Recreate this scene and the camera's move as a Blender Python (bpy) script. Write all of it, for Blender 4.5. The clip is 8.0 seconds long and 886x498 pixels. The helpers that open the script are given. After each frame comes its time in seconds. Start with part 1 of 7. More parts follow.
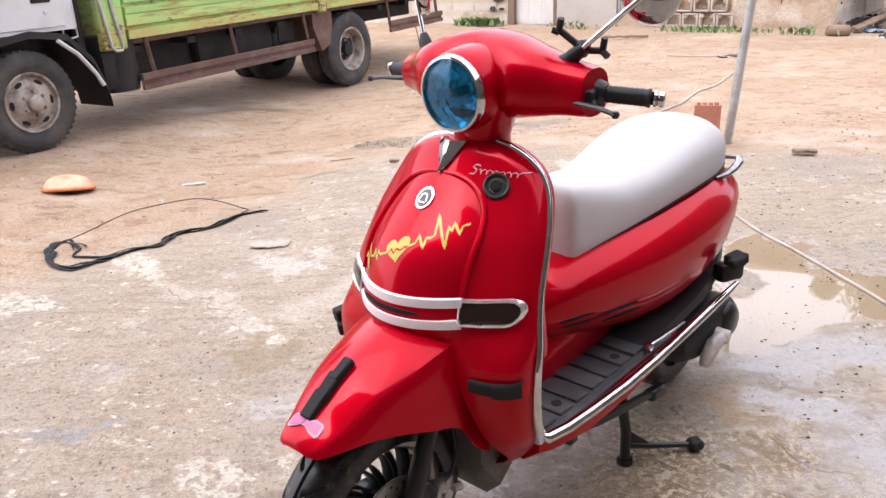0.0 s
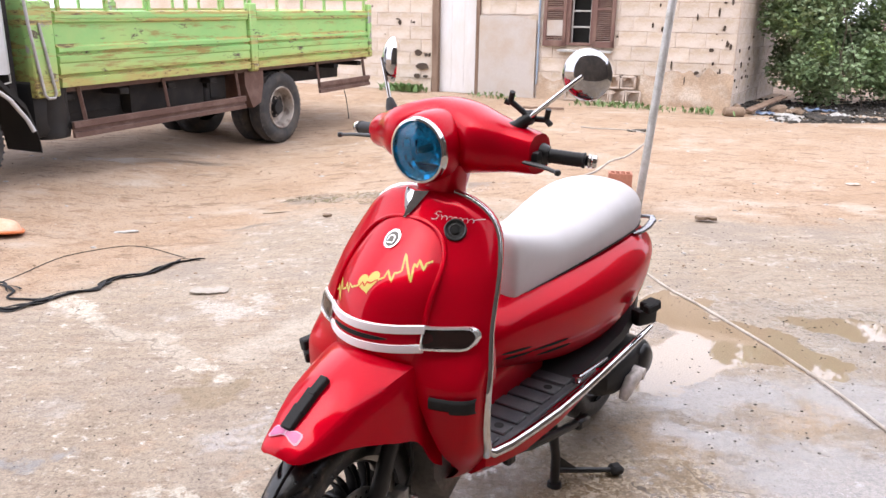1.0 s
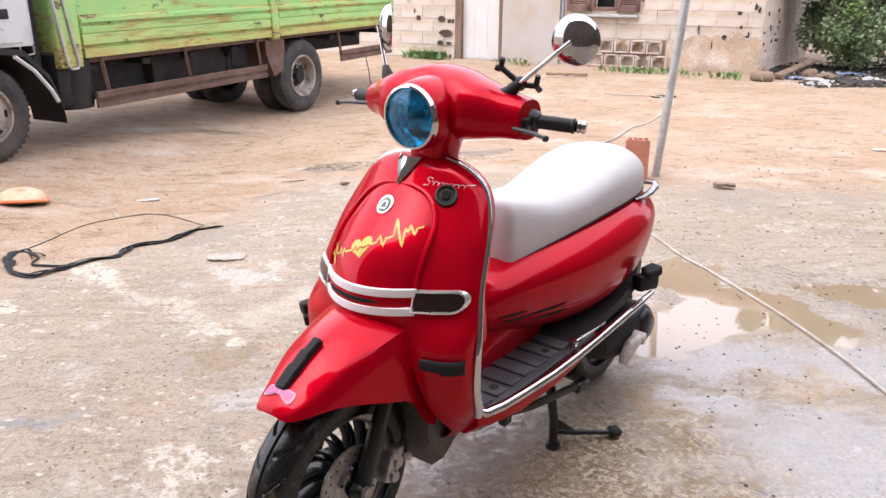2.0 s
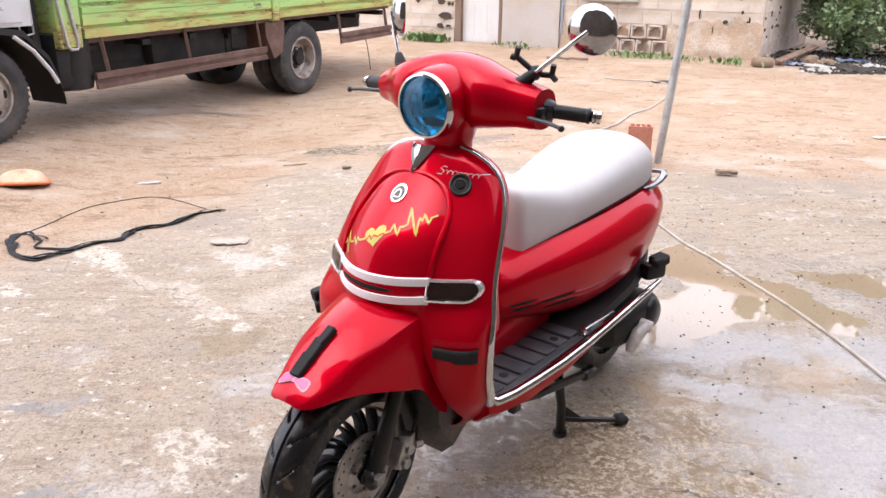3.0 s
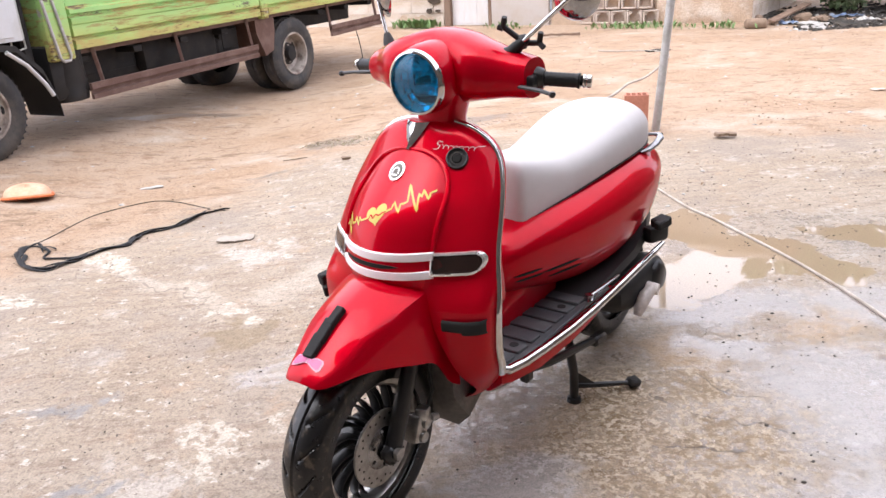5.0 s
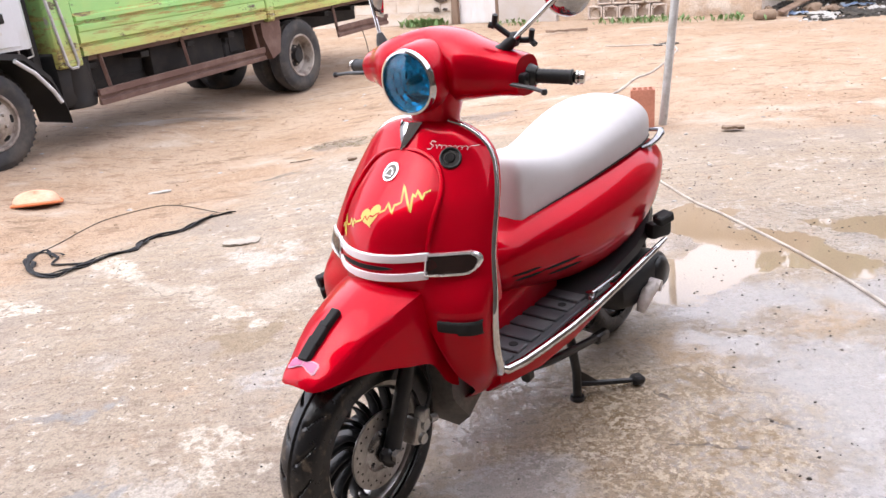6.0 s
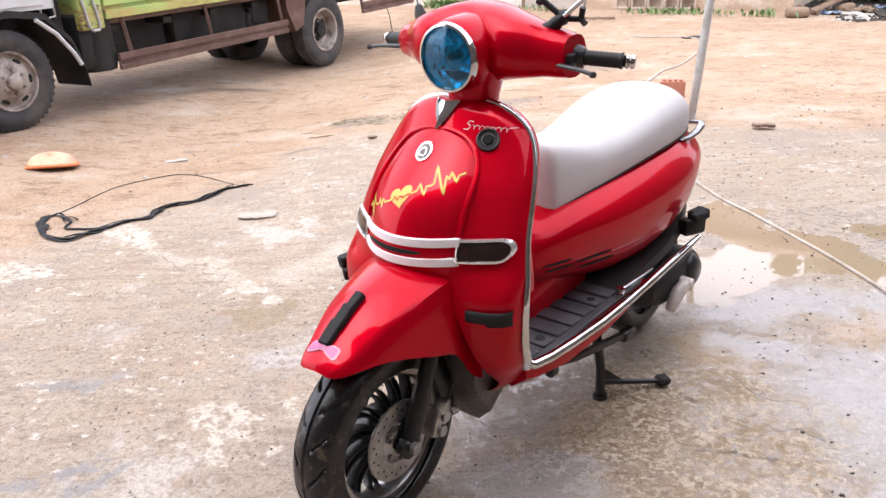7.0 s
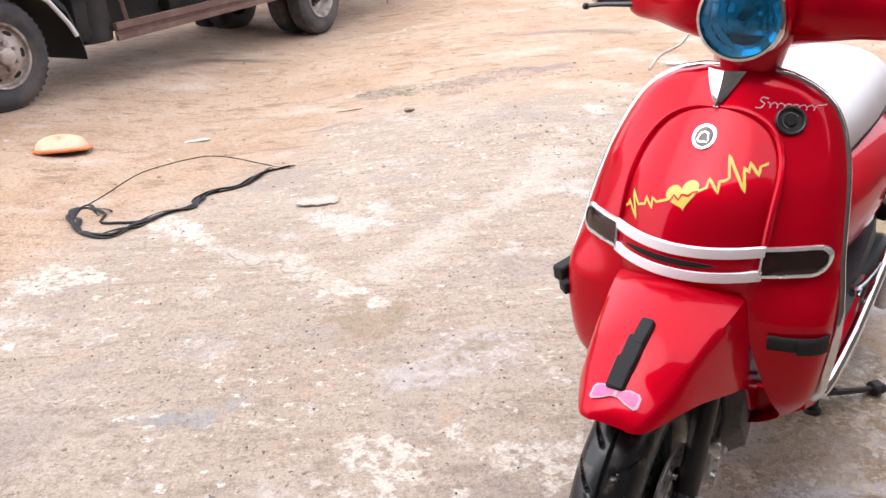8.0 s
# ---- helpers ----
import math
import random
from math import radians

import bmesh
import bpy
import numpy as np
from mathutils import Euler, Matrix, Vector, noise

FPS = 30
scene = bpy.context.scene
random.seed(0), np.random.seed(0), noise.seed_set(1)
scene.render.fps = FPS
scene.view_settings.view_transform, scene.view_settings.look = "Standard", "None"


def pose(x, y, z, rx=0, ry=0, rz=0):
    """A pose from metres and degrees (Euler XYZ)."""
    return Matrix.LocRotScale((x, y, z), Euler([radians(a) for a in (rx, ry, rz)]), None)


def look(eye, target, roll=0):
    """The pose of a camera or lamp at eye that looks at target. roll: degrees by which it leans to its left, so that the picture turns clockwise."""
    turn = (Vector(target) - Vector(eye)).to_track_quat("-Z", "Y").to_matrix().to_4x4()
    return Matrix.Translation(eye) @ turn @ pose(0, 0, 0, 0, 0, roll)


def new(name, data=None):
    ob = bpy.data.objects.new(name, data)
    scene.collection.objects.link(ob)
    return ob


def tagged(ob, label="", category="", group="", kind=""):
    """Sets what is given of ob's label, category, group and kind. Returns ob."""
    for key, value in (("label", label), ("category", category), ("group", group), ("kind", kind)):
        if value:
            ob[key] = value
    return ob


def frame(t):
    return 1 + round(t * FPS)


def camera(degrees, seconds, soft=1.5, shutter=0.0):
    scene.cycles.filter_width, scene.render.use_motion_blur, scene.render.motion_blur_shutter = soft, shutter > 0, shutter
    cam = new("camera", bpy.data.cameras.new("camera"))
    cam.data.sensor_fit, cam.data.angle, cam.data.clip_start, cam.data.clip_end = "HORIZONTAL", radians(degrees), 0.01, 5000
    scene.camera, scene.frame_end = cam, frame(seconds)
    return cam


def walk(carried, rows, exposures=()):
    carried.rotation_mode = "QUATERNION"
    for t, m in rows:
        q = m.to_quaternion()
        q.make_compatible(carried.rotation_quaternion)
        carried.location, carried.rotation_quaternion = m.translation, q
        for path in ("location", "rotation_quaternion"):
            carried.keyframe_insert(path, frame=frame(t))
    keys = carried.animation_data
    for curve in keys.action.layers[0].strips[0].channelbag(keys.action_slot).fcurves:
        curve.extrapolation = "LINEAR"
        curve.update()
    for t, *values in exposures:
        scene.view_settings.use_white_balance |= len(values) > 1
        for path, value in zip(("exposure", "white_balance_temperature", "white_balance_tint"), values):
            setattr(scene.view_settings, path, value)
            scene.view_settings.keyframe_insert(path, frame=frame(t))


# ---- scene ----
cam = camera(59.0, 8.0)
PATH = [
    (0, (0.113, -0.031, 1.359), (-0.029, 1.83, 0.64), -2.5),
    (0.2, (0.084, -0.11, 1.364), (0.051, 1.772, 0.688), -1.1),
    (0.5, (-0.003, -0.207, 1.364), (0.051, 1.689, 0.73), 0.9),
    (1, (0.011, -0.28, 1.389), (0.089, 1.634, 0.816), 1.0),
    (1.5, (0.093, -0.308, 1.392), (0.135, 1.606, 0.812), -0.0),
    (1.7, (0.102, -0.319, 1.391), (0.11, 1.586, 0.783), 0.1),
    (3, (0.055, -0.316, 1.407), (0.072, 1.561, 0.716), 0.8),
    (3.5, (0.042, -0.319, 1.407), (0.072, 1.555, 0.709), 0.5),
    (4, (0.035, -0.324, 1.403), (0.071, 1.547, 0.698), -0.5),
    (4.5, (0.044, -0.351, 1.39), (0.067, 1.516, 0.674), -2.1),
    (6, (0.11, -0.338, 1.381), (0.073, 1.527, 0.66), -5.0),
    (6.5, (0.118, -0.335, 1.377), (0.076, 1.528, 0.649), -4.1),
    (7, (0.058, -0.254, 1.355), (-0.005, 1.596, 0.597), -2.2),
    (7.2, (-0.053, -0.203, 1.34), (-0.111, 1.639, 0.563), -1.3),
    (7.5, (-0.252, -0.121, 1.354), (-0.28, 1.71, 0.549), -0.8),
    (7.7, (-0.371, -0.041, 1.35), (-0.369, 1.782, 0.528), -1.3),
    (8, (-0.555, 0.13, 1.315), (-0.513, 1.945, 0.478), -2.6),
]
walk(cam, [(t, look(eye, target, roll)) for t, eye, target, roll in PATH], ((0, 1.55, 6500, 10), (8, 1.68, 6500, 10)))

# ---- world, sun, exposure ----
SUN_AZ, SUN_EL = 245.0, 66.0
world = bpy.data.worlds.new("world")
scene.world = world
world.use_nodes = True
wn, wl = world.node_tree.nodes, world.node_tree.links
sky = wn.new("ShaderNodeTexSky")
sky.sky_type = "NISHITA"
sky.sun_disc = False
sky.sun_elevation, sky.sun_rotation = radians(SUN_EL), radians(SUN_AZ)
sky.air_density, sky.dust_density, sky.ozone_density = 1.2, 4.0, 1.0
pale = wn.new("ShaderNodeHueSaturation")
pale.inputs["Saturation"].default_value = 0.25
wl.new(sky.outputs[0], pale.inputs["Color"])
deck = wn.new("ShaderNodeMix")                      # thin even cloud over the sky
deck.data_type = "RGBA"
deck.inputs["Factor"].default_value = 0.65
deck.inputs["B"].default_value = (7.25, 7.2, 8.5, 1)
wl.new(pale.outputs[0], deck.inputs["A"])
wl.new(deck.outputs["Result"], wn["Background"].inputs["Color"])
wn["Background"].inputs["Strength"].default_value = 0.15
sun_data = bpy.data.lights.new("sun", "SUN")
sun_data.energy, sun_data.angle, sun_data.color = 0.5, radians(60), (1.0, 0.97, 0.93)
sun = new("sun", sun_data)
sun.matrix_world = look((0, 0, 30), (0, 0, 0)) if SUN_EL > 89 else look(
    (30 * math.sin(radians(SUN_AZ)) * math.cos(radians(SUN_EL)), 30 * math.cos(radians(SUN_AZ)) * math.cos(radians(SUN_EL)), 30 * math.sin(radians(SUN_EL))), (0, 0, 0))


# ---- mesh tools ----
def bm_new():
    return bmesh.new()


def finish(name, bm, material, sharp=38.0, smooth=True):
    bmesh.ops.recalc_face_normals(bm, faces=bm.faces[:])
    lim = radians(sharp)
    for f in bm.faces:
        f.smooth = smooth
    for e in bm.edges:
        if len(e.link_faces) == 2 and e.calc_face_angle(0.0) > lim:
            e.smooth = False
    me = bpy.data.meshes.new(name)
    bm.to_mesh(me)
    bm.free()
    me.materials.append(material)
    return me


def part(name, bm, material, parent=None, label="", sharp=38.0, smooth=True):
    ob = new(name, finish(name, bm, material, sharp, smooth))
    ob.parent = parent
    if label:
        tagged(ob, label)
    return ob


def thing(name, label, category, m=None, group="", kind=""):
    ob = new(name)
    ob.empty_display_size = 0.1
    if m is not None:
        ob.matrix_world = m
    return tagged(ob, label, category, group, kind)


def box(bm, c, size, bevel=0.0, rot=None, seg=1):
    m = Matrix.Translation(c)
    if rot is not None:
        m = m @ pose(0, 0, 0, *rot)
    r = bmesh.ops.create_cube(bm, size=1.0, matrix=m @ Matrix.Diagonal((*size, 1)))
    if bevel:
        es = {e for v in r["verts"] for e in v.link_edges}
        bmesh.ops.bevel(bm, geom=list(es), offset=bevel, segments=seg, affect="EDGES", profile=0.5)


def loft(bm, rings, closed=True, caps=True):
    vs = [[bm.verts.new(p) for p in r] for r in rings]
    n = len(vs[0])
    for a, b in zip(vs, vs[1:]):
        for i in range(n if closed else n - 1):
            j = (i + 1) % n
            bm.faces.new((a[i], a[j], b[j], b[i]))
    if caps and closed:
        bm.faces.new(vs[0][::-1])
        bm.faces.new(vs[-1])
    return vs


def tube(bm, pts, r, n=8, caps=True, flat=1.0):
    pts = [Vector(p) for p in pts]
    rr = r if isinstance(r, (list, tuple)) else [r] * len(pts)
    rings, side = [], None
    for i, p in enumerate(pts):
        d = (pts[min(i + 1, len(pts) - 1)] - pts[max(i - 1, 0)]).normalized()
        if side is None:
            side = d.orthogonal().normalized() if abs(d.z) > 0.9 else d.cross(Vector((0, 0, 1))).normalized()
        else:
            side = (side - d * side.dot(d)).normalized()
        up = side.cross(d)
        rings.append([p + (side * math.cos(2 * math.pi * k / n) + up * flat * math.sin(2 * math.pi * k / n)) * rr[i] for k in range(n)])
    loft(bm, rings, True, caps)


def lathe(bm, prof, n, m=None, a0=0.0, a1=2 * math.pi):
    """Turns (radius, height) pairs round local z."""
    m = m or Matrix()
    full = abs(a1 - a0 - 2 * math.pi) < 1e-6
    cols = n if full else n + 1
    vs = []
    for r, h in prof:
        if r < 1e-6:
            v = bm.verts.new(m @ Vector((0, 0, h)))
            vs.append([v] * cols)
        else:
            vs.append([bm.verts.new(m @ Vector((r * math.cos(a0 + (a1 - a0) * k / n), r * math.sin(a0 + (a1 - a0) * k / n), h))) for k in range(cols)])
    for a, b in zip(vs, vs[1:]):
        for k in range(n):
            j = (k + 1) % cols
            f = []
            for v in (a[k], a[j], b[j], b[k]):
                if v not in f:
                    f.append(v)
            if len(f) > 2:
                bm.faces.new(f)


def grid(bm, fn, nu, nv):
    vs = [[bm.verts.new(fn(i / nu, j / nv)) for i in range(nu + 1)] for j in range(nv + 1)]
    fs = []
    for j in range(nv):
        for i in range(nu):
            fs.append(bm.faces.new((vs[j][i], vs[j][i + 1], vs[j + 1][i + 1], vs[j + 1][i])))
    return fs


def shell(bm, fn, nu, nv, thick):
    """A curved sheet with thickness."""
    fs = grid(bm, fn, nu, nv)
    bmesh.ops.recalc_face_normals(bm, faces=fs)
    bmesh.ops.solidify(bm, geom=fs, thickness=thick)


def curve(keys, x):
    """Smooth value at x through rows (x, a, b, ...)."""
    k = np.array(keys, float)
    xs = k[:, 0]
    i = int(np.clip(np.searchsorted(xs, x) - 1, 0, len(xs) - 2))
    h = xs[i + 1] - xs[i]
    t = float(np.clip((x - xs[i]) / h, 0, 1))

    def slope(j):
        if j <= 0 or j >= len(xs) - 1:
            a, b = (0, 1) if j <= 0 else (len(xs) - 2, len(xs) - 1)
        else:
            a, b = j - 1, j + 1
        return (k[b, 1:] - k[a, 1:]) / (xs[b] - xs[a])
    p0, p1, m0, m1 = k[i, 1:], k[i + 1, 1:], slope(i) * h, slope(i + 1) * h
    v = (2 * t**3 - 3 * t**2 + 1) * p0 + (t**3 - 2 * t**2 + t) * m0 + (-2 * t**3 + 3 * t**2) * p1 + (t**3 - t**2) * m1
    return [float(q) for q in v]


def axis(p, q):
    """A matrix at p whose local z runs to q."""
    d = Vector(q) - Vector(p)
    return Matrix.Translation(p) @ d.to_track_quat("Z", "Y").to_matrix().to_4x4()


def rod(bm, p, q, r, n=10, r2=None):
    d = (Vector(q) - Vector(p)).length
    lathe(bm, [(0, 0), (r, 0), (r2 if r2 is not None else r, d), (0, d)], n, axis(p, q))


def ringpts(c, a, b, n, power=2.0, plane="xz"):
    """A superellipse ring round c in a plane."""
    out = []
    for k in range(n):
        t = 2 * math.pi * k / n
        u = a * math.copysign(abs(math.cos(t)) ** (2 / power), math.cos(t))
        v = b * math.copysign(abs(math.sin(t)) ** (2 / power), math.sin(t))
        out.append((c[0] + u, c[1], c[2] + v) if plane == "xz" else ((c[0], c[1] + u, c[2] + v) if plane == "yz" else (c[0] + u, c[1] + v, c[2])))
    return out


# ---- materials ----
def material(name):
    m = bpy.data.materials.new(name)
    m.use_nodes = True
    return m, m.node_tree.nodes, m.node_tree.links, m.node_tree.nodes["Principled BSDF"]


def surf(name, base, second=None, rough=0.5, metal=0.0, coat=0.0, big=3.0, small=60.0, bump=0.15, vary=0.12, mix_lo=0.45, mix_hi=0.65, bump_d=0.002, random_tone=0.0, spec=0.5, stretch=(1, 1, 1)):
    """A surface of one colour with stains of a second, fine grain, uneven gloss and relief."""
    m, n, l, b = material(name)
    tc = n.new("ShaderNodeTexCoord")
    mp = n.new("ShaderNodeMapping")
    mp.inputs["Scale"].default_value = stretch
    l.new(tc.outputs["Object"], mp.inputs["Vector"])
    nb, ns = n.new("ShaderNodeTexNoise"), n.new("ShaderNodeTexNoise")
    for t, s, d in ((nb, big, 6.0), (ns, small, 4.0)):
        t.inputs["Scale"].default_value, t.inputs["Detail"].default_value, t.inputs["Roughness"].default_value = s, d, 0.6
        l.new(mp.outputs[0], t.inputs["Vector"])
    rng = n.new("ShaderNodeMapRange")
    rng.inputs["From Min"].default_value, rng.inputs["From Max"].default_value = mix_lo, mix_hi
    l.new(nb.outputs["Fac"], rng.inputs["Value"])
    mix = n.new("ShaderNodeMix")
    mix.data_type = "RGBA"
    mix.inputs["A"].default_value, mix.inputs["B"].default_value = (*base, 1), (*(second or base), 1)
    l.new(rng.outputs[0], mix.inputs["Factor"])
    tone = n.new("ShaderNodeMapRange")
    tone.inputs["To Min"].default_value, tone.inputs["To Max"].default_value = 1 - vary, 1 + vary
    tone.inputs["From Min"].default_value, tone.inputs["From Max"].default_value = 0.3, 0.7
    l.new(ns.outputs["Fac"], tone.inputs["Value"])
    mul = n.new("ShaderNodeVectorMath")
    mul.operation = "SCALE"
    l.new(mix.outputs["Result"], mul.inputs[0])
    l.new(tone.outputs[0], mul.inputs["Scale"])
    last = mul
    if random_tone:
        oi = n.new("ShaderNodeObjectInfo")
        r2 = n.new("ShaderNodeMapRange")
        r2.inputs["To Min"].default_value, r2.inputs["To Max"].default_value = 1 - random_tone, 1 + random_tone
        l.new(oi.outputs["Random"], r2.inputs["Value"])
        last = n.new("ShaderNodeVectorMath")
        last.operation = "SCALE"
        l.new(mul.outputs[0], last.inputs[0])
        l.new(r2.outputs[0], last.inputs["Scale"])
    l.new(last.outputs[0], b.inputs["Base Color"])
    rr = n.new("ShaderNodeMapRange")
    rr.inputs["To Min"].default_value, rr.inputs["To Max"].default_value = max(rough - 0.1, 0.02) if rough > 0.15 else rough * 0.7, min(rough + 0.1, 1) if rough > 0.15 else rough * 1.5
    l.new(nb.outputs["Fac"], rr.inputs["Value"])
    l.new(rr.outputs[0], b.inputs["Roughness"])
    b.inputs["Metallic"].default_value, b.inputs["Coat Weight"].default_value, b.inputs["Coat Roughness"].default_value = metal, coat, 0.02
    b.inputs["Coat IOR"].default_value = 1.33
    b.inputs["Specular IOR Level"].default_value = spec
    if bump:
        bp = n.new("ShaderNodeBump")
        bp.inputs["Strength"].default_value, bp.inputs["Distance"].default_value = bump, bump_d
        l.new(ns.outputs["Fac"], bp.inputs["Height"])
        l.new(bp.outputs[0], b.inputs["Normal"])
    return m


M_RED = surf("red_paint", (0.47, 0.0002, 0.011), (0.44, 0.0002, 0.01), rough=0.34, metal=0.35, coat=0.75, bump=0.0, vary=0.03, small=300, spec=0.0)
M_WHITE_SEAT = surf("white_leatherette", (0.58, 0.565, 0.565), (0.53, 0.505, 0.5), rough=0.45, bump=0.25, small=350, vary=0.02, bump_d=0.0006)
M_CHROME = surf("chrome", (0.68, 0.68, 0.69), (0.5, 0.47, 0.44), rough=0.05, metal=1.0, bump=0.0, vary=0.04, big=14)
M_DULL_CHROME = surf("dull_chrome", (0.34, 0.34, 0.35), (0.2, 0.19, 0.18), rough=0.24, metal=1.0, bump=0.0, big=14)
M_SMOKED_CHROME = surf("smoked_chrome", (0.4, 0.4, 0.41), (0.5, 0.49, 0.48), rough=0.07, metal=1.0, bump=0.0, big=14)
M_SILVER = surf("satin_silver", (0.55, 0.5, 0.5), rough=0.35, metal=0.4, bump=0.0)
M_SATIN = surf("brushed_chrome", (0.85, 0.84, 0.84), (0.7, 0.68, 0.66), rough=0.28, metal=0.8, bump=0.0, big=14)
M_DUSTY = surf("dusty_black_plastic", (0.12, 0.112, 0.105), (0.2, 0.18, 0.16), rough=0.7, big=9, small=80, vary=0.2)
M_STEEL = surf("dull_steel", (0.5, 0.49, 0.47), (0.33, 0.31, 0.29), rough=0.35, metal=0.9, big=20, vary=0.1)
M_KICK = surf("pale_cast_aluminium", (0.6, 0.54, 0.51), (0.42, 0.38, 0.35), rough=0.5, metal=0.25, big=22, vary=0.12)
M_BLACK = surf("black_plastic", (0.0132, 0.0132, 0.0139), (0.0231, 0.0218, 0.0211), rough=0.5, small=250, vary=0.15, bump_d=0.001, spec=0.3)
M_BLACK_PAINT = surf("black_paint", (0.00924, 0.00924, 0.0099), (0.0198, 0.0178, 0.0165), rough=0.35, big=12)
M_FLOORMAT = surf("grey_black_rubber", (0.03, 0.032, 0.036), (0.065, 0.065, 0.066), rough=0.5, big=8, small=180, vary=0.15)
M_TYRE = surf("scooter_tyre_rubber", (0.0055, 0.0055, 0.006), (0.075, 0.058, 0.042), rough=0.3, big=34, small=140, mix_lo=0.56, mix_hi=0.68, vary=0.25)
M_TAPE = surf("black_foam_tape", (0.00792, 0.00792, 0.00792), rough=0.8, small=400)
M_TRUCK_TYRE = surf("dusty_truck_tyre", (0.033, 0.033, 0.0343), (0.0792, 0.0693, 0.0594), rough=0.8, big=5, small=90)
M_RUST = surf("rusty_brown_steel", (0.106, 0.0561, 0.0429), (0.158, 0.099, 0.0792), rough=0.75, big=5, small=60)
M_CAB = surf("white_cab_paint", (0.55, 0.565, 0.58), (0.46, 0.46, 0.44), rough=0.35, coat=0.4, bump=0.0, vary=0.02)
M_CHASSIS = surf("dirty_black_chassis", (0.00924, 0.00858, 0.00858), (0.0231, 0.0198, 0.0172), rough=0.8, big=6)
M_RIM = surf("dusty_wheel_rim", (0.36, 0.32, 0.28), (0.16, 0.12, 0.1), rough=0.6, metal=0.3, big=9)
M_BLOCK = surf("cement_block", (0.56, 0.485, 0.42), (0.46, 0.365, 0.27), rough=0.92, mix_lo=0.42, mix_hi=0.68, big=1.4, small=55, vary=0.16, bump=0.6, bump_d=0.008, random_tone=0.07)
M_MORTAR = surf("mortar_and_earth_render", (0.48, 0.4, 0.34), (0.36, 0.25, 0.165), rough=0.95, big=1.6, small=40, vary=0.16, bump=0.6, bump_d=0.01)
M_RENDER = surf("smooth_cement_render", (0.44, 0.40, 0.37), (0.40, 0.32, 0.25), rough=0.9, big=1.1, small=60, vary=0.06, bump=0.3, bump_d=0.004)
# near-black, puts the shade inside holes, slots and windows into colour
M_DARK = surf("dark_void", (0.00792, 0.00726, 0.0066), rough=0.95)
M_DOOR = surf("white_door_paint", (0.62, 0.6, 0.6), (0.56, 0.53, 0.5), rough=0.5, big=2.5, small=30, vary=0.03, stretch=(1, 1, 0.3))
M_FRAMEWOOD = surf("weathered_wood", (0.198, 0.132, 0.0924), (0.132, 0.0792, 0.0528), rough=0.8, big=6, small=70, stretch=(1, 1, 0.15))
M_SHUTTER = surf("brown_shutter_paint", (0.132, 0.066, 0.0528), (0.185, 0.112, 0.0858), rough=0.6, big=5, small=60, stretch=(1, 1, 0.4))
M_GALV = surf("galvanised_pipe", (0.46, 0.46, 0.46), (0.34, 0.33, 0.31), rough=0.45, metal=0.3, big=9, small=70)
M_BRICK = surf("orange_clay_brick", (0.46, 0.19, 0.125), (0.38, 0.15, 0.1), rough=0.85, big=9, small=90)
M_LEAF = surf("shrub_leaf", (0.17, 0.25, 0.11), (0.28, 0.35, 0.2), rough=0.55, big=2.5, small=30, vary=0.3, bump=0.0)
M_LEAF2 = surf("yellow_green_leaf", (0.22, 0.3, 0.1), (0.17, 0.25, 0.09), rough=0.55, big=2.5, small=30, vary=0.3, bump=0.0)
M_WEED = surf("weed_green", (0.1, 0.18, 0.05), (0.16, 0.21, 0.08), rough=0.6, big=9, small=60, vary=0.3, bump=0.0)
M_BARK = surf("brown_stem", (0.0792, 0.0561, 0.0396), (0.0462, 0.033, 0.0231), rough=0.9)
M_CLOTH = surf("black_cloth", (0.00792, 0.00792, 0.00924), (0.0165, 0.0165, 0.0185), rough=0.85, small=200)
M_ROPE = surf("pale_hose", (0.42, 0.37, 0.32), (0.3, 0.25, 0.205), rough=0.6, big=6)
M_ORANGE = surf("orange_plastic", (0.6, 0.15, 0.045), (0.64, 0.2, 0.07), rough=0.5, big=8)
M_STONE = surf("brown_stone", (0.224, 0.158, 0.112), (0.172, 0.119, 0.0792), rough=0.95, big=6, small=50, bump=0.6, bump_d=0.008)
M_GRAVEL = surf("earthy_gravel", (0.3, 0.215, 0.15), (0.2, 0.14, 0.1), rough=0.95, big=3, small=50)
M_CHIP = surf("grey_concrete_chip", (0.36, 0.32, 0.275), (0.3, 0.26, 0.22), rough=0.9, big=9)
M_LITTER_BLUE = surf("blue_litter_plastic", (0.0858, 0.132, 0.224), (0.264, 0.297, 0.343), rough=0.4, big=6)
M_LITTER_WHITE = surf("pale_litter_plastic", (0.396, 0.383, 0.363), (0.297, 0.277, 0.251), rough=0.5, big=6)
M_LITTER_DARK = surf("dark_litter", (0.0264, 0.0231, 0.0198), (0.066, 0.0528, 0.0396), rough=0.8, big=6)
M_YELLOW = surf("yellow_sticker", (0.561, 0.449, 0.0528), rough=0.4, bump=0.0, vary=0.02, coat=0.5)
M_PINK = surf("pink_sticker", (0.528, 0.0858, 0.238), rough=0.4, bump=0.0, vary=0.02, coat=0.5)
M_WHITE = surf("white_trim", (0.88, 0.85, 0.88), (0.84, 0.8, 0.83), rough=0.6, coat=0.0, bump=0.0, vary=0.02)
M_FLOWER = surf("pale_pink_flower", (0.462, 0.297, 0.33), rough=0.6, bump=0.0)


def glassy(name, colour, rough=0.03, trans=1.0):
    m, n, l, b = material(name)
    b.inputs["Base Color"].default_value = (*colour, 1)
    b.inputs["Roughness"].default_value = rough
    b.inputs["Transmission Weight"].default_value = trans
    b.inputs["IOR"].default_value = 1.45
    return m


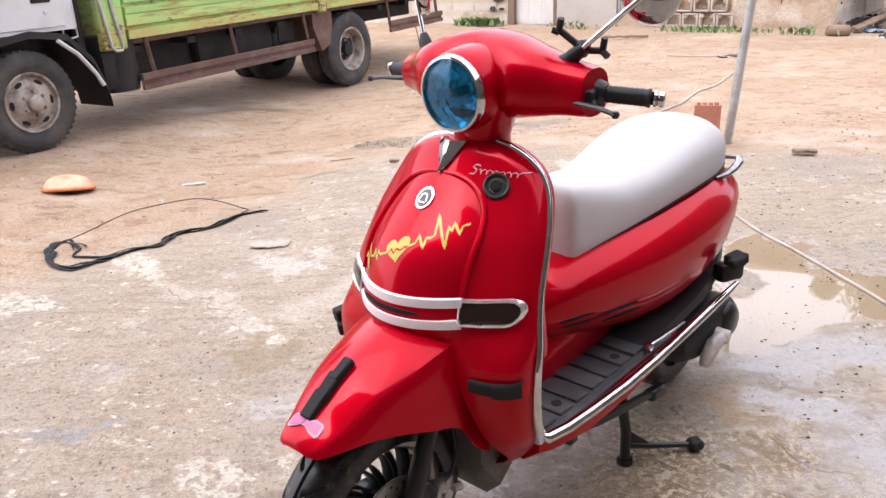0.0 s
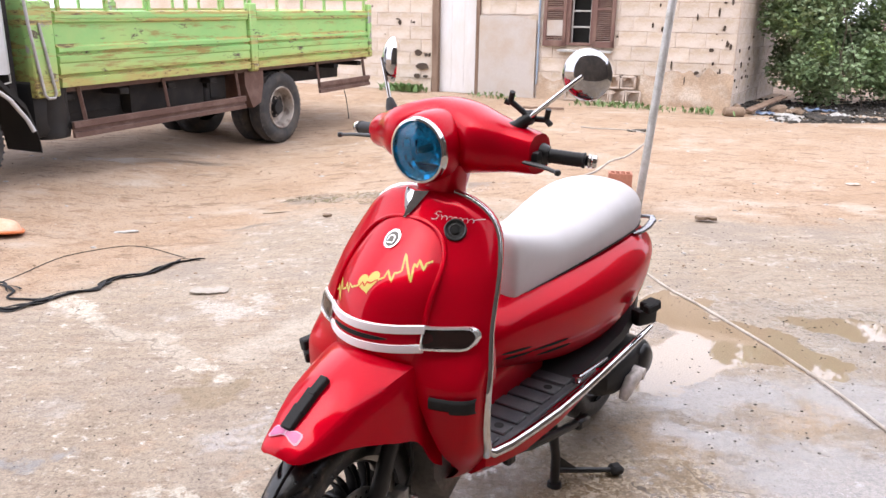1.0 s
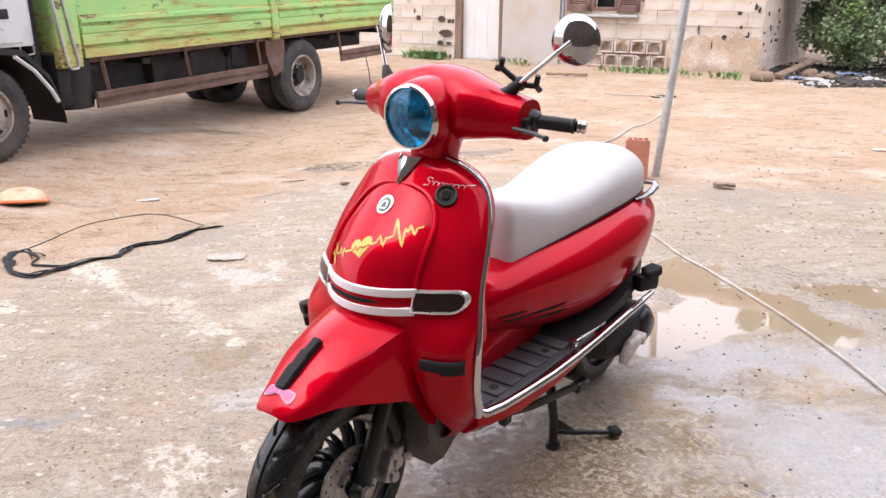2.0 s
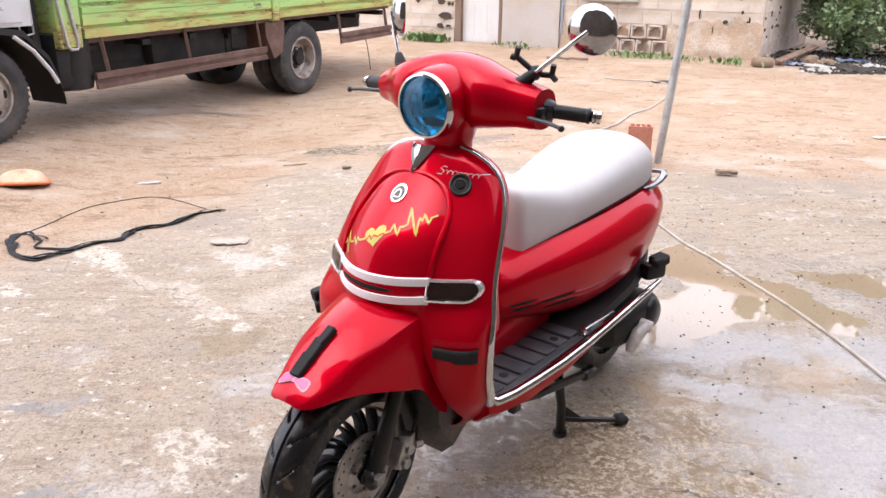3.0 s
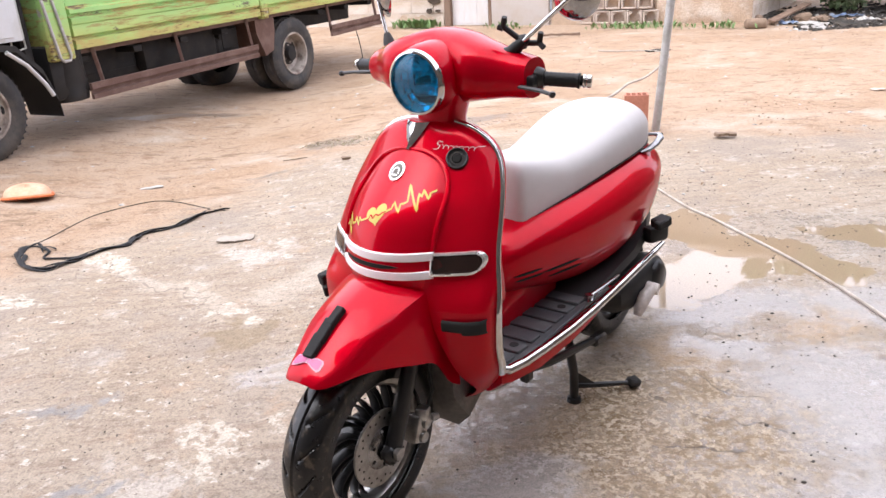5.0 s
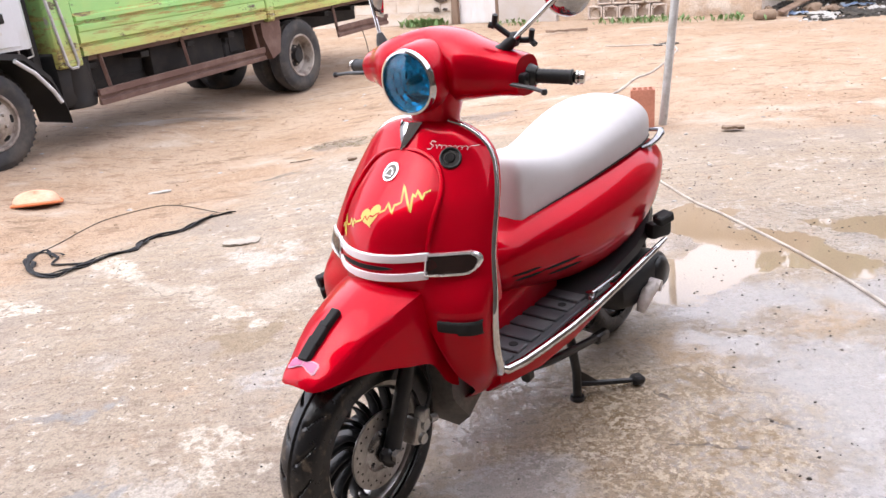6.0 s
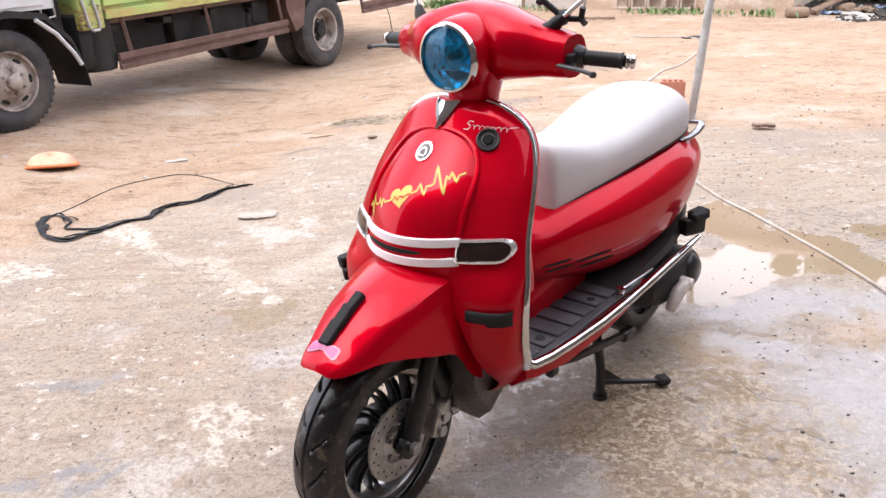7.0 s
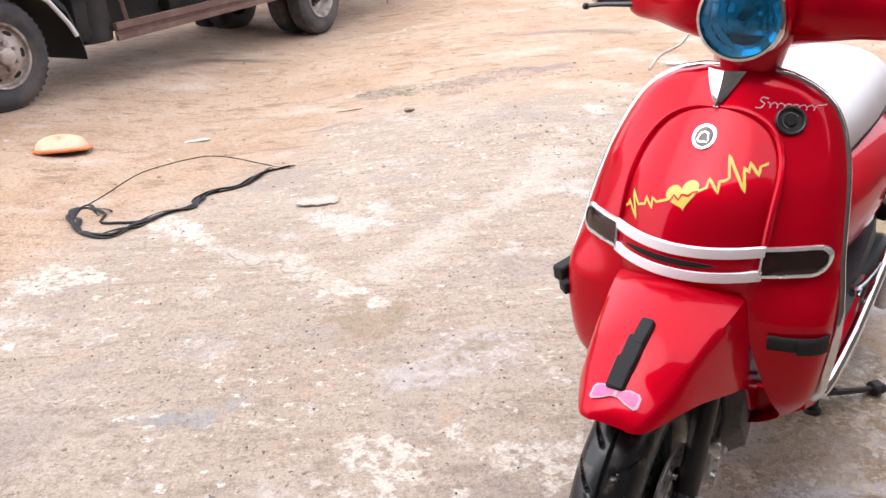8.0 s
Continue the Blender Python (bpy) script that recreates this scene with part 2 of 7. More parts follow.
M_BLUEGLASS = glassy("blue_headlight_lens", (0.05, 0.52, 0.82), 0.02, 0.97)
M_SMOKE = glassy("smoked_indicator_lens", (0.06, 0.035, 0.03), 0.05, 0.6)
M_REFLECTOR = surf("headlight_reflector", (0.92, 0.93, 0.95), rough=0.2, metal=0.75, bump=0.0)
M_MIRROR = surf("mirror_glass", (0.9, 0.9, 0.9), rough=0.02, metal=1.0, bump=0.0, vary=0.0)


# ---- ground ----
def ground_z(x, y):
    """Gentle unevenness of the yard; the slab by the scooter is flat."""
    far = min(max((math.hypot(x - 0.3, y - 1.8) - 2.6) / 3.0, 0.0), 1.0)
    z = far * (0.03 * noise.noise((x * 0.45, y * 0.45, 1.3)) + 0.012 * noise.noise((x * 1.7, y * 1.7, 4.1)))
    z -= 0.155 * math.exp(-(((x + 1.6) / 1.6) ** 2 + ((y - 9.5) / 1.9) ** 2))
    z -= 0.13 * math.exp(-(((x + 1.7) / 1.15) ** 2 + ((y - 5.6) / 2.4) ** 2))
    return z + 0.0025 * noise.noise((x * 6, y * 6, 7.7)) * (0.4 + far)


def graded(lo, hi, step, out, grow=1.35):
    mid = list(np.arange(lo, hi + 1e-6, step))
    a, s = [], step
    while (a[-1] if a else hi) < out:
        s *= grow
        a.append((a[-1] if a else hi) + s)
    b, s = [], step
    while (b[-1] if b else lo) > -out:
        s *= grow
        b.append((b[-1] if b else lo) - s)
    return b[::-1] + mid + a


def ground_material():
    m, n, l, b = material("yard_ground")
    tc = n.new("ShaderNodeTexCoord")

    def noise_tex(scale, detail=6.0, rough=0.6, offset=(0, 0, 0), stretch=(1, 1, 1)):
        mp = n.new("ShaderNodeMapping")
        mp.inputs["Location"].default_value, mp.inputs["Scale"].default_value = offset, stretch
        l.new(tc.outputs["Object"], mp.inputs["Vector"])
        t = n.new("ShaderNodeTexNoise")
        t.inputs["Scale"].default_value, t.inputs["Detail"].default_value, t.inputs["Roughness"].default_value = scale, detail, rough
        l.new(mp.outputs[0], t.inputs["Vector"])
        return t.outputs["Fac"]

    def ramp(v, lo, hi, a=0.0, c=1.0):
        r = n.new("ShaderNodeMapRange")
        r.interpolation_type = "SMOOTHSTEP"
        for k, q in (("From Min", lo), ("From Max", hi), ("To Min", a), ("To Max", c)):
            r.inputs[k].default_value = q
        l.new(v, r.inputs["Value"])
        return r.outputs[0]

    def calc(op, a, c):
        q = n.new("ShaderNodeMath")
        q.operation = op
        for s, v in zip(q.inputs, (a, c)):
            if isinstance(v, (int, float)):
                s.default_value = v
            else:
                l.new(v, s)
        return q.outputs[0]

    def blend(f, a, c):
        q = n.new("ShaderNodeMix")
        q.data_type = "RGBA"
        l.new(f, q.inputs["Factor"]) if not isinstance(f, float) else None
        for s, v in (("A", a), ("B", c)):
            if isinstance(v, tuple):
                q.inputs[s].default_value = (*v, 1)
            else:
                l.new(v, q.inputs[s])
        return q.outputs["Result"]

    sep = n.new("ShaderNodeSeparateXYZ")
    l.new(tc.outputs["Object"], sep.inputs[0])
    X, Y = sep.outputs[0], sep.outputs[1]
    for seed, scale, amp in ((11, 1.7, 0.55), (23, 6.0, 0.22), (37, 19.0, 0.07)):
        X = calc("ADD", X, calc("MULTIPLY", calc("SUBTRACT", noise_tex(scale, 3, 0.5, (seed, 0, 0)), 0.5), amp))
        Y = calc("ADD", Y, calc("MULTIPLY", calc("SUBTRACT", noise_tex(scale, 3, 0.5, (0, seed, 0)), 0.5), amp))

    def line(nx, ny, c):
        return calc("ADD", calc("ADD", calc("MULTIPLY", X, nx), calc("MULTIPLY", Y, ny)), -c)

    def spot(cx, cy, rx, ry, turn=0.0):
        ca, sa = math.cos(radians(turn)), math.sin(radians(turn))
        u = calc("ADD", calc("MULTIPLY", X, ca / rx), calc("ADD", calc("MULTIPLY", Y, sa / rx), -(cx * ca + cy * sa) / rx))
        v = calc("ADD", calc("MULTIPLY", X, -sa / ry), calc("ADD", calc("MULTIPLY", Y, ca / ry), (cx * sa - cy * ca) / ry))
        return calc("SUBTRACT", 1.0, calc("SQRT", calc("ADD", calc("MULTIPLY", u, u), calc("MULTIPLY", v, v)), 0.0))

    def strip(ax, ay, bx, by, width):
        """1 on a straight line from a to b, falling to 0 at the width."""
        dx, dy = bx - ax, by - ay
        ln = math.hypot(dx, dy)
        along = calc("ABSOLUTE", calc("ADD", line(dx / ln / (ln / 2), dy / ln / (ln / 2), (ax * dx + ay * dy) / ln / (ln / 2)), -1.0), 0.0)
        across = calc("ABSOLUTE", line(-dy / ln / width, dx / ln / width, (-ax * dy + ay * dx) / ln / width), 0.0)
        return calc("SUBTRACT", 1.0, calc("MAXIMUM", across, calc("MULTIPLY", calc("POWER", along, 12.0), 1.0)))

    def most(parts):
        out = None
        for q in parts:
            out = q if out is None else calc("MAXIMUM", out, q)
        return out

    fine, mid, bigf = noise_tex(70, 5), noise_tex(7, 7, 0.65), noise_tex(1.1, 5)
    pit = noise_tex(26, 6, 0.75, (3, 1, 0))
    flake = noise_tex(11, 9, 0.72, (4, 4, 0))
    scrape = noise_tex(5, 7, 0.7, (1, 1, 0), (1.0, 3.2, 1.0))
    wob = calc("MULTIPLY", calc("SUBTRACT", noise_tex(2.6, 7, 0.65, (2, 5, 0)), 0.5), 1.5)
    wob2 = calc("MULTIPLY", calc("SUBTRACT", noise_tex(6.5, 8, 0.7, (8, 5, 0)), 0.5), 2.2)
    # slab or earth
    edge = calc("ADD", calc("MULTIPLY", mid, 0.7), calc("MULTIPLY", bigf, 1.1))
    d1 = line(0.86, -0.51, -3.55)
    d2 = line(-0.12, -0.99, -5.45)
    slab = ramp(calc("ADD", calc("MINIMUM", d1, d2), calc("SUBTRACT", edge, 0.9)), -0.25, 0.3)
    earth = blend(ramp(bigf, 0.35, 0.65), (0.304, 0.205, 0.132), (0.356, 0.261, 0.185))
    earth = blend(ramp(mid, 0.5, 0.7), earth, (0.238, 0.152, 0.0957))
    earth = blend(ramp(pit, 0.58, 0.74), earth, (0.409, 0.323, 0.244))
    earth = blend(ramp(noise_tex(40, 5, 0.75, (6, 3, 0)), 0.6, 0.66), earth, (0.145, 0.0924, 0.0594))
    earth = blend(ramp(noise_tex(3.2, 8, 0.7, (8, 1, 0), (1, 2.2, 1)), 0.54, 0.66), earth, (0.19, 0.125, 0.08))
    earth = blend(ramp(noise_tex(85, 5, 0.7, (2, 2, 0)), 0.6, 0.66), earth, (0.15, 0.097, 0.062))
    earth = blend(ramp(noise_tex(17, 8, 0.75, (9, 4, 0), (1, 1.7, 1)), 0.6, 0.65), earth, (0.43, 0.35, 0.27))
    earth = blend(ramp(noise_tex(0.9, 6, 0.7, (5, 5, 0), (1, 1.6, 1)), 0.52, 0.68), earth, (0.383, 0.31, 0.244))
    conc = blend(ramp(bigf, 0.35, 0.65), (0.318, 0.264, 0.208), (0.288, 0.228, 0.168))
    conc = blend(ramp(scrape, 0.46, 0.66), conc, (0.231, 0.178, 0.135))
    conc = blend(ramp(mid, 0.54, 0.7), conc, (0.31, 0.231, 0.165))
    conc = blend(ramp(noise_tex(1.9, 8, 0.72, (7, 2, 0)), 0.555, 0.64), conc, (0.383, 0.337, 0.29))
    conc = blend(ramp(pit, 0.58, 0.68), conc, (0.409, 0.356, 0.304))
    conc = blend(ramp(noise_tex(30, 5, 0.72, (1, 9, 0)), 0.62, 0.68), conc, (0.132, 0.102, 0.0792))
    conc = blend(ramp(noise_tex(13, 8, 0.7, (3, 8, 0), (1, 1.5, 1)), 0.605, 0.63), conc, (0.45, 0.4, 0.345))
    conc = blend(ramp(noise_tex(42, 4, 0.6, (5, 1, 0)), 0.66, 0.69), conc, (0.1, 0.08, 0.065))
    conc = blend(ramp(noise_tex(1.6, 6, 0.6, (2, 3, 0)), 0.5, 0.66), conc, (0.25, 0.205, 0.165))
    conc = blend(ramp(noise_tex(4.5, 9, 0.75, (9, 9, 0)), 0.6, 0.66), conc, (0.436, 0.383, 0.33))
    # worn pale paint patches, plaster along the joints
    pale = most([calc("ADD", spot(*q), calc("MULTIPLY", wob2, 0.75)) for q in ((-0.67, 1.67, 0.24, 0.16, -45), (-2.0, 2.92, 0.36, 0.2, 0), (-1.75, 3.5, 0.4, 0.2, -40), (-0.8, 2.6, 0.12, 0.1, 0), (-0.35, 1.75, 0.16, 0.12, 0))])
    pale = calc("MULTIPLY", ramp(pale, 0.25, 0.45), ramp(noise_tex(24, 8, 0.7, (4, 6, 0)), 0.44, 0.52))
    joints = most([calc("ADD", strip(-1.8, 3.57, -0.76, 2.57, 0.09), calc("MULTIPLY", wob2, 0.7)), calc("ADD", strip(-0.74, 2.7, 0.28, 4.3, 0.15), calc("MULTIPLY", wob2, 0.6))])
    joints = calc("MULTIPLY", ramp(joints, 0.1, 0.7), ramp(flake, 0.28, 0.52))
    conc = blend(calc("MAXIMUM", pale, calc("MULTIPLY", joints, 0.42)), conc, (0.44, 0.39, 0.325))
    joint = calc("MULTIPLY", ramp(calc("ADD", strip(-1.8, 3.5, -0.76, 2.53, 0.014), calc("MULTIPLY", wob2, 0.35)), 0.5, 0.75), 0.45)
    conc = blend(joint, conc, (0.106, 0.0792, 0.0594))
    col = blend(slab, earth, conc)
    # damp, puddles and the sky's sheen on the wet slab
    damp = most([spot(*q) for q in ((0.55, 1.68, 0.75, 0.62, -10), (1.0, 1.2, 0.9, 0.6, 0), (1.5, 2.2, 0.95, 0.9, 10), (1.7, 3.0, 1.0, 0.7, 0), (-0.45, 2.25, 0.4, 0.2, 20),
                                    (-0.15, 6.05, 1.1, 0.32, 10), (-1.05, 1.5, 0.1, 0.05, 10))])
    damp = ramp(calc("ADD", damp, wob), -0.02, 0.4)
    # mask for both the gloss and the painted sky reflection
    sky_sheen = ramp(calc("ADD", most([spot(1.4, 1.75, 0.6, 0.42, 10), spot(1.17, 1.55, 0.34, 0.24, 30), spot(1.06, 2.06, 0.3, 0.16, -20), spot(1.2, 2.4, 0.42, 0.25, 0), spot(1.7, 2.35, 0.4, 0.3, 0), spot(1.15, 1.2, 0.5, 0.3, 0), spot(0.26, 1.42, 0.3, 0.2, 20)]), calc("MULTIPLY", wob2, 0.6)), 0.1, 0.6)
    stain = ramp(calc("ADD", most([spot(0.72, 1.62, 0.62, 0.5, -15), spot(0.75, 1.12, 0.45, 0.3, 0)]), wob), 0.0, 0.45)
    pool = most([calc("ADD", spot(*q), calc("MULTIPLY", wob, 0.35)) for q in ((1.08, 2.74, 0.34, 0.32, 0), (1.26, 2.86, 0.3, 0.24, 0), (1.45, 2.95, 0.34, 0.34, -40), (1.35, 3.3, 0.25, 0.3, 20), (1.62, 2.68, 0.2, 0.2, 0), (2.05, 3.12, 0.36, 0.2, -22))])
    pool = ramp(pool, 0.2, 0.3)
    flecks = calc("MAXIMUM", ramp(noise_tex(48, 6, 0.66, (2, 7, 0)), 0.52, 0.56), ramp(noise_tex(19, 9, 0.72, (6, 7, 0)), 0.545, 0.58))
    flecks = calc("MULTIPLY", flecks, ramp(calc("ADD", noise_tex(5, 5, 0.6, (9, 2, 0)), calc("MULTIPLY", X, 0.12)), 0.48, 0.6, 0.35, 1.0))
    trickle = ramp(calc("ADD", most([spot(-0.76, 2.46, 0.26, 0.08, 43), spot(-0.5, 2.3, 0.2, 0.06, 40)]), calc("MULTIPLY", wob2, 0.5)), 0.1, 0.5)
    col = blend(calc("MULTIPLY", trickle, 0.75), col, (0.22, 0.165, 0.105))
    # dark grey streaks, glossier than the slab around them
    grey_streaks = most([spot(-1.2, 1.5, 0.2, 0.05, 30), spot(-1.05, 1.56, 0.2, 0.035, 30), spot(-0.93, 1.54, 0.16, 0.045, 35), spot(-1.03, 1.46, 0.18, 0.04, 35), spot(-1.28, 1.95, 0.2, 0.06, 20)])
    grey_streaks = ramp(calc("ADD", grey_streaks, calc("ADD", calc("MULTIPLY", wob2, 0.9), calc("MULTIPLY", calc("SUBTRACT", noise_tex(22, 7, 0.75, (1, 4, 0)), 0.5), 3.0))), 0.05, 0.9)
    col = blend(calc("MULTIPLY", grey_streaks, 0.7), col, (0.12, 0.118, 0.12))
    mud = most([spot(*q) for q in ((-0.75, 5.92, 0.4, 0.12, 8), (-0.25, 6.08, 0.34, 0.14, 0), (0.35, 6.3, 0.6, 0.15, 5), (-1.05, 5.25, 0.34, 0.05, 18), (0.1, 4.52, 0.2, 0.08, 0), (-2.6, 7.6, 0.9, 0.2, 10), (0.9, 7.9, 0.9, 0.14, -8))])
    mud = ramp(calc("ADD", mud, calc("MULTIPLY", wob2, 0.75)), 0.08, 0.4)
    col = blend(calc("MULTIPLY", mud, 0.85), col, (0.19, 0.14, 0.1))
    tan = ramp(calc("ADD", most([spot(0.9, 2.02, 0.3, 0.2, -30), spot(0.98, 1.72, 0.26, 0.2, -40), spot(1.47, 2.22, 0.3, 0.16, -20), spot(0.85, 1.45, 0.3, 0.2, -40)]), wob2), 0.1, 0.6)
    col = blend(calc("MULTIPLY", tan, 0.75), col, (0.34, 0.238, 0.145))
    wetcol = blend(calc("MULTIPLY", stain, 0.9), col, (0.225, 0.16, 0.093))
    wetcol = blend(calc("MULTIPLY", calc("MULTIPLY", stain, flecks), 0.8), wetcol, (0.54, 0.45, 0.34))
    # sky reflection painted into the wet slab colour as pale grey-blue
    wetcol = blend(calc("MULTIPLY", sky_sheen, 0.42), wetcol, (0.355, 0.357, 0.375))
    crack = most([strip(0.92, 1.9, 1.02, 1.72, 0.01), strip(0.86, 1.67, 1.0, 1.5, 0.01), strip(0.69, 1.85, 0.87, 1.63, 0.007), strip(0.66, 1.62, 0.84, 1.44, 0.01)])
    crack = calc("MULTIPLY", ramp(calc("ADD", crack, calc("MULTIPLY", wob2, 0.35)), 0.35, 0.6), 0.85)
    wetcol = blend(crack, wetcol, (0.1, 0.075, 0.055))
    dark = n.new("ShaderNodeVectorMath")
    dark.operation = "SCALE"
    l.new(wetcol, dark.inputs[0])
    l.new(calc("SUBTRACT", 1.0, calc("MULTIPLY", damp, 0.1)), dark.inputs["Scale"])
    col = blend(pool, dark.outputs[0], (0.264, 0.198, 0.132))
    grain = n.new("ShaderNodeVectorMath")
    grain.operation = "SCALE"
    l.new(col, grain.inputs[0])
    l.new(ramp(noise_tex(160, 3, 0.6), 0.3, 0.7, 0.84, 1.16), grain.inputs["Scale"])
    speck = n.new("ShaderNodeVectorMath")
    speck.operation = "SCALE"
    l.new(grain.outputs[0], speck.inputs[0])
    crumb = calc("MULTIPLY", ramp(noise_tex(52, 6, 0.75, (4, 2, 0)), 0.5, 0.58, 0.0, 0.26), calc("SUBTRACT", 1.0, pool))
    l.new(calc("SUBTRACT", 1.07, crumb), speck.inputs["Scale"])
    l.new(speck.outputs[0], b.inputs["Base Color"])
    film = calc("MULTIPLY", damp, ramp(calc("ADD", calc("MULTIPLY", wob2, 0.6), calc("MULTIPLY", calc("SUBTRACT", 0.5, pit), 2.2)), -0.12, 0.12, 0.15, 1.0))
    film = calc("MAXIMUM", calc("MAXIMUM", film, calc("MAXIMUM", calc("MULTIPLY", mud, 0.55), calc("MULTIPLY", grey_streaks, 0.6))), calc("MULTIPLY", sky_sheen, 0.9))
    film = calc("MULTIPLY", film, calc("SUBTRACT", 1.0, calc("MULTIPLY", calc("MULTIPLY", flecks, stain), 0.9)))
    rough = calc("SUBTRACT", 0.9, calc("MULTIPLY", film, 0.83))
    rough = calc("MULTIPLY", rough, calc("SUBTRACT", 1.0, calc("MULTIPLY", pool, 0.97)))
    l.new(rough, b.inputs["Roughness"])
    l.new(calc("ADD", 0.4, calc("MULTIPLY", calc("MAXIMUM", film, pool), 0.6)), b.inputs["Specular IOR Level"])
    bp = n.new("ShaderNodeBump")
    bp.inputs["Distance"].default_value = 0.012
    l.new(calc("MULTIPLY", calc("SUBTRACT", 1.0, pool), calc("SUBTRACT", 0.8, calc("MULTIPLY", film, 0.4))), bp.inputs["Strength"])
    l.new(calc("ADD", calc("MULTIPLY", fine, 0.1), calc("ADD", calc("MULTIPLY", pit, 0.45), calc("MULTIPLY", mid, 0.6))), bp.inputs["Height"])
    l.new(bp.outputs[0], b.inputs["Normal"])
    return m


def build_ground():
    xs, ys = graded(-4.5, 8.5, 0.09, 900), graded(-1.0, 15.0, 0.09, 900)
    nx = len(xs)
    verts = [(x, y, ground_z(x, y) if abs(x) < 40 and abs(y) < 40 else 0.0) for y in ys for x in xs]
    faces = [(j * nx + i, j * nx + i + 1, (j + 1) * nx + i + 1, (j + 1) * nx + i) for j in range(len(ys) - 1) for i in range(nx - 1)]
    me = bpy.data.meshes.new("ground")
    me.from_pydata(verts, [], faces)
    me.polygons.foreach_set("use_smooth", [True] * len(faces))
    me.materials.append(ground_material())
    tagged(new("ground", me), "worn wet concrete slab running into bare sandy brown earth", "ground", kind="structure")


build_ground()

# ---- house of cement blocks ----
WALL_O, WALL_A = (5.06, 12.2), 180.0 - 27.6      # local x runs from the corner towards the door
WALL = pose(WALL_O[0], WALL_O[1], 0, 0, 0, WALL_A) @ Matrix.Diagonal((1.013, 1.0, 1.0, 1.0))
COURSE, BLOCK = 0.235, 0.46
T_WALL = 0.2
rnd = random.Random(4)


def wall_box(bm, x0, x1, z0, z1, y0=0.0, y1=-T_WALL):
    box(bm, ((x0 + x1) / 2, (y0 + y1) / 2, (z0 + z1) / 2), (x1 - x0, abs(y1 - y0), z1 - z0))


DOOR0, DOOR1 = 4.36, 5.12
WIN0, WIN1, WINZ0, WINZ1 = 2.26, 2.72, 0.93, 2.0
HOUSE_H = 3.7


def house():
    bm = bm_new()
    yo, yi = 0.025, -T_WALL
    for x0, x1, z0, z1 in ((0.0, WIN0, -0.1, HOUSE_H), (WIN0, WIN1, -0.1, WINZ0), (WIN0, WIN1, WINZ1, HOUSE_H), (WIN1, DOOR0, -0.1, HOUSE_H),
                           (DOOR0, DOOR1, 2.1, HOUSE_H), (DOOR1, 9.5, -0.1, HOUSE_H)):
        wall_box(bm, x0, x1, z0, z1, 0.0, yi)
    w = part("wall_front", bm, M_MORTAR, None, smooth=False)
    w.matrix_world = WALL
    tagged(w, "weathered cement block wall with earth-stained mortar", "wall", kind="structure")
    return w


wall_front = house()


# ---- the scooter ----
SC = pose(-0.2494, 1.2016, 0, 0, 0, -37.08)       # local x: its left, y: backwards, z: up
scooter = thing("motor_scooter", "glossy red retro motor scooter with white seat and chrome trim", "scooter", SC)

# rows: z, half width, front at the middle, edge
SHIELD = ((0.255, 0.13, 0.40, 0.445), (0.30, 0.19, 0.355, 0.445), (0.385, 0.243, 0.30, 0.402), (0.45, 0.253, 0.282, 0.376), (0.53, 0.26, 0.272, 0.366), (0.60, 0.26, 0.27, 0.370), (0.69, 0.25, 0.25, 0.375),
          (0.80, 0.232, 0.305, 0.428), (0.85, 0.218, 0.352, 0.456), (0.90, 0.196, 0.396, 0.480), (0.94, 0.164, 0.428, 0.485), (0.972, 0.108, 0.45, 0.481), (0.985, 0.05, 0.458, 0.479))


def shield_s(l, z):
    """Flat-fronted at the foot, swept back in a bow from the indicators up."""
    w, c, e = curve(SHIELD, z)
    u = min(abs(l) / w, 1.0)
    low = e - (e - c) * (1 - u**3) ** (1 / 3)
    high = c + (e - c) * u**1.8 + 0.032 * u**20
    f = min(max((z - 0.575) / 0.095, 0.0), 1.0)
    f = f * f * (3 - 2 * f)
    return low + (high - low) * f


NOSE = ((0.585, 0.262), (0.615, 0.24), (0.66, 0.232), (0.70, 0.234), (0.79, 0.272), (0.868, 0.352), (0.93, 0.418))


def nose_s(l, z):
    return curve(NOSE, z)[0] + 3.1 * l * l


def build_shield():
    bm = bm_new()
    n = 40
    rings = []
    for k in range(27):
        z = 0.575 + (0.985 - 0.575) * k / 26
        w, c, e = curve(SHIELD, z)
        front = [(w * math.sin(math.pi / 2 * (-1 + 2 * i / n)), 0, 0) for i in range(n + 1)]
        ring = [(p[0], shield_s(p[0], z), z) for p in front]
        back = [(w * 0.97 * (1 - 2 * i / 10), e + 0.055, z) for i in range(11)]
        rings.append(ring + back)
    loft(bm, rings)
    for side in (-1, 1):
        rings = []
        for k in range(16):
            z = 0.262 + (0.58 - 0.262) * k / 15
            w, c, e = curve(SHIELD, z)
            inner = min(0.122 + 0.075 * min(max(0.58 - z, 0) / 0.22, 1.0), w - 0.02)
            ring = []
            for i in range(15):
                l = inner + (w - inner) * math.sin(math.pi / 2 * i / 14)
                ring.append((side * l, shield_s(side * l, z), z))
            ring += [(side * (w - 0.004), e + 0.028, z), (side * inner, e + 0.028, z)]
            rings.append(ring)
        loft(bm, rings)
    part("leg_shield", bm, M_RED, scooter)


def nose_half(z):
    if z <= 0.79:
        return 0.137
    u = min((z - 0.79) / 0.135, 1.0)
    return 0.137 * max(1 - u**2.4, 0.0) ** (1 / 2.4)


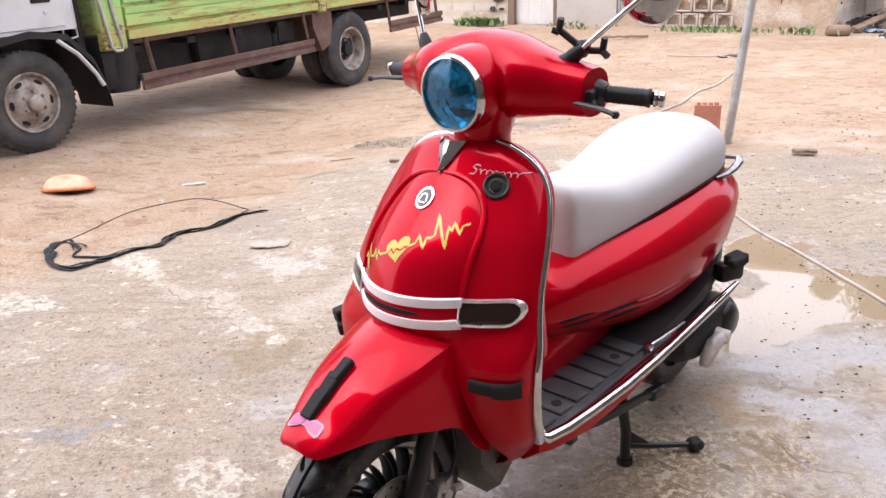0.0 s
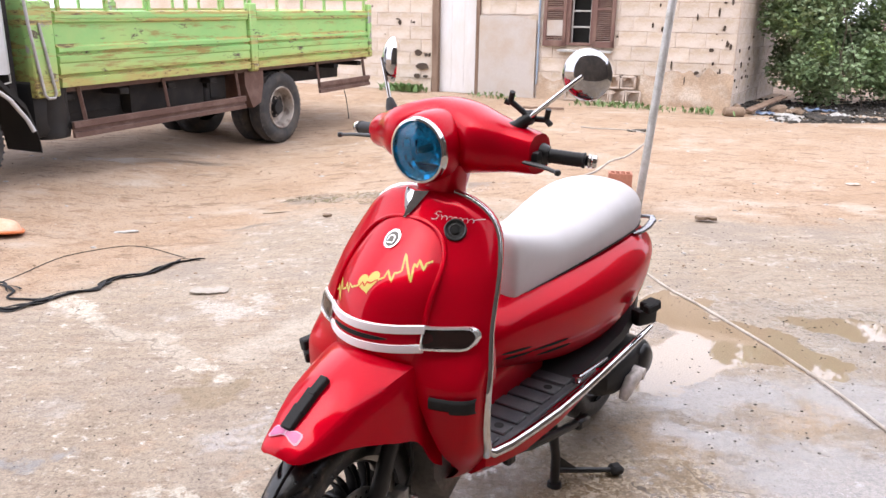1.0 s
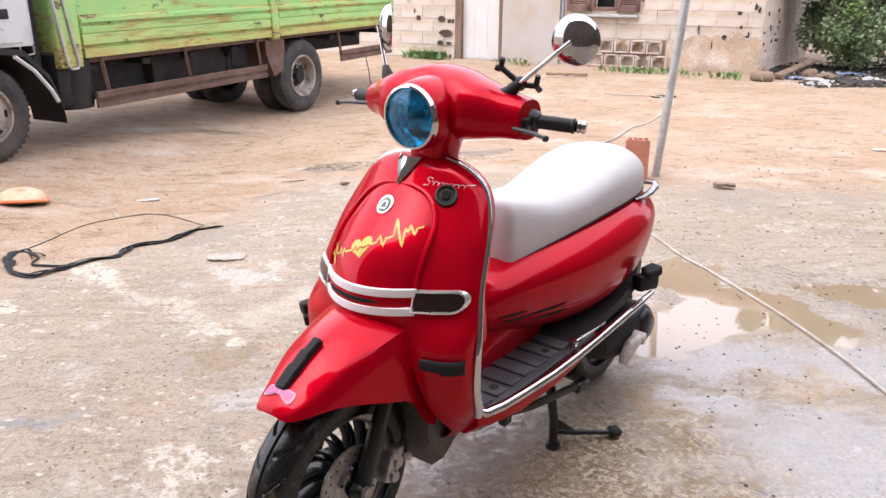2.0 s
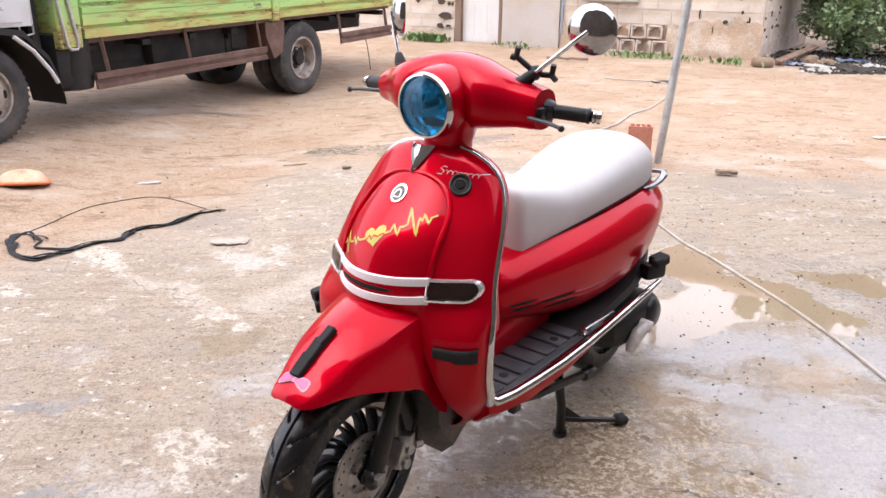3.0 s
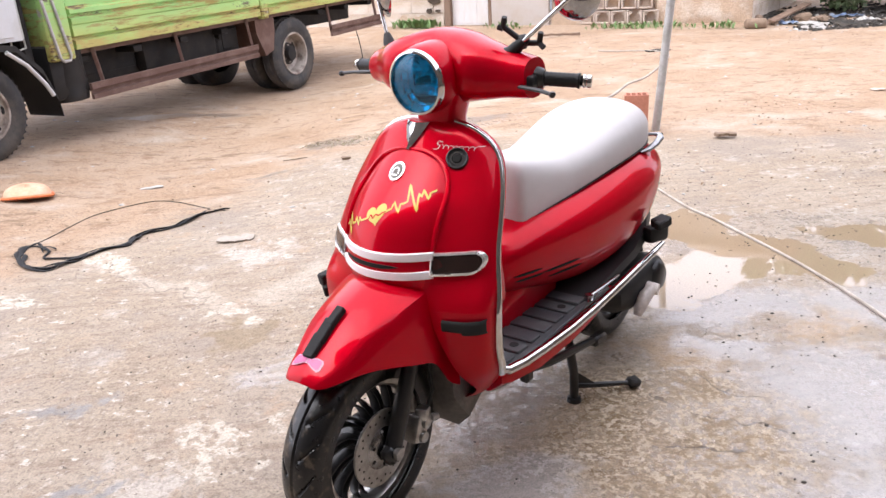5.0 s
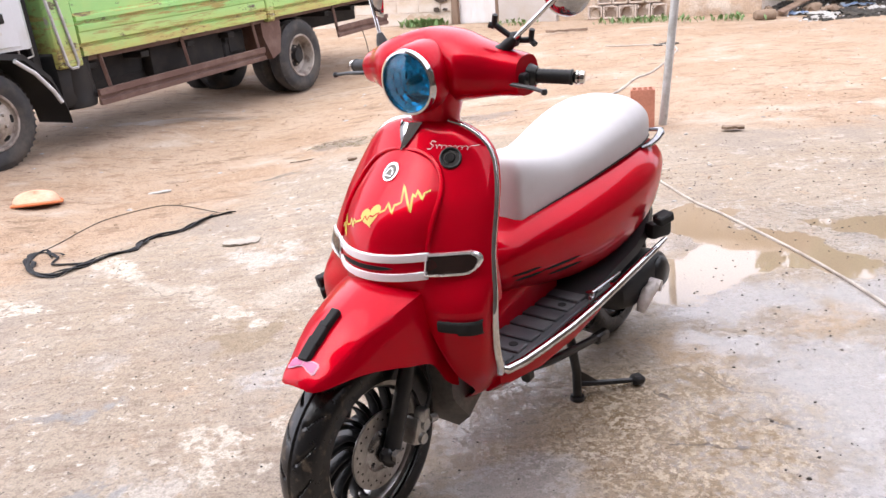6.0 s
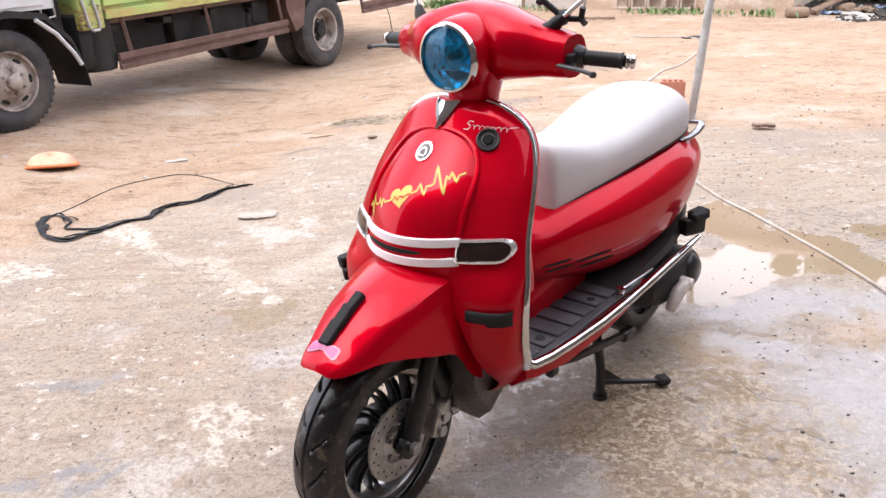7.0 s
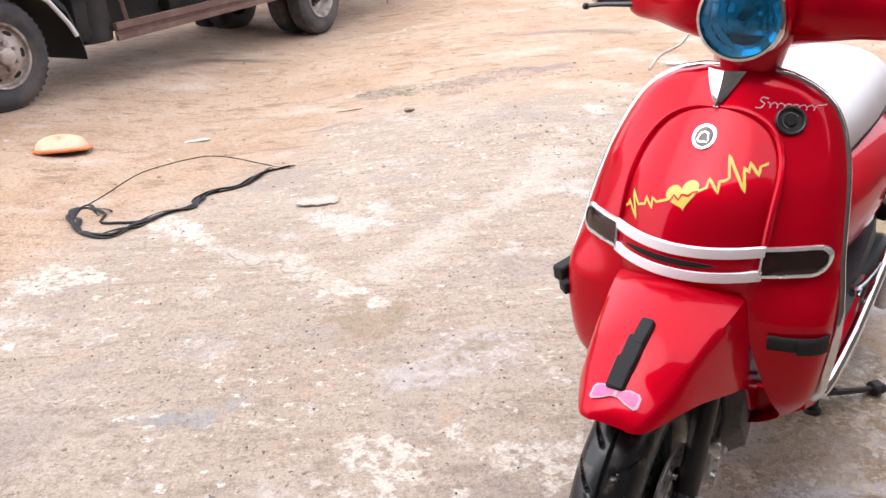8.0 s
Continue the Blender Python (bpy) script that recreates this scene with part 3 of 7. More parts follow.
def build_nose():
    bm = bm_new()
    rings = []
    for k in range(31):
        z = 0.592 + (0.9245 - 0.592) * (1 - (1 - k / 30) ** 1.35)
        w = max(nose_half(z), 0.004)
        low = max(0.62 - z, 0.0)
        ring = []
        for i in range(33):
            a = math.sin(math.pi / 2 * (-1 + 2 * i / 32))
            s = nose_s(a * w, z) + 0.014 * abs(a) ** 10 + low * 0.5
            ring.append((a * w, s, z))
        ring += [(w * 1.005, nose_s(w, z) + 0.07, z), (-w * 1.005, nose_s(w, z) + 0.07, z)]
        rings.append(ring)
    loft(bm, rings)
    nose = part("nose_panel", bm, M_RED, scooter)
    # rolled edge round the panel
    bm = bm_new()
    side = [(nose_half(z) * 0.985, z) for z in [0.72 + (0.9235 - 0.72) * (1 - (1 - k / 22) ** 1.8) for k in range(23)]]
    path = [(w, nose_s(w, z) + 0.004, z) for w, z in side]
    tube(bm, path + [(-x, y, z) for x, y, z in path[::-1]], 0.0065, 8)
    part("panel_edge", bm, M_RED, nose)
    # two white strips and a slot between them
    for z0, z1 in ((0.698, 0.7185), (0.653, 0.6735)):
        bm = bm_new()
        rings = []
        for i in range(33):
            l = -0.139 + 0.278 * i / 32
            s = nose_s(l, (z0 + z1) / 2)
            zz = 0.10 * l * l
            rings.append([(l, s + 0.004, z0 + zz), (l, s - 0.0045, z0 + 0.001 + zz), (l, s - 0.005, (z0 + z1) / 2 + zz), (l, s - 0.0045, z1 - 0.001 + zz), (l, s + 0.004, z1 + zz)])
        loft(bm, rings)
        part("white_strip", bm, M_WHITE, nose, "glossy white trim strip")
    bm = bm_new()
    rings = []
    for i in range(25):
        l = -0.105 + 0.175 * i / 24
        s = nose_s(l, 0.686)
        h = 0.0055 * max(1 - ((l + 0.0175) / 0.089) ** 4, 0.03)
        rings.append([(l, s + 0.006, 0.686 - h), (l, s - 0.0022, 0.686 - h), (l, s - 0.0022, 0.686 + h), (l, s + 0.006, 0.686 + h)])
    loft(bm, rings)
    part("air_slot", bm, M_DARK, nose, "narrow black air slot")


# rows: s, half width, ridge, crease, lower edge
FENDER = ((-0.037, 0.033, 0.499, 0.498, 0.4955), (-0.035, 0.044, 0.508, 0.5035, 0.4955), (-0.028, 0.056, 0.518, 0.509, 0.4955), (-0.012, 0.067, 0.531, 0.517, 0.496), (0.02, 0.082, 0.549, 0.53, 0.498), (0.06, 0.099, 0.578, 0.552, 0.5),
          (0.107, 0.113, 0.608, 0.576, 0.493), (0.20, 0.138, 0.64, 0.602, 0.466), (0.27, 0.15, 0.655, 0.618, 0.438), (0.32, 0.152, 0.658, 0.622, 0.364), (0.36, 0.152, 0.66, 0.624, 0.335))
CREASE = 0.8                                       # of the half width


def fender_z(l, s):
    w, top, crease, low = curve(FENDER, s)
    q = min(abs(l) / (CREASE * w), 1.0)
    return top - (top - crease) * (0.25 * q + 0.75 * q**2.2)


def build_fender():
    bm = bm_new()
    key = FENDER

    def fn(u, v):
        s = -0.037 + 0.397 * v**1.35
        w, top, crease, low = curve(key, s)
        a = (u - 0.5) * 2
        sg, a = math.copysign(1, a), abs(a)
        if a < 0.55:
            q = a / 0.55
            return (sg * w * CREASE * q, s, fender_z(w * CREASE * q, s))
        q = (a - 0.55) / 0.45
        return (sg * w * (CREASE + (1 - CREASE) * q**0.7 - 0.02 * q**4), s, crease - (crease - low) * q)
    shell(bm, fn, 40, 34, 0.005)
    # rounded nose
    f = part("front_fender", bm, M_RED, scooter, sharp=34)

    # black foam strip and bow sticker on the fender
    bm = bm_new()
    for a, c, wd in (((-0.009, 0.004, 0.541), (-0.008, 0.052, 0.578), 0.032), ((-0.005, 0.036, 0.566), (-0.003, 0.086, 0.603), 0.03), ((0.0, 0.072, 0.594), (0.003, 0.116, 0.622), 0.024)):
        d = Vector(c) - Vector(a)
        ctr = (Vector(a) + Vector(c)) / 2
        box(bm, ctr, (wd, d.length, 0.018), 0.003, (math.degrees(math.atan2(d.z, math.hypot(d.x, d.y))), 0, math.degrees(math.atan2(-d.x, d.y))))
    part("foam_strip", bm, M_TAPE, f, "black foam tape strip")
    return f


def build_headset():
    bm = bm_new()
    key = ((-0.25, 0.605, 1.09, 0.036, 0.032), (-0.235, 0.602, 1.092, 0.045, 0.041), (-0.19, 0.592, 1.098, 0.058, 0.052), (-0.12, 0.57, 1.103, 0.088, 0.07), (-0.06, 0.575, 1.104, 0.092, 0.086),
           (0.0, 0.587, 1.104, 0.083, 0.093), (0.07, 0.577, 1.103, 0.09, 0.086), (0.13, 0.569, 1.098, 0.09, 0.07), (0.19, 0.582, 1.09, 0.066, 0.056), (0.235, 0.588, 1.084, 0.056, 0.05), (0.25, 0.59, 1.082, 0.052, 0.047))
    rings = []
    for k in range(41):
        l = -0.25 + 0.5 * k / 40
        c, z, a, h = curve(key, l)
        rings.append(ringpts((l, c, z), a, h, 28, 2.5, "yz"))
    loft(bm, rings)
    # lamp cowl
    m = axis((0.014, 0.44, 1.084), (0.014, 0.60, 1.1))
    lathe(bm, [(0.0, 0.065), (0.03, 0.065), (0.0725, 0.02), (0.0775, 0.0), (0.08, 0.003), (0.0845, 0.03), (0.086, 0.07), (0.078, 0.12), (0.05, 0.16), (0.0, 0.17)], 40, m)
    hs = part("handlebar_cover", bm, M_RED, scooter)
    # neck
    bm = bm_new()
    rings = []
    for z, w, d, s in ((0.945, 0.052, 0.06, 0.53), (0.985, 0.055, 0.058, 0.528), (1.02, 0.064, 0.066, 0.53), (1.05, 0.085, 0.08, 0.54)):
        rings.append(ringpts((0.018, s, z), w, d, 24, 2.6, "xy"))
    loft(bm, rings)
    part("steering_neck", bm, M_RED, scooter)
    # headlight
    m = axis((0.014, 0.436, 1.084), (0.014, 0.60, 1.092))
    bm = bm_new()
    lathe(bm, [(0.0695, -0.004), (0.0715, -0.009), (0.0765, -0.008), (0.0795, 0.002), (0.079, 0.012), (0.0715, 0.012), (0.0695, -0.004)], 48, m)
    lamp = part("headlight", bm, M_CHROME, scooter, "round headlight with chrome rim and blue lens")
    bm = bm_new()
    lathe(bm, [(0.0, -0.014), (0.025, -0.0125), (0.05, -0.009), (0.0705, -0.002), (0.0705, 0.001), (0.05, -0.006), (0.025, -0.0095), (0.0, -0.011)], 40, m)
    ln = part("lens", bm, M_BLUEGLASS, lamp, "blue tinted glass lens")
    ln.visible_shadow = False
    bm = bm_new()
    # stepped facets, each tilted its own way
    rf = random.Random(6)
    rows_ = (0.071, 0.06, 0.049, 0.038, 0.026, 0.014)
    for r0, r1 in zip(rows_, rows_[1:]):
        nf = max(8, int(r0 * 330))
        for k in range(nf):
            a0, a1 = 2 * math.pi * k / nf, 2 * math.pi * (k + 1) / nf
            d = rf.uniform(-0.004, 0.004)
            h0, h1 = 0.046 * (1 - (r0 / 0.071) ** 2) + 0.006 + d, 0.046 * (1 - (r1 / 0.071) ** 2) + 0.006 - d
            tilt = rf.uniform(-0.003, 0.003)
            bm.faces.new([bm.verts.new(m @ Vector((r * math.cos(a), r * math.sin(a), h))) for r, a, h in ((r0, a0, h0 - tilt), (r0, a1, h0 + tilt), (r1, a1, h1 + tilt), (r1, a0, h1 - tilt))])
    lathe(bm, [(0.073, 0.002), (0.073, 0.06), (0.0, 0.062)], 24, m)
    part("reflector", bm, M_REFLECTOR, lamp, "faceted headlight reflector", sharp=5, smooth=False)
    bm = bm_new()
    lathe(bm, [(0.0, 0.006), (0.008, 0.008), (0.01, 0.014), (0.01, 0.046), (0, 0.046)], 14, m)
    part("bulb", bm, M_BLACK, lamp, "dark bulb holder")


def build_bars():
    for side, a, c, tip in ((1, (0.215, 0.598, 1.08), (0.345, 0.637, 1.071), (0.372, 0.645, 1.069)), (-1, (-0.235, 0.61, 1.09), (-0.345, 0.648, 1.083), (-0.368, 0.656, 1.081))):
        bm = bm_new()
        d = Vector(c) - Vector(a)
        prof = [(0, 0), (0.0185, 0), (0.0195, 0.004)]
        L = d.length
        for k in range(24):
            h = 0.008 + (L - 0.014) * k / 23
            prof.append((0.0165 + (0.0012 if k % 2 else 0.0), h))
        prof += [(0.019, L - 0.003), (0.018, L), (0, L)]
        lathe(bm, prof, 16, axis(a, c))
        g = part("grip", bm, M_BLACK, scooter, "black ribbed rubber grip")
        bm = bm_new()
        L = (Vector(tip) - Vector(c)).length
        lathe(bm, [(0.011, 0), (0.013, 0.004), (0.0165, 0.008), (0.0165, 0.012), (0.0135, 0.014), (0.016, 0.018), (0.0145, L - 0.002), (0.009, L), (0, L)], 20, axis(c, tip))
        part("bar_end", bm, M_CHROME, g, "chrome bar end weight")
        bm = bm_new()
        if side > 0:
            tube(bm, [(0.185, 0.56, 1.073), (0.215, 0.545, 1.07), (0.25, 0.538, 1.068), (0.29, 0.535, 1.064), (0.325, 0.528, 1.058)], [0.009, 0.0085, 0.007, 0.0065, 0.006], 10, True, 0.75)
            lathe(bm, [(0, -0.008), (0.006, -0.006), (0.0085, 0), (0.006, 0.006), (0, 0.008)], 12, Matrix.Translation((0.33, 0.527, 1.057)))
            box(bm, (0.225, 0.566, 1.074), (0.075, 0.04, 0.034), 0.008, (0, 0, 10), 2)
            lathe(bm, [(0.0, 0.0), (0.03, 0.0), (0.029, 0.012), (0.022, 0.03), (0.0, 0.03)], 16, axis((0.235, 0.604, 1.079), (0.345, 0.637, 1.071)))
        else:
            tube(bm, [(-0.215, 0.575, 1.08), (-0.26, 0.563, 1.079), (-0.30, 0.559, 1.078), (-0.335, 0.558, 1.074)], [0.009, 0.007, 0.006, 0.006], 10, True, 0.75)
            lathe(bm, [(0, -0.008), (0.006, -0.006), (0.0085, 0), (0.006, 0.006), (0, 0.008)], 12, Matrix.Translation((-0.342, 0.557, 1.073)))
        part("brake_lever", bm, M_BLACK_PAINT, scooter, "black brake lever with ball tip")


def build_mirror(base, elbow, centre, facing, rad):
    bm = bm_new()
    b = Vector(base)
    up = (Vector(elbow) - b).normalized()
    lathe(bm, [(0, -0.012), (0.021, -0.012), (0.02, 0.002), (0.016, 0.012), (0.0155, 0.028), (0.012, 0.04), (0.009, 0.05), (0, 0.052)], 16, axis(base, b + up))
    mir = part("rear_view_mirror", bm, M_BLACK, scooter, "round chrome rear-view mirror on a stem")
    bm = bm_new()
    c = Vector(centre)
    f = Vector(facing).normalized()
    pts = [b + up * 0.03, b.lerp(Vector(elbow), 0.5), Vector(elbow) - up * 0.012, Vector(elbow), Vector(elbow).lerp(c - f * 0.021, 0.5), c - f * 0.021]
    tube(bm, pts, [0.0055, 0.0055, 0.0055, 0.006, 0.006, 0.006], 10)
    part("stem", bm, M_CHROME, mir, "chrome mirror stem")
    bm = bm_new()
    m = axis(c, c + f)
    lathe(bm, [(0, -0.024), (rad * 0.25, -0.023), (rad * 0.5, -0.0197), (rad * 0.7, -0.015), (rad * 0.86, -0.0088), (rad * 0.96, -0.002), (rad, 0.004), (rad, 0.008), (rad * 0.95, 0.009)], 40, m)
    part("housing", bm, M_SMOKED_CHROME, mir, "chrome mirror housing")
    bm = bm_new()
    lathe(bm, [(rad * 0.965, 0.006), (rad * 0.94, 0.0085), (0, 0.0088)], 40, m)
    part("mirror_glass", bm, M_MIRROR, mir)


# rows: s, half width, bottom, top
BODY = ((0.645, 0.085, 0.455, 0.57), (0.68, 0.115, 0.435, 0.60), (0.75, 0.145, 0.42, 0.628), (0.88, 0.183, 0.388, 0.652), (1.05, 0.22, 0.356, 0.676), (1.25, 0.243, 0.356, 0.70),
        (1.42, 0.24, 0.39, 0.716), (1.55, 0.207, 0.435, 0.716), (1.64, 0.147, 0.475, 0.695), (1.69, 0.08, 0.51, 0.66), (1.705, 0.03, 0.55, 0.62))


def body_ring(s, grow=0.0):
    w, lo, hi = curve(BODY, s)
    c, h = (lo + hi) / 2, (hi - lo) / 2
    out = []
    for k in range(40):
        t = 2 * math.pi * k / 40
        u = math.copysign(abs(math.cos(t)) ** 0.58, math.cos(t))
        v = math.copysign(abs(math.sin(t)) ** 0.58, math.sin(t))
        narrow = 1 - 0.23 * max((v - 0.35) / 0.65, 0) ** 2.2 - 0.2 * (max(0.35 - v, 0) / 1.35) ** 1.5
        out.append(((w + grow) * u * narrow, s, c + h * v))
    return out


def build_body():
    bm = bm_new()
    loft(bm, [body_ring(0.645 + 1.06 * (1 - (1 - k / 44) ** 1.15)) for k in range(45)])
    rear = part("rear_body", bm, M_RED, scooter)
    # front hump down to the floor
    rings = []
    bm = bm_new()
    for k in range(19):
        s = 0.46 + 0.5 * k / 18
        w, z = curve(((0.46, 0.06, 0.352), (0.52, 0.08, 0.365), (0.58, 0.094, 0.405), (0.64, 0.103, 0.455), (0.70, 0.112, 0.485), (0.80, 0.128, 0.495), (0.96, 0.12, 0.48)), s)
        ring = []
        for i in range(19):
            t = math.pi * i / 18
            u, v = math.cos(t), math.sin(t)
            flare = 0.098 / w
            q = v ** 0.7
            ring.append((w * math.copysign(abs(u) ** 0.75, u) * (flare + (1 - flare) * q), s, 0.335 + (z - 0.335) * q))
        rings.append(ring)
    loft(bm, rings)
    part("centre_tunnel", bm, M_RED, rear)


# rows: s, half width, bottom, top
SEAT = ((0.785, 0.070, 0.632, 0.79), (0.792, 0.086, 0.626, 0.806), (0.83, 0.096, 0.632, 0.812), (0.90, 0.110, 0.642, 0.804), (1.0, 0.130, 0.656, 0.798), (1.12, 0.150, 0.672, 0.808), (1.25, 0.166, 0.688, 0.835),
        (1.36, 0.174, 0.698, 0.855), (1.46, 0.172, 0.704, 0.86), (1.55, 0.152, 0.708, 0.845), (1.615, 0.112, 0.712, 0.80), (1.65, 0.05, 0.716, 0.745))


def build_seat():
    bm = bm_new()
    rings = []
    for k in range(41):
        s = 0.785 + 0.865 * (k / 40) ** 1.2 if k < 34 else 0.785 + 0.865 * (1 - (1 - (33 / 40) ** 1.2) * ((40 - k) / 7) ** 1.5)
        w, lo, hi = curve(SEAT, s)
        soft = 0.5 + 0.4 * min(max((s - 0.82) / 0.2, 0.0), 1.0)
        half = []
        for i in range(15):
            t = math.pi / 2 * i / 14
            half.append((w * math.sin(t) ** soft, s, lo + (hi - lo) * (0.32 + 0.68 * math.cos(t) ** soft)))
        half += [(w * 1.01, s, lo + (hi - lo) * 0.15), (w * 0.985, s, lo), (w * 0.5, s, lo - 0.002)]
        rings.append([(-x, y, z) for x, y, z in half[::-1]] + half[1:])
    loft(bm, rings)
    seat = part("seat", bm, M_WHITE_SEAT, scooter, "padded white leatherette seat", sharp=50)
    bm = bm_new()
    for sg in (1, -1):
        pts = []
        for k in range(16):
            s = 0.80 + 0.81 * k / 15
            w, lo, hi = curve(SEAT, s)
            pts.append((sg * w * 1.0, s, lo - 0.001))
        tube(bm, pts, 0.0028, 6)
    part("seat_base", bm, M_BLACK, seat)
    # chrome grab rail
    for sg in (1, -1):
        bm = bm_new()
        tube(bm, [(sg * 0.17, 1.44, 0.69), (sg * 0.186, 1.475, 0.694), (sg * 0.197, 1.505, 0.706), (sg * 0.2, 1.54, 0.72), (sg * 0.19, 1.562, 0.727), (sg * 0.168, 1.574, 0.724), (sg * 0.12, 1.582, 0.716)], [0.008, 0.012, 0.0145, 0.014, 0.011, 0.009, 0.008], 12, True, 0.7)
        part("grab_handle", bm, M_DULL_CHROME, scooter, "chrome passenger grab handle")


def build_floor():
    bm = bm_new()
    rings = []
    for s, w, z0, z1 in ((0.43, 0.23, 0.29, 0.345), (0.47, 0.24, 0.28, 0.342), (0.6, 0.25, 0.262, 0.338), (0.8, 0.25, 0.258, 0.338), (0.95, 0.245, 0.265, 0.336), (1.1, 0.235, 0.29, 0.338)):
        rings.append([(-w * 0.82, s, z0), (-w, s, z0 + 0.035), (-w, s, z1), (w, s, z1), (w, s, z0 + 0.035), (w * 0.82, s, z0)])
    loft(bm, rings)
    part("side_skirt", bm, M_RED, scooter)
    bm = bm_new()
    box(bm, (0, 0.76, 0.345), (0.47, 0.62, 0.012), 0.004)
    mat_ = part("footboard", bm, M_FLOORMAT, scooter, "grey-black ribbed rubber footboard")
    for sg in (1, -1):
        for k in range(7):
            s = 0.50 + 0.07 * k
            bm = bm_new()
            box(bm, (sg * 0.155, s, 0.353), (0.115, 0.052, 0.01), 0.003)
            part("rib", bm, M_FLOORMAT, mat_)
        for s in (0.575, 0.85):
            bm = bm_new()
            lathe(bm, [(0, 0.0), (0.013, 0.0), (0.013, 0.001), (0.0, 0.0012)], 14, Matrix.Translation((sg * 0.18, s, 0.3585)))
            part("bolt_hole", bm, M_DARK, mat_)
    # chrome edge rails
    for sg in (1, -1):
        bm = bm_new()
        tube(bm, [(sg * x, s, z) for x, s, z in ((0.235, 0.405, 0.388), (0.25, 0.43, 0.372), (0.256, 0.50, 0.362), (0.26, 0.6, 0.356), (0.264, 0.75, 0.35), (0.266, 0.9, 0.352), (0.268, 1.05, 0.36), (0.27, 1.2, 0.37), (0.272, 1.33, 0.378), (0.272, 1.42, 0.385))],
             [0.006] + [0.0145] * 7 + [0.012, 0.008], 12, True, 0.8)
        part("floor_rail", bm, M_CHROME, scooter, "polished chrome floor edge rail")


def build_rim_trim():
    bm = bm_new()
    pts = []
    zs = [0.375 + (0.982 - 0.375) * (1 - (1 - k / 30) ** 1.6) for k in range(31)]
    left = []
    for z in zs:
        w, c, e = curve(SHIELD, z)
        left.append((w + 0.004 - 0.0085 * min(max((z - 0.575) / 0.095, 0.0), 1.0), e + 0.004 + 0.027 * min(max((z - 0.575) / 0.095, 0.0), 1.0), z))
    pts = left + [(0, 0.495, 0.9865)] + [(-x, y, z) for x, y, z in left[::-1]]
    rr = [0.0125 - 0.0045 * min(max(p[2] - 0.42, 0) / 0.2, 1) for p in pts]
    tube(bm, pts, rr, 10)
    part("shield_trim", bm, M_CHROME, scooter, "chrome legshield edge trim")
    # chrome V at the top
    bm = bm_new()

    def fn(u, v):
        z = 0.928 + 0.058 * v
        w = 0.002 + 0.034 * v**0.8
        l = (u - 0.5) * 2 * w - 0.006
        return (l, shield_s(l, min(z, 0.984)) - 0.012 * (1 - abs(u - 0.5) * 1.6) - 0.004, z)
    shell(bm, fn, 10, 10, 0.006)
    part("shield_crest", bm, M_CHROME, scooter, "chrome V-shaped crest")


build_shield()
build_nose()
fender = build_fender()
build_headset()
build_bars()
build_mirror((0.186, 0.58, 1.135), (0.308, 0.597, 1.237), (0.338, 0.625, 1.265), (-0.12, 1.0, 0.05), 0.058)
build_mirror((-0.197, 0.605, 1.13), (-0.262, 0.64, 1.275), (-0.247, 0.66, 1.272), (0.75, 0.75, -0.02), 0.06)
build_body()
build_seat()
build_floor()
build_rim_trim()

WHEEL_C = (0.0, 0.14, 0.245)


def tyre(bm, r, w, r_in, m, grooves=18):
    """Tyre round local z with slanted grooves cut into the tread."""
    nt, np_ = 504, 44

    def fn(u, v):
        t = 2 * math.pi * u
        a = (v - 0.5) * 2
        ang = a * 1.75
        half = w / 2
        z = half * math.sin(min(max(ang, -1.57), 1.57)) if abs(ang) < 1.57 else math.copysign(half, ang) * (1 - 0.35 * (abs(ang) - 1.57))
        crown = r - (r - r_in) * 0.62 * (1 - math.cos(min(abs(ang), 1.57))) ** 1.15
        rad = crown if abs(ang) < 1.57 else crown - (abs(ang) - 1.57) / 0.18 * (crown - r_in)
        if 0.1 < abs(a) < 0.62:
            ph = (u * grooves + 1.5 * abs(a) ** 1.3 + (0.5 if a > 0 else 0)) % 1.0
            wide = 0.2 * (1.1 - abs(a))
            if ph < wide:
                rad -= 0.008 * math.sin(math.pi * ph / wide) * min((abs(a) - 0.1) / 0.08, 1.0) * min((0.62 - abs(a)) / 0.08, 1.0)
        if abs(a) < 0.03:
            rad -= 0.005
        return m @ Vector((rad * math.cos(t), rad * math.sin(t), z))
    grid(bm, fn, nt, np_)
    bmesh.ops.remove_doubles(bm, verts=bm.verts[:], dist=1e-5)


def spoked_rim(bm, r, w, m, n=10):
    lathe(bm, [(r - 0.012, -w / 2), (r + 0.006, -w / 2), (r + 0.006, -w / 2 + 0.006), (r - 0.006, -w / 2 + 0.012), (r - 0.012, 0), (r - 0.006, w / 2 - 0.012), (r + 0.006, w / 2 - 0.006),
               (r + 0.006, w / 2), (r - 0.012, w / 2), (r - 0.02, w / 2 - 0.012), (r - 0.02, -w / 2 + 0.012), (r - 0.012, -w / 2)], 64, m)


def spoke(bm, r, m, t0):
    """One thin blade that leaves the hub aslant and curls towards the rim."""
    rings = []
    for i in range(8):
        q = i / 7
        rad = 0.066 + (r - 0.014 - 0.066) * q
        t = t0 + 0.5 * q**1.5
        d = Vector((math.cos(t), math.sin(t), 0))
        e = Vector((-math.sin(t), math.cos(t), 0))
        c = d * rad + Vector((0, 0, 0.02 - 0.022 * q))
        w, h = 0.0042 + 0.002 * abs(2 * q - 1) ** 3, 0.011 + 0.006 * (1 - q)
        rings.append([m @ (c + e * (w * x) + Vector((0, 0, h * z))) for x, z in ((-1, -1), (1, -1), (1, 0.6), (0.4, 1), (-0.4, 1), (-1, 0.6))])
    loft(bm, rings)


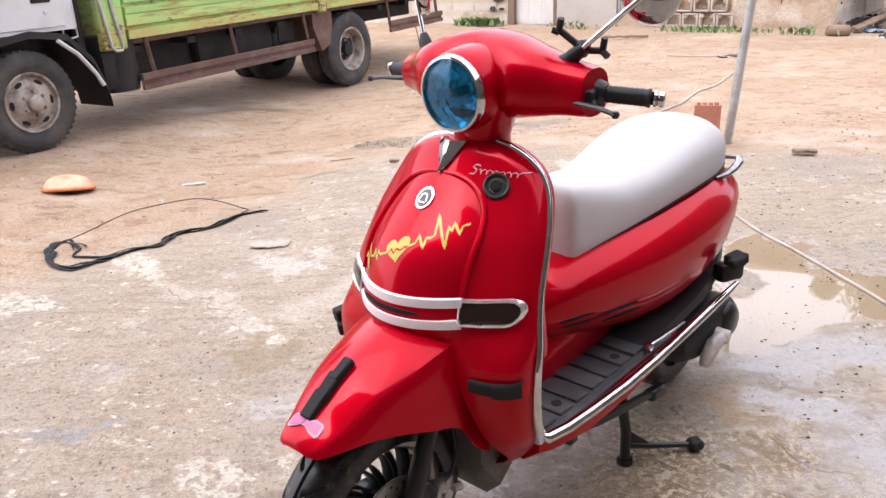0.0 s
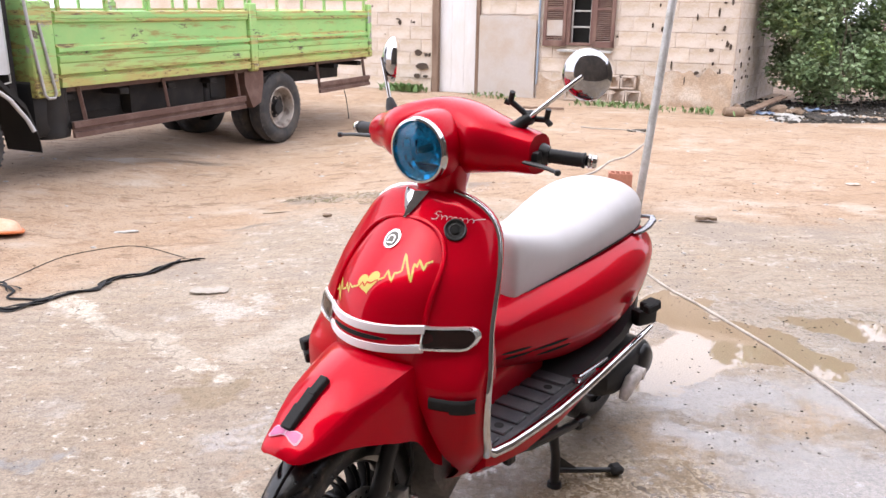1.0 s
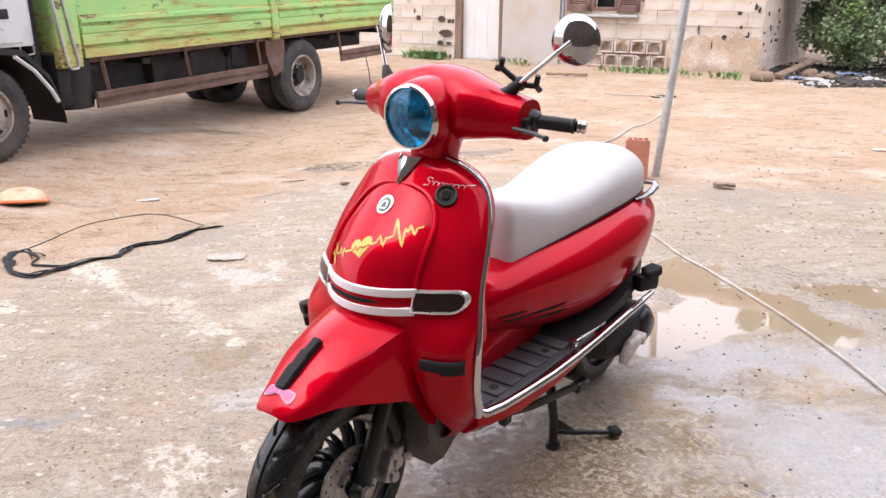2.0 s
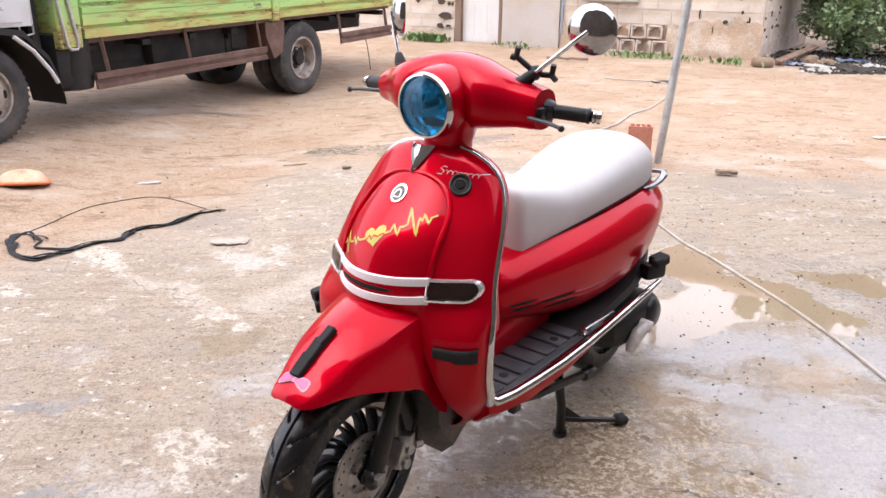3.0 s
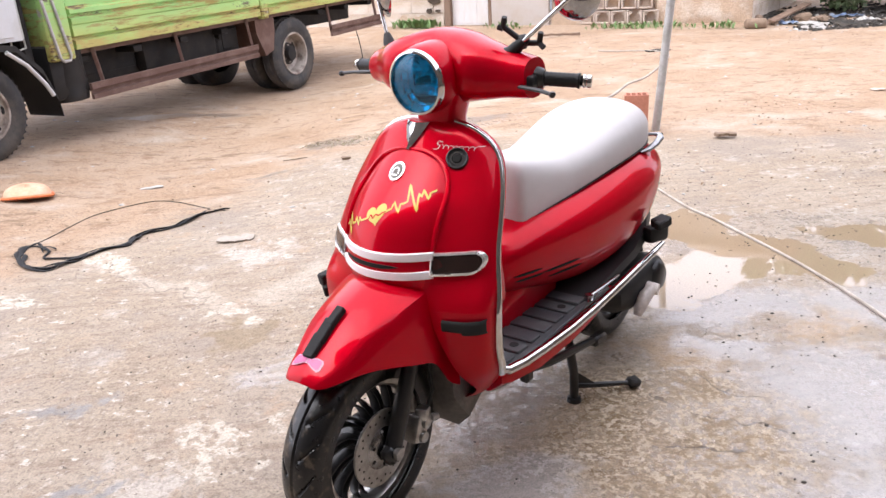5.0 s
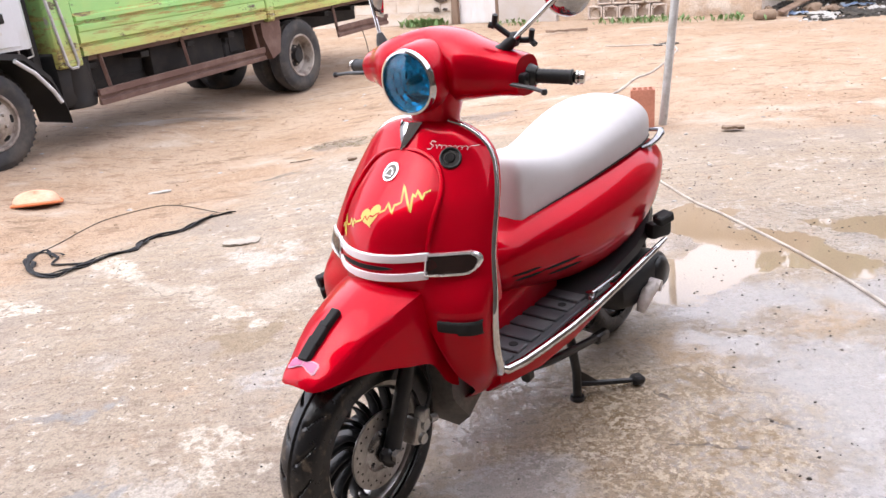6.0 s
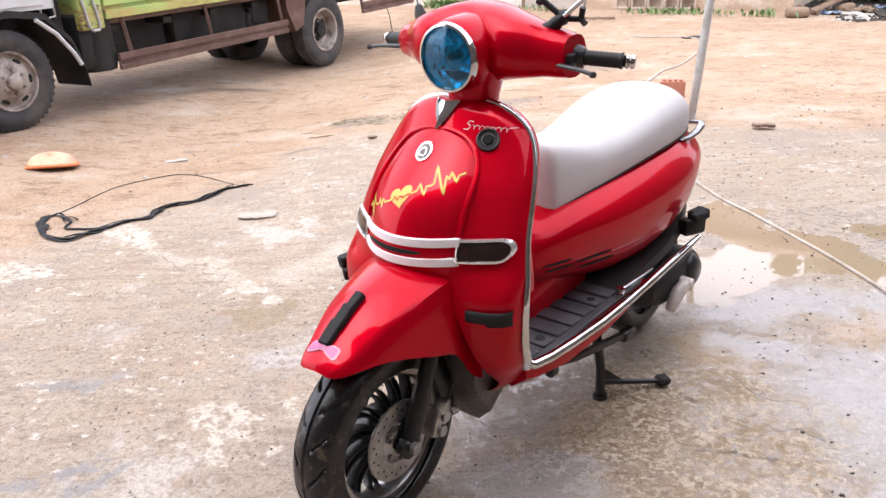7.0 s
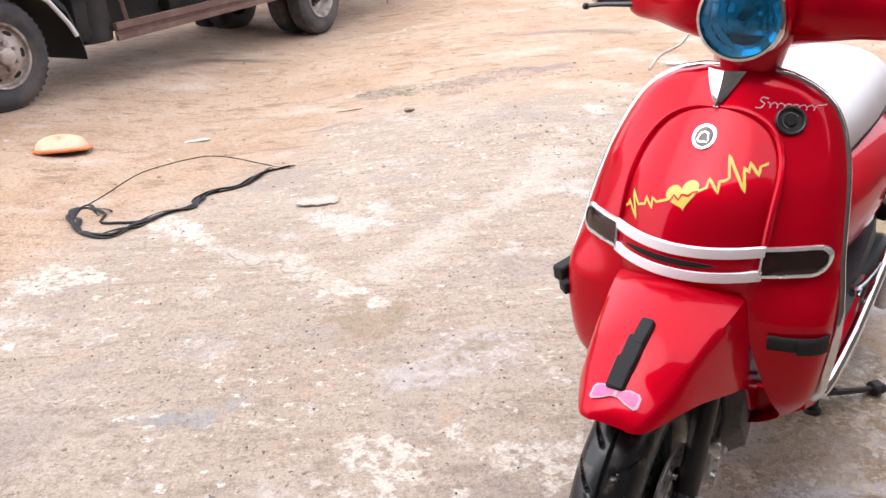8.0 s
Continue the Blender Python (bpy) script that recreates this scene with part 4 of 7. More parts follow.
def hub(bm, m):
    lathe(bm, [(0.0, -0.045), (0.05, -0.045), (0.07, -0.02), (0.072, 0.016), (0.066, 0.03), (0.05, 0.04), (0.03, 0.05), (0, 0.05)], 40, m)


def build_wheel(c, name, front=True):
    m = pose(*c, 0, 90, 0)
    bm = bm_new()
    tyre(bm, 0.245, 0.118, 0.172, m)
    w = part("tyre", bm, M_TYRE, scooter, "worn black " + name + " tyre with slanted grooves", sharp=32)
    bm = bm_new()
    spoked_rim(bm, 0.168, 0.078, m)
    rim = part("rim", bm, M_STEEL if front else M_BLACK_PAINT, w, "grey alloy wheel rim")
    bm = bm_new()
    hub(bm, m)
    part("hub", bm, M_BLACK_PAINT, w, "black wheel hub")
    for k in range(24):
        bm = bm_new()
        spoke(bm, 0.168, m, 2 * math.pi * (k + (0.16 if k % 2 else -0.16)) / 24)
        part("spoke", bm, M_BLACK_PAINT, rim)
    return w


def build_front_running_gear():
    wh = build_wheel(WHEEL_C, "front")
    cx, cy, cz = WHEEL_C
    m = pose(0.06, cy, cz, 0, 90, 0)
    bm = bm_new()
    lathe(bm, [(0.05, -0.003), (0.1, -0.003), (0.101, 0), (0.1, 0.003), (0.05, 0.003), (0.05, -0.003)], 48, m)
    disc = part("brake_disc", bm, M_STEEL, wh, "drilled steel brake disc")
    bm = bm_new()
    for k in range(30):
        t = 2 * math.pi * k / 30
        rad = 0.088 if k % 2 else 0.078
        lathe(bm, [(0.0034, 0.0), (0.0, 0.0004)], 8, m @ Matrix.Translation((rad * math.cos(t), rad * math.sin(t), 0.0034)))
    part("drill_holes", bm, M_DARK, disc)
    bm = bm_new()
    lathe(bm, [(0.0, 0.012), (0.03, 0.012), (0.055, 0.003), (0.06, -0.004), (0.0, -0.004)], 32, m)
    for k in range(6):
        t = 2 * math.pi * k / 6
        lathe(bm, [(0, 0.012), (0.006, 0.012), (0.006, 0.004), (0, 0.004)], 6, m @ Matrix.Translation((0.045 * math.cos(t), 0.045 * math.sin(t), 0.0)))
    part("disc_carrier", bm, M_DULL_CHROME, disc, "grey disc carrier with bolts")
    # fork legs: stanchion, lower leg, axle clamp
    for sg in (1, -1):
        bm = bm_new()
        a, b_ = Vector((sg * 0.088, 0.14, 0.225)), Vector((sg * 0.088, 0.32, 0.60))
        rod(bm, a, a.lerp(b_, 0.62), 0.0225, 16, 0.0205)
        rod(bm, a.lerp(b_, 0.6), b_, 0.0165, 12)
        box(bm, a + Vector((0, 0, 0.012)), (0.036, 0.046, 0.05), 0.01, (25, 0, 0))
        part("fork_leg", bm, M_BLACK_PAINT, scooter, "black telescopic fork leg")
    bm = bm_new()
    rod(bm, (-0.12, 0.14, 0.245), (0.118, 0.14, 0.245), 0.011, 10)
    lathe(bm, [(0, 0.0), (0.016, 0.0), (0.016, 0.012), (0, 0.012)], 6, pose(0.108, 0.14, 0.245, 0, 90, 0))
    part("axle", bm, M_STEEL, scooter)
    # caliper
    bm = bm_new()
    box(bm, (0.085, 0.245, 0.25), (0.05, 0.05, 0.075), 0.012, (-24, 0, 0), 2)
    box(bm, (0.098, 0.262, 0.285), (0.035, 0.04, 0.04), 0.008, (-10, 0, 20), 2)
    for p in ((0.115, 0.24, 0.235), (0.115, 0.255, 0.268)):
        lathe(bm, [(0, 0.006), (0.014, 0.004), (0.016, -0.01), (0, -0.01)], 14, pose(*p, 0, 90, 0))
    rod(bm, (0.11, 0.275, 0.27), (0.11, 0.30, 0.262), 0.011, 10)
    part("brake_caliper", bm, M_STEEL, scooter, "dirty aluminium brake caliper")
    bm = bm_new()
    tube(bm, [(0.1, 0.275, 0.29), (0.105, 0.30, 0.34), (0.095, 0.30, 0.42), (0.07, 0.30, 0.5), (0.05, 0.33, 0.58)], 0.005, 8)
    part("brake_hose", bm, M_BLACK, scooter)
    # dark wheel well and belly
    bm = bm_new()
    rings = []
    for s, w, z0, z1 in ((0.36, 0.125, 0.25, 0.56), (0.375, 0.13, 0.22, 0.58), (0.42, 0.13, 0.16, 0.58), (0.47, 0.125, 0.185, 0.33), (0.56, 0.12, 0.22, 0.33), (0.75, 0.14, 0.26, 0.33)):
        rings.append([(-w * 0.7, s, z0), (-w, s, z0 + 0.04), (-w, s, z1), (w, s, z1), (w, s, z0 + 0.04), (w * 0.7, s, z0)])
    loft(bm, rings)
    part("wheel_well", bm, M_DUSTY, scooter, "dusty black plastic splash guard")


def build_rear_running_gear():
    build_wheel((0.065, 1.40, 0.247), "rear", False)
    bm = bm_new()
    rings = []
    for s, w0, w1, z, h in ((1.09, 0.08, 0.15, 0.285, 0.02), (1.13, 0.075, 0.2, 0.285, 0.045), (1.2, 0.075, 0.215, 0.282, 0.06), (1.30, 0.075, 0.22, 0.28, 0.07), (1.40, 0.075, 0.22, 0.282, 0.072), (1.455, 0.075, 0.215, 0.28, 0.06), (1.485, 0.08, 0.20, 0.278, 0.03)):
        rings.append(ringpts(((w0 + w1) / 2 + 0.05, s, z - 0.015), (w1 - w0) / 2, h, 20, 3.2, "xz"))
    loft(bm, rings)
    part("transmission_case", bm, M_BLACK, scooter, "black belt drive housing")
    bm = bm_new()
    lathe(bm, [(0, 0.03), (0.05, 0.028), (0.075, 0.012), (0.08, 0)], 28, pose(0.262, 1.395, 0.268, 0, 90, 0) @ Matrix.Diagonal((0.75, 0.75, 0.8, 1)))
    part("case_cover", bm, M_BLACK_PAINT, scooter)
    bm = bm_new()
    tube(bm, [(0.276, 1.205, 0.2), (0.28, 1.215, 0.225), (0.286, 1.24, 0.258), (0.29, 1.28, 0.268)], [0.014, 0.02, 0.023, 0.02], 12)
    rod(bm, (0.262, 1.30, 0.262), (0.306, 1.305, 0.26), 0.024, 14, 0.02)
    part("kick_starter", bm, M_KICK, scooter, "pale aluminium kick starter")
    bm = bm_new()
    for sg in (1, -1):
        tube(bm, [(sg * 0.15, 1.52, 0.30), (sg * 0.15, 1.46, 0.42), (sg * 0.14, 1.42, 0.5)], 0.012, 10)
    rings = [ringpts((-0.16, s, 0.33), w, w * 1.1, 18, 2.2, "xz") for s, w in ((1.15, 0.03), (1.2, 0.05), (1.45, 0.056), (1.62, 0.05), (1.66, 0.03))]
    loft(bm, rings)
    part("rear_suspension", bm, M_BLACK_PAINT, scooter)
    # black under panel behind the floor
    bm = bm_new()
    rings = []
    for s, w, z0, z1 in ((0.86, 0.215, 0.32, 0.35), (0.95, 0.225, 0.322, 0.358), (1.1, 0.228, 0.33, 0.37), (1.3, 0.225, 0.345, 0.39), (1.45, 0.205, 0.365, 0.42), (1.58, 0.16, 0.40, 0.46)):
        rings.append([(-w * 0.9, s, z0), (-w, s, z0 + 0.02), (-w * 0.96, s, z1), (w * 0.96, s, z1), (w, s, z0 + 0.02), (w * 0.9, s, z0)])
    loft(bm, rings)
    under = part("under_panel", bm, M_BLACK, scooter, "black plastic lower panel")
    bm = bm_new()
    box(bm, (0.0, 1.06, 0.25), (0.22, 0.32, 0.14), 0.03, None, 2)
    rod(bm, (0.02, 1.18, 0.25), (0.1, 1.40, 0.25), 0.05, 12)
    part("engine", bm, M_CHASSIS, scooter, "grimy black engine block")
    bm = bm_new()
    box(bm, (0.268, 1.405, 0.465), (0.05, 0.06, 0.034), 0.006, (8, 0, -20))
    box(bm, (0.283, 1.37, 0.47), (0.03, 0.05, 0.03), 0.005, (8, 0, -20))
    part("foam_block", bm, M_TAPE, scooter, "black foam block on the tail corner")
    bm = bm_new()
    box(bm, (0.232, 1.45, 0.405), (0.05, 0.09, 0.06), 0.015, (0, 0, -25), 2)
    part("rear_indicator", bm, M_BLACK, scooter, "black rear indicator stalk")
    bm = bm_new()
    rings = [ringpts((0, s, z), w, h, 16, 3, "xz") for s, z, w, h in ((1.60, 0.42, 0.09, 0.05), (1.70, 0.36, 0.085, 0.05), (1.80, 0.27, 0.08, 0.03))]
    loft(bm, rings)
    part("tail_bracket", bm, M_BLACK, scooter)
    # folding passenger peg
    bm = bm_new()
    tube(bm, [(0.235, 0.925, 0.372), (0.25, 0.95, 0.386), (0.262, 1.0, 0.394), (0.268, 1.06, 0.398)], [0.009, 0.008, 0.007, 0.005], 10, True, 0.7)
    lathe(bm, [(0, -0.012), (0.014, -0.01), (0.014, 0.01), (0, 0.012)], 12, pose(0.235, 0.925, 0.37))
    part("passenger_peg", bm, M_DULL_CHROME, scooter, "folded chrome passenger peg")


def build_stand():
    bm = bm_new()
    for sg in (1, -1):
        tube(bm, [(sg * 0.12, 0.93, 0.27), (sg * 0.165, 0.925, 0.2), (sg * 0.187, 0.918, 0.1), (sg * 0.19, 0.914, 0.015)], [0.017, 0.016, 0.015, 0.015], 10)
        lathe(bm, [(0, 0), (0.024, 0), (0.022, 0.012), (0, 0.016)], 12, Matrix.Translation((sg * 0.19, 0.914, 0.0)))
    rod(bm, (-0.13, 0.93, 0.25), (0.2, 0.93, 0.25), 0.015, 10)
    v = [bm.verts.new(p) for p in ((0.185, 0.918, 0.105), (0.185, 0.92, 0.045), (0.235, 0.98, 0.04), (0.195, 0.918, 0.105), (0.195, 0.92, 0.045), (0.245, 0.98, 0.04))]
    for f in ((0, 1, 2), (3, 5, 4), (0, 3, 4, 1), (1, 4, 5, 2), (2, 5, 3, 0)):
        bm.faces.new([v[i] for i in f])
    tube(bm, [(0.19, 0.918, 0.055), (0.24, 0.98, 0.04), (0.305, 1.065, 0.022)], [0.011, 0.0095, 0.008], 8)
    st = part("centre_stand", bm, M_BLACK_PAINT, scooter, "black centre stand resting on the concrete")
    bm = bm_new()
    box(bm, (0.318, 1.085, 0.02), (0.045, 0.045, 0.03), 0.01, (0, 0, -38))
    part("rubber_foot", bm, M_BLACK, st)
    bm = bm_new()
    tube(bm, [(0.17, 0.66, 0.235), (0.19, 0.75, 0.22), (0.2, 0.9, 0.195), (0.205, 1.04, 0.17)], [0.012, 0.013, 0.013, 0.012], 8)
    box(bm, (0.17, 0.655, 0.225), (0.03, 0.04, 0.05), 0.008)
    box(bm, (0.205, 1.05, 0.165), (0.035, 0.08, 0.035), 0.008, (-8, 0, 0))
    part("side_stand", bm, M_BLACK_PAINT, scooter, "folded black side stand")


def on_shield(l, z, lift):
    return (l, shield_s(l, z) - lift, z)


def on_nose(l, z, lift):
    return (l, nose_s(l, z) - lift, z)


def ribbon(bm, pts, width, surface, lift=0.0015):
    """A flat strip of sticker that follows a curved panel."""
    fine = []
    for (a, b), (c, d) in zip(pts, pts[1:]):
        k = max(2, int(math.hypot(c - a, d - b) / 0.006))
        fine += [(a + (c - a) * i / k, b + (d - b) * i / k) for i in range(k)]
    fine.append(pts[-1])
    prev = None
    for i, (x, z) in enumerate(fine):
        x0, z0 = fine[max(i - 1, 0)]
        x1, z1 = fine[min(i + 1, len(fine) - 1)]
        d = math.hypot(x1 - x0, z1 - z0) or 1
        nx, nz = -(z1 - z0) / d * width / 2, (x1 - x0) / d * width / 2
        cur = [bm.verts.new(surface(x + nx, z + nz, lift)), bm.verts.new(surface(x - nx, z - nz, lift))]
        if prev:
            bm.faces.new((prev[0], prev[1], cur[1], cur[0]))
        prev = cur


def fill(bm, outline, surface, lift=0.0016):
    cx, cz = sum(p[0] for p in outline) / len(outline), sum(p[1] for p in outline) / len(outline)
    rows_ = []
    for q in (0.0, 0.33, 0.66, 1.0):
        rows_.append([bm.verts.new(surface(cx + (x - cx) * q, cz + (z - cz) * q, lift)) for x, z in outline] if q else [bm.verts.new(surface(cx, cz, lift))])
    n = len(outline)
    for i in range(n):
        j = (i + 1) % n
        bm.faces.new((rows_[0][0], rows_[1][i], rows_[1][j]))
        for a, b_ in zip(rows_[1:], rows_[2:]):
            bm.faces.new((a[i], b_[i], b_[j], a[j]))


def disc_on(bm, l, z, r, surface, lift0, lift1, n=28, squash=1.0):
    o = [(l + r * math.cos(2 * math.pi * k / n), z + r * squash * math.sin(2 * math.pi * k / n)) for k in range(n)]
    fill(bm, o, surface, lift1)
    ring = [bm.verts.new(surface(x, zz, lift0)) for x, zz in o]
    ring2 = [bm.verts.new(surface(x, zz, lift1)) for x, zz in o]
    for i in range(n):
        j = (i + 1) % n
        bm.faces.new((ring[i], ring[j], ring2[j], ring2[i]))


def build_front_details():
    # heart line sticker
    beat = ((-0.129, 0.0), (-0.121, 0.002), (-0.117, 0.012), (-0.109, -0.028), (-0.102, 0.03), (-0.096, 0.0), (-0.08, 0.0), (-0.074, 0.014), (-0.068, -0.011), (-0.061, 0.01), (-0.055, 0.0), (-0.03, 0.0))
    beat2 = ((0.02, 0.0), (0.038, 0.002), (0.046, 0.017), (0.053, -0.015), (0.06, 0.006), (0.066, 0.003), (0.075, 0.005), (0.082, 0.047), (0.091, -0.03), (0.099, 0.014), (0.104, 0.002), (0.109, 0.019), (0.116, -0.011), (0.121, 0.004), (0.133, 0.004))
    ca, sa = math.cos(radians(27)), math.sin(radians(27))
    turned = lambda a, b: (-0.007 + a * ca - b * sa, 0.797 + 0.8 * (a * sa + b * ca))
    bm = bm_new()
    for b in (beat, beat2):
        ribbon(bm, [turned(x, d) for x, d in b], 0.0042, on_nose)
    heart = []
    for k in range(36):
        t = 2 * math.pi * k / 36
        hx, hz = 16 * math.sin(t) ** 3, 13 * math.cos(t) - 5 * math.cos(2 * t) - 2 * math.cos(3 * t) - math.cos(4 * t)
        heart.append(turned(-0.004 + hx * 0.0019 + hz * 0.0003, hz * 0.0018 + 0.002))
    fill(bm, heart, on_nose, 0.0014)
    part("heart_sticker", bm, M_YELLOW, scooter, "yellow heartbeat line sticker with heart")
    bm = bm_new()
    ribbon(bm, [turned(a, b) for a, b in ((-0.034, -0.004), (-0.026, -0.002), (-0.018, 0.006), (-0.012, -0.006), (-0.004, 0.003), (0.006, -0.003), (0.016, 0.001), (0.024, 0.0))], 0.0028, on_nose, 0.0022)
    part("sticker_line", bm, M_RED, scooter)
    # badge, plain oval with ring
    bm = bm_new()
    disc_on(bm, -0.008, 0.883, 0.0215, on_nose, -0.002, 0.005, 30, 0.86)
    bd = part("badge", bm, M_CHROME, scooter, "round silver badge with plain emblem")
    bm = bm_new()
    disc_on(bm, -0.008, 0.883, 0.0165, on_nose, 0.004, 0.0062, 28, 0.86)
    face = part("badge_face", bm, M_DUSTY, bd)
    bm = bm_new()
    ribbon(bm, [(-0.018, 0.878), (-0.015, 0.888), (-0.008, 0.8905), (-0.001, 0.888), (0.002, 0.878)], 0.0022, on_nose, 0.008)
    ribbon(bm, [(-0.017, 0.876), (0.001, 0.876)], 0.002, on_nose, 0.008)
    part("emblem", bm, M_SATIN, bd)
    # script lettering as plain silver strokes
    bm = bm_new()
    wave = []
    for k in range(37):
        q = k / 36
        wave.append((0.078 + 0.08 * q + 0.003 * math.sin(q * 44), 0.9345 - 0.006 * q + 0.0045 * math.cos(q * 44)))
    ribbon(bm, wave, 0.0011, on_shield, 0.004)
    ribbon(bm, [(0.078, 0.944), (0.068, 0.946), (0.064, 0.941), (0.074, 0.936), (0.07, 0.929), (0.06, 0.929)], 0.0014, on_shield, 0.003)
    ribbon(bm, [(0.158, 0.932), (0.168, 0.931)], 0.0012, on_shield, 0.003)
    part("script_emblem", bm, M_SILVER, scooter, "silver plain strokes of a script emblem")
    # horn
    c0 = Vector(on_shield(0.121, 0.908, 0.0))
    du, dv = Vector(on_shield(0.131, 0.908, 0.0)) - c0, Vector(on_shield(0.121, 0.918, 0.0)) - c0
    out = du.cross(dv).normalized()
    m = axis(c0, c0 + (out if out.y < 0 else -out))
    bm = bm_new()
    lathe(bm, [(0.0, 0.002), (0.021, 0.002), (0.022, 0.006), (0.0245, 0.0075), (0.027, 0.006), (0.0275, -0.01), (0.0, -0.01)], 32, m)
    h = part("horn_grille", bm, M_BLACK_PAINT, scooter, "round black horn grille")
    bm = bm_new()
    lathe(bm, [(0.0, 0.006), (0.009, 0.006), (0.011, 0.004), (0.012, 0.0)], 20, m)
    part("horn_centre", bm, M_DARK, h)
    bm = bm_new()
    lathe(bm, [(0.0135, 0.0045), (0.0145, 0.006), (0.0155, 0.0045)], 16, m, radians(30), radians(250))
    part("horn_mark", bm, M_STEEL, h)
    # indicators
    for sg in (1, -1):
        def pill(x0, x1, z0, z1, n=8):
            r = (z1 - z0) / 2
            o = [(x0, z0), (x0 + (x1 - r - x0) * 0.5, z0)]
            for k in range(n + 1):
                t = -math.pi / 2 + math.pi * k / n
                o.append((x1 - r + r * math.cos(t), (z0 + z1) / 2 + r * math.sin(t)))
            o += [(x0 + (x1 - r - x0) * 0.5, z1), (x0, z1)]
            return [(sg * a, b) for a, b in o]
        surface = lambda l, z, lift: (l, shield_s(l, z) - lift, z)
        bm = bm_new()
        o1, o2 = pill(0.134, 0.2385, 0.6635, 0.7165), pill(0.137, 0.2335, 0.6685, 0.7115)
        n = len(o1)
        a0, a1 = [bm.verts.new(surface(x, z, -0.004)) for x, z in o1], [bm.verts.new(surface(x, z, 0.008)) for x, z in o1]
        b0, b1 = [bm.verts.new(surface(x, z, 0.009)) for x, z in o2], [bm.verts.new(surface(x, z, 0.001)) for x, z in o2]
        for p, q in ((a0, a1), (a1, b0), (b0, b1)):
            for i in range(n):
                j = (i + 1) % n
                bm.faces.new((p[i], p[j], q[j], q[i]))
        ind = part("indicator", bm, M_SATIN, scooter, "front indicator with chrome surround and smoked lens")
        bm = bm_new()
        fill(bm, o2, surface, 0.005)
        part("indicator_lens", bm, M_SMOKE, ind, "dark smoked lens")
        bm = bm_new()
        fill(bm, o2, surface, 0.0012)
        part("indicator_back", bm, surf_dark_amber, ind)
        # foam protectors
        bm = bm_new()
        if sg > 0:
            for l0, l1, zc, h, o in ((0.168, 0.226, 0.546, 0.03, 0.011), (0.218, 0.2585, 0.544, 0.036, 0.015)):
                shell(bm, lambda u, v: (l0 + (l1 - l0) * u + 0.4 * o * max(u - 0.5, 0), shield_s(l0 + (l1 - l0) * u, zc) - o * (1 - abs(2 * v - 1) ** 6 * 0.4), zc + h * (v - 0.5)), 10, 8, 0.006)
        else:
            box(bm, (-0.268, 0.35, 0.556), (0.03, 0.06, 0.036), 0.004, (10, 0, -20))
            box(bm, (-0.25, 0.333, 0.53), (0.03, 0.045, 0.03), 0.004, (10, 0, -40))
        part("foam_pad", bm, M_TAPE, scooter, "black foam edge protector")
    # bow sticker on the fender
    for k, (sc, mt) in enumerate(((1.0, M_PALE_PINK), (0.78, M_PINK))):
        bm = bm_new()
        for sg in (-1, 1):
            o = [(-0.003 * sg, 0.0055), (0.006 * sg, 0.006), (0.018 * sg, 0.012), (0.032 * sg, 0.0125), (0.036 * sg, 0.008), (0.0365 * sg, -0.007), (0.032 * sg, -0.0125), (0.018 * sg, -0.011), (0.006 * sg, -0.006), (-0.003 * sg, -0.0055)]
            fill(bm, [((0.0205 * sg * (1 - sc) + x * sc) * 1.18, (y * sc + 0.003) * 1.18) for x, y in o], fender_point, 0.0035 + 0.0012 * k)
        part("bow_sticker", bm, mt, fender, "pink and white bow sticker" if k else "")
    # vents in the body side
    for sg in (1, -1):
        for z, s0, s1 in ((0.482, 0.80, 0.95), (0.458, 0.83, 0.97), (0.50, 0.69, 0.79), (0.482, 0.70, 0.80)):
            bm = bm_new()
            rings = []
            for i in range(9):
                s = s0 + (s1 - s0) * i / 8
                zz = z - 0.02 * (s - s0)
                w = body_x(s, zz)
                hh = 0.003 * (1 - abs(i / 4 - 1) ** 3) + 0.0006
                rings.append([(sg * (w - 0.004), s, zz - hh), (sg * (w + 0.0022), s, zz - hh), (sg * (w + 0.0022), s, zz + hh), (sg * (w - 0.004), s, zz + hh)])
            loft(bm, rings)
            part("side_vent", bm, M_DARK, scooter)
    # clamp with four arms on the mirror stem
    bm = bm_new()
    box(bm, (0.215, 0.595, 1.163), (0.03, 0.03, 0.034), 0.008, (0, 38, 0))
    for a, b_ in (((0.21, 0.59, 1.17), (0.175, 0.575, 1.2)), ((0.175, 0.575, 1.2), (0.183, 0.57, 1.222)), ((0.22, 0.6, 1.16), (0.255, 0.605, 1.16)), ((0.255, 0.605, 1.16), (0.262, 0.6, 1.185)), ((0.255, 0.605, 1.16), (0.268, 0.602, 1.15)), ((0.175, 0.575, 1.195), (0.163, 0.57, 1.2))):
        rod(bm, a, b_, 0.007, 8)
    part("phone_clamp", bm, M_BLACK, scooter, "black phone holder clamp with stubby arms")


M_PALE_PINK = surf("pale_pink_sticker", (0.62, 0.3, 0.42), rough=0.4, bump=0.0, coat=0.5)
surf_dark_amber = surf("dark_amber", (0.12, 0.03, 0.012), rough=0.4, bump=0.0)


def body_x(s, z):
    """Half width of the rear body at a height."""
    w, lo, hi = curve(BODY, s)
    c, h = (lo + hi) / 2, (hi - lo) / 2
    v = max(min((z - c) / h, 0.999), -0.999)
    t = math.asin(abs(v) ** (1 / 0.58))
    narrow = 1 - 0.23 * max((v - 0.35) / 0.65, 0) ** 2.2 - 0.2 * (max(0.35 - v, 0) / 1.35) ** 1.5
    return w * math.cos(t) ** 0.58 * narrow


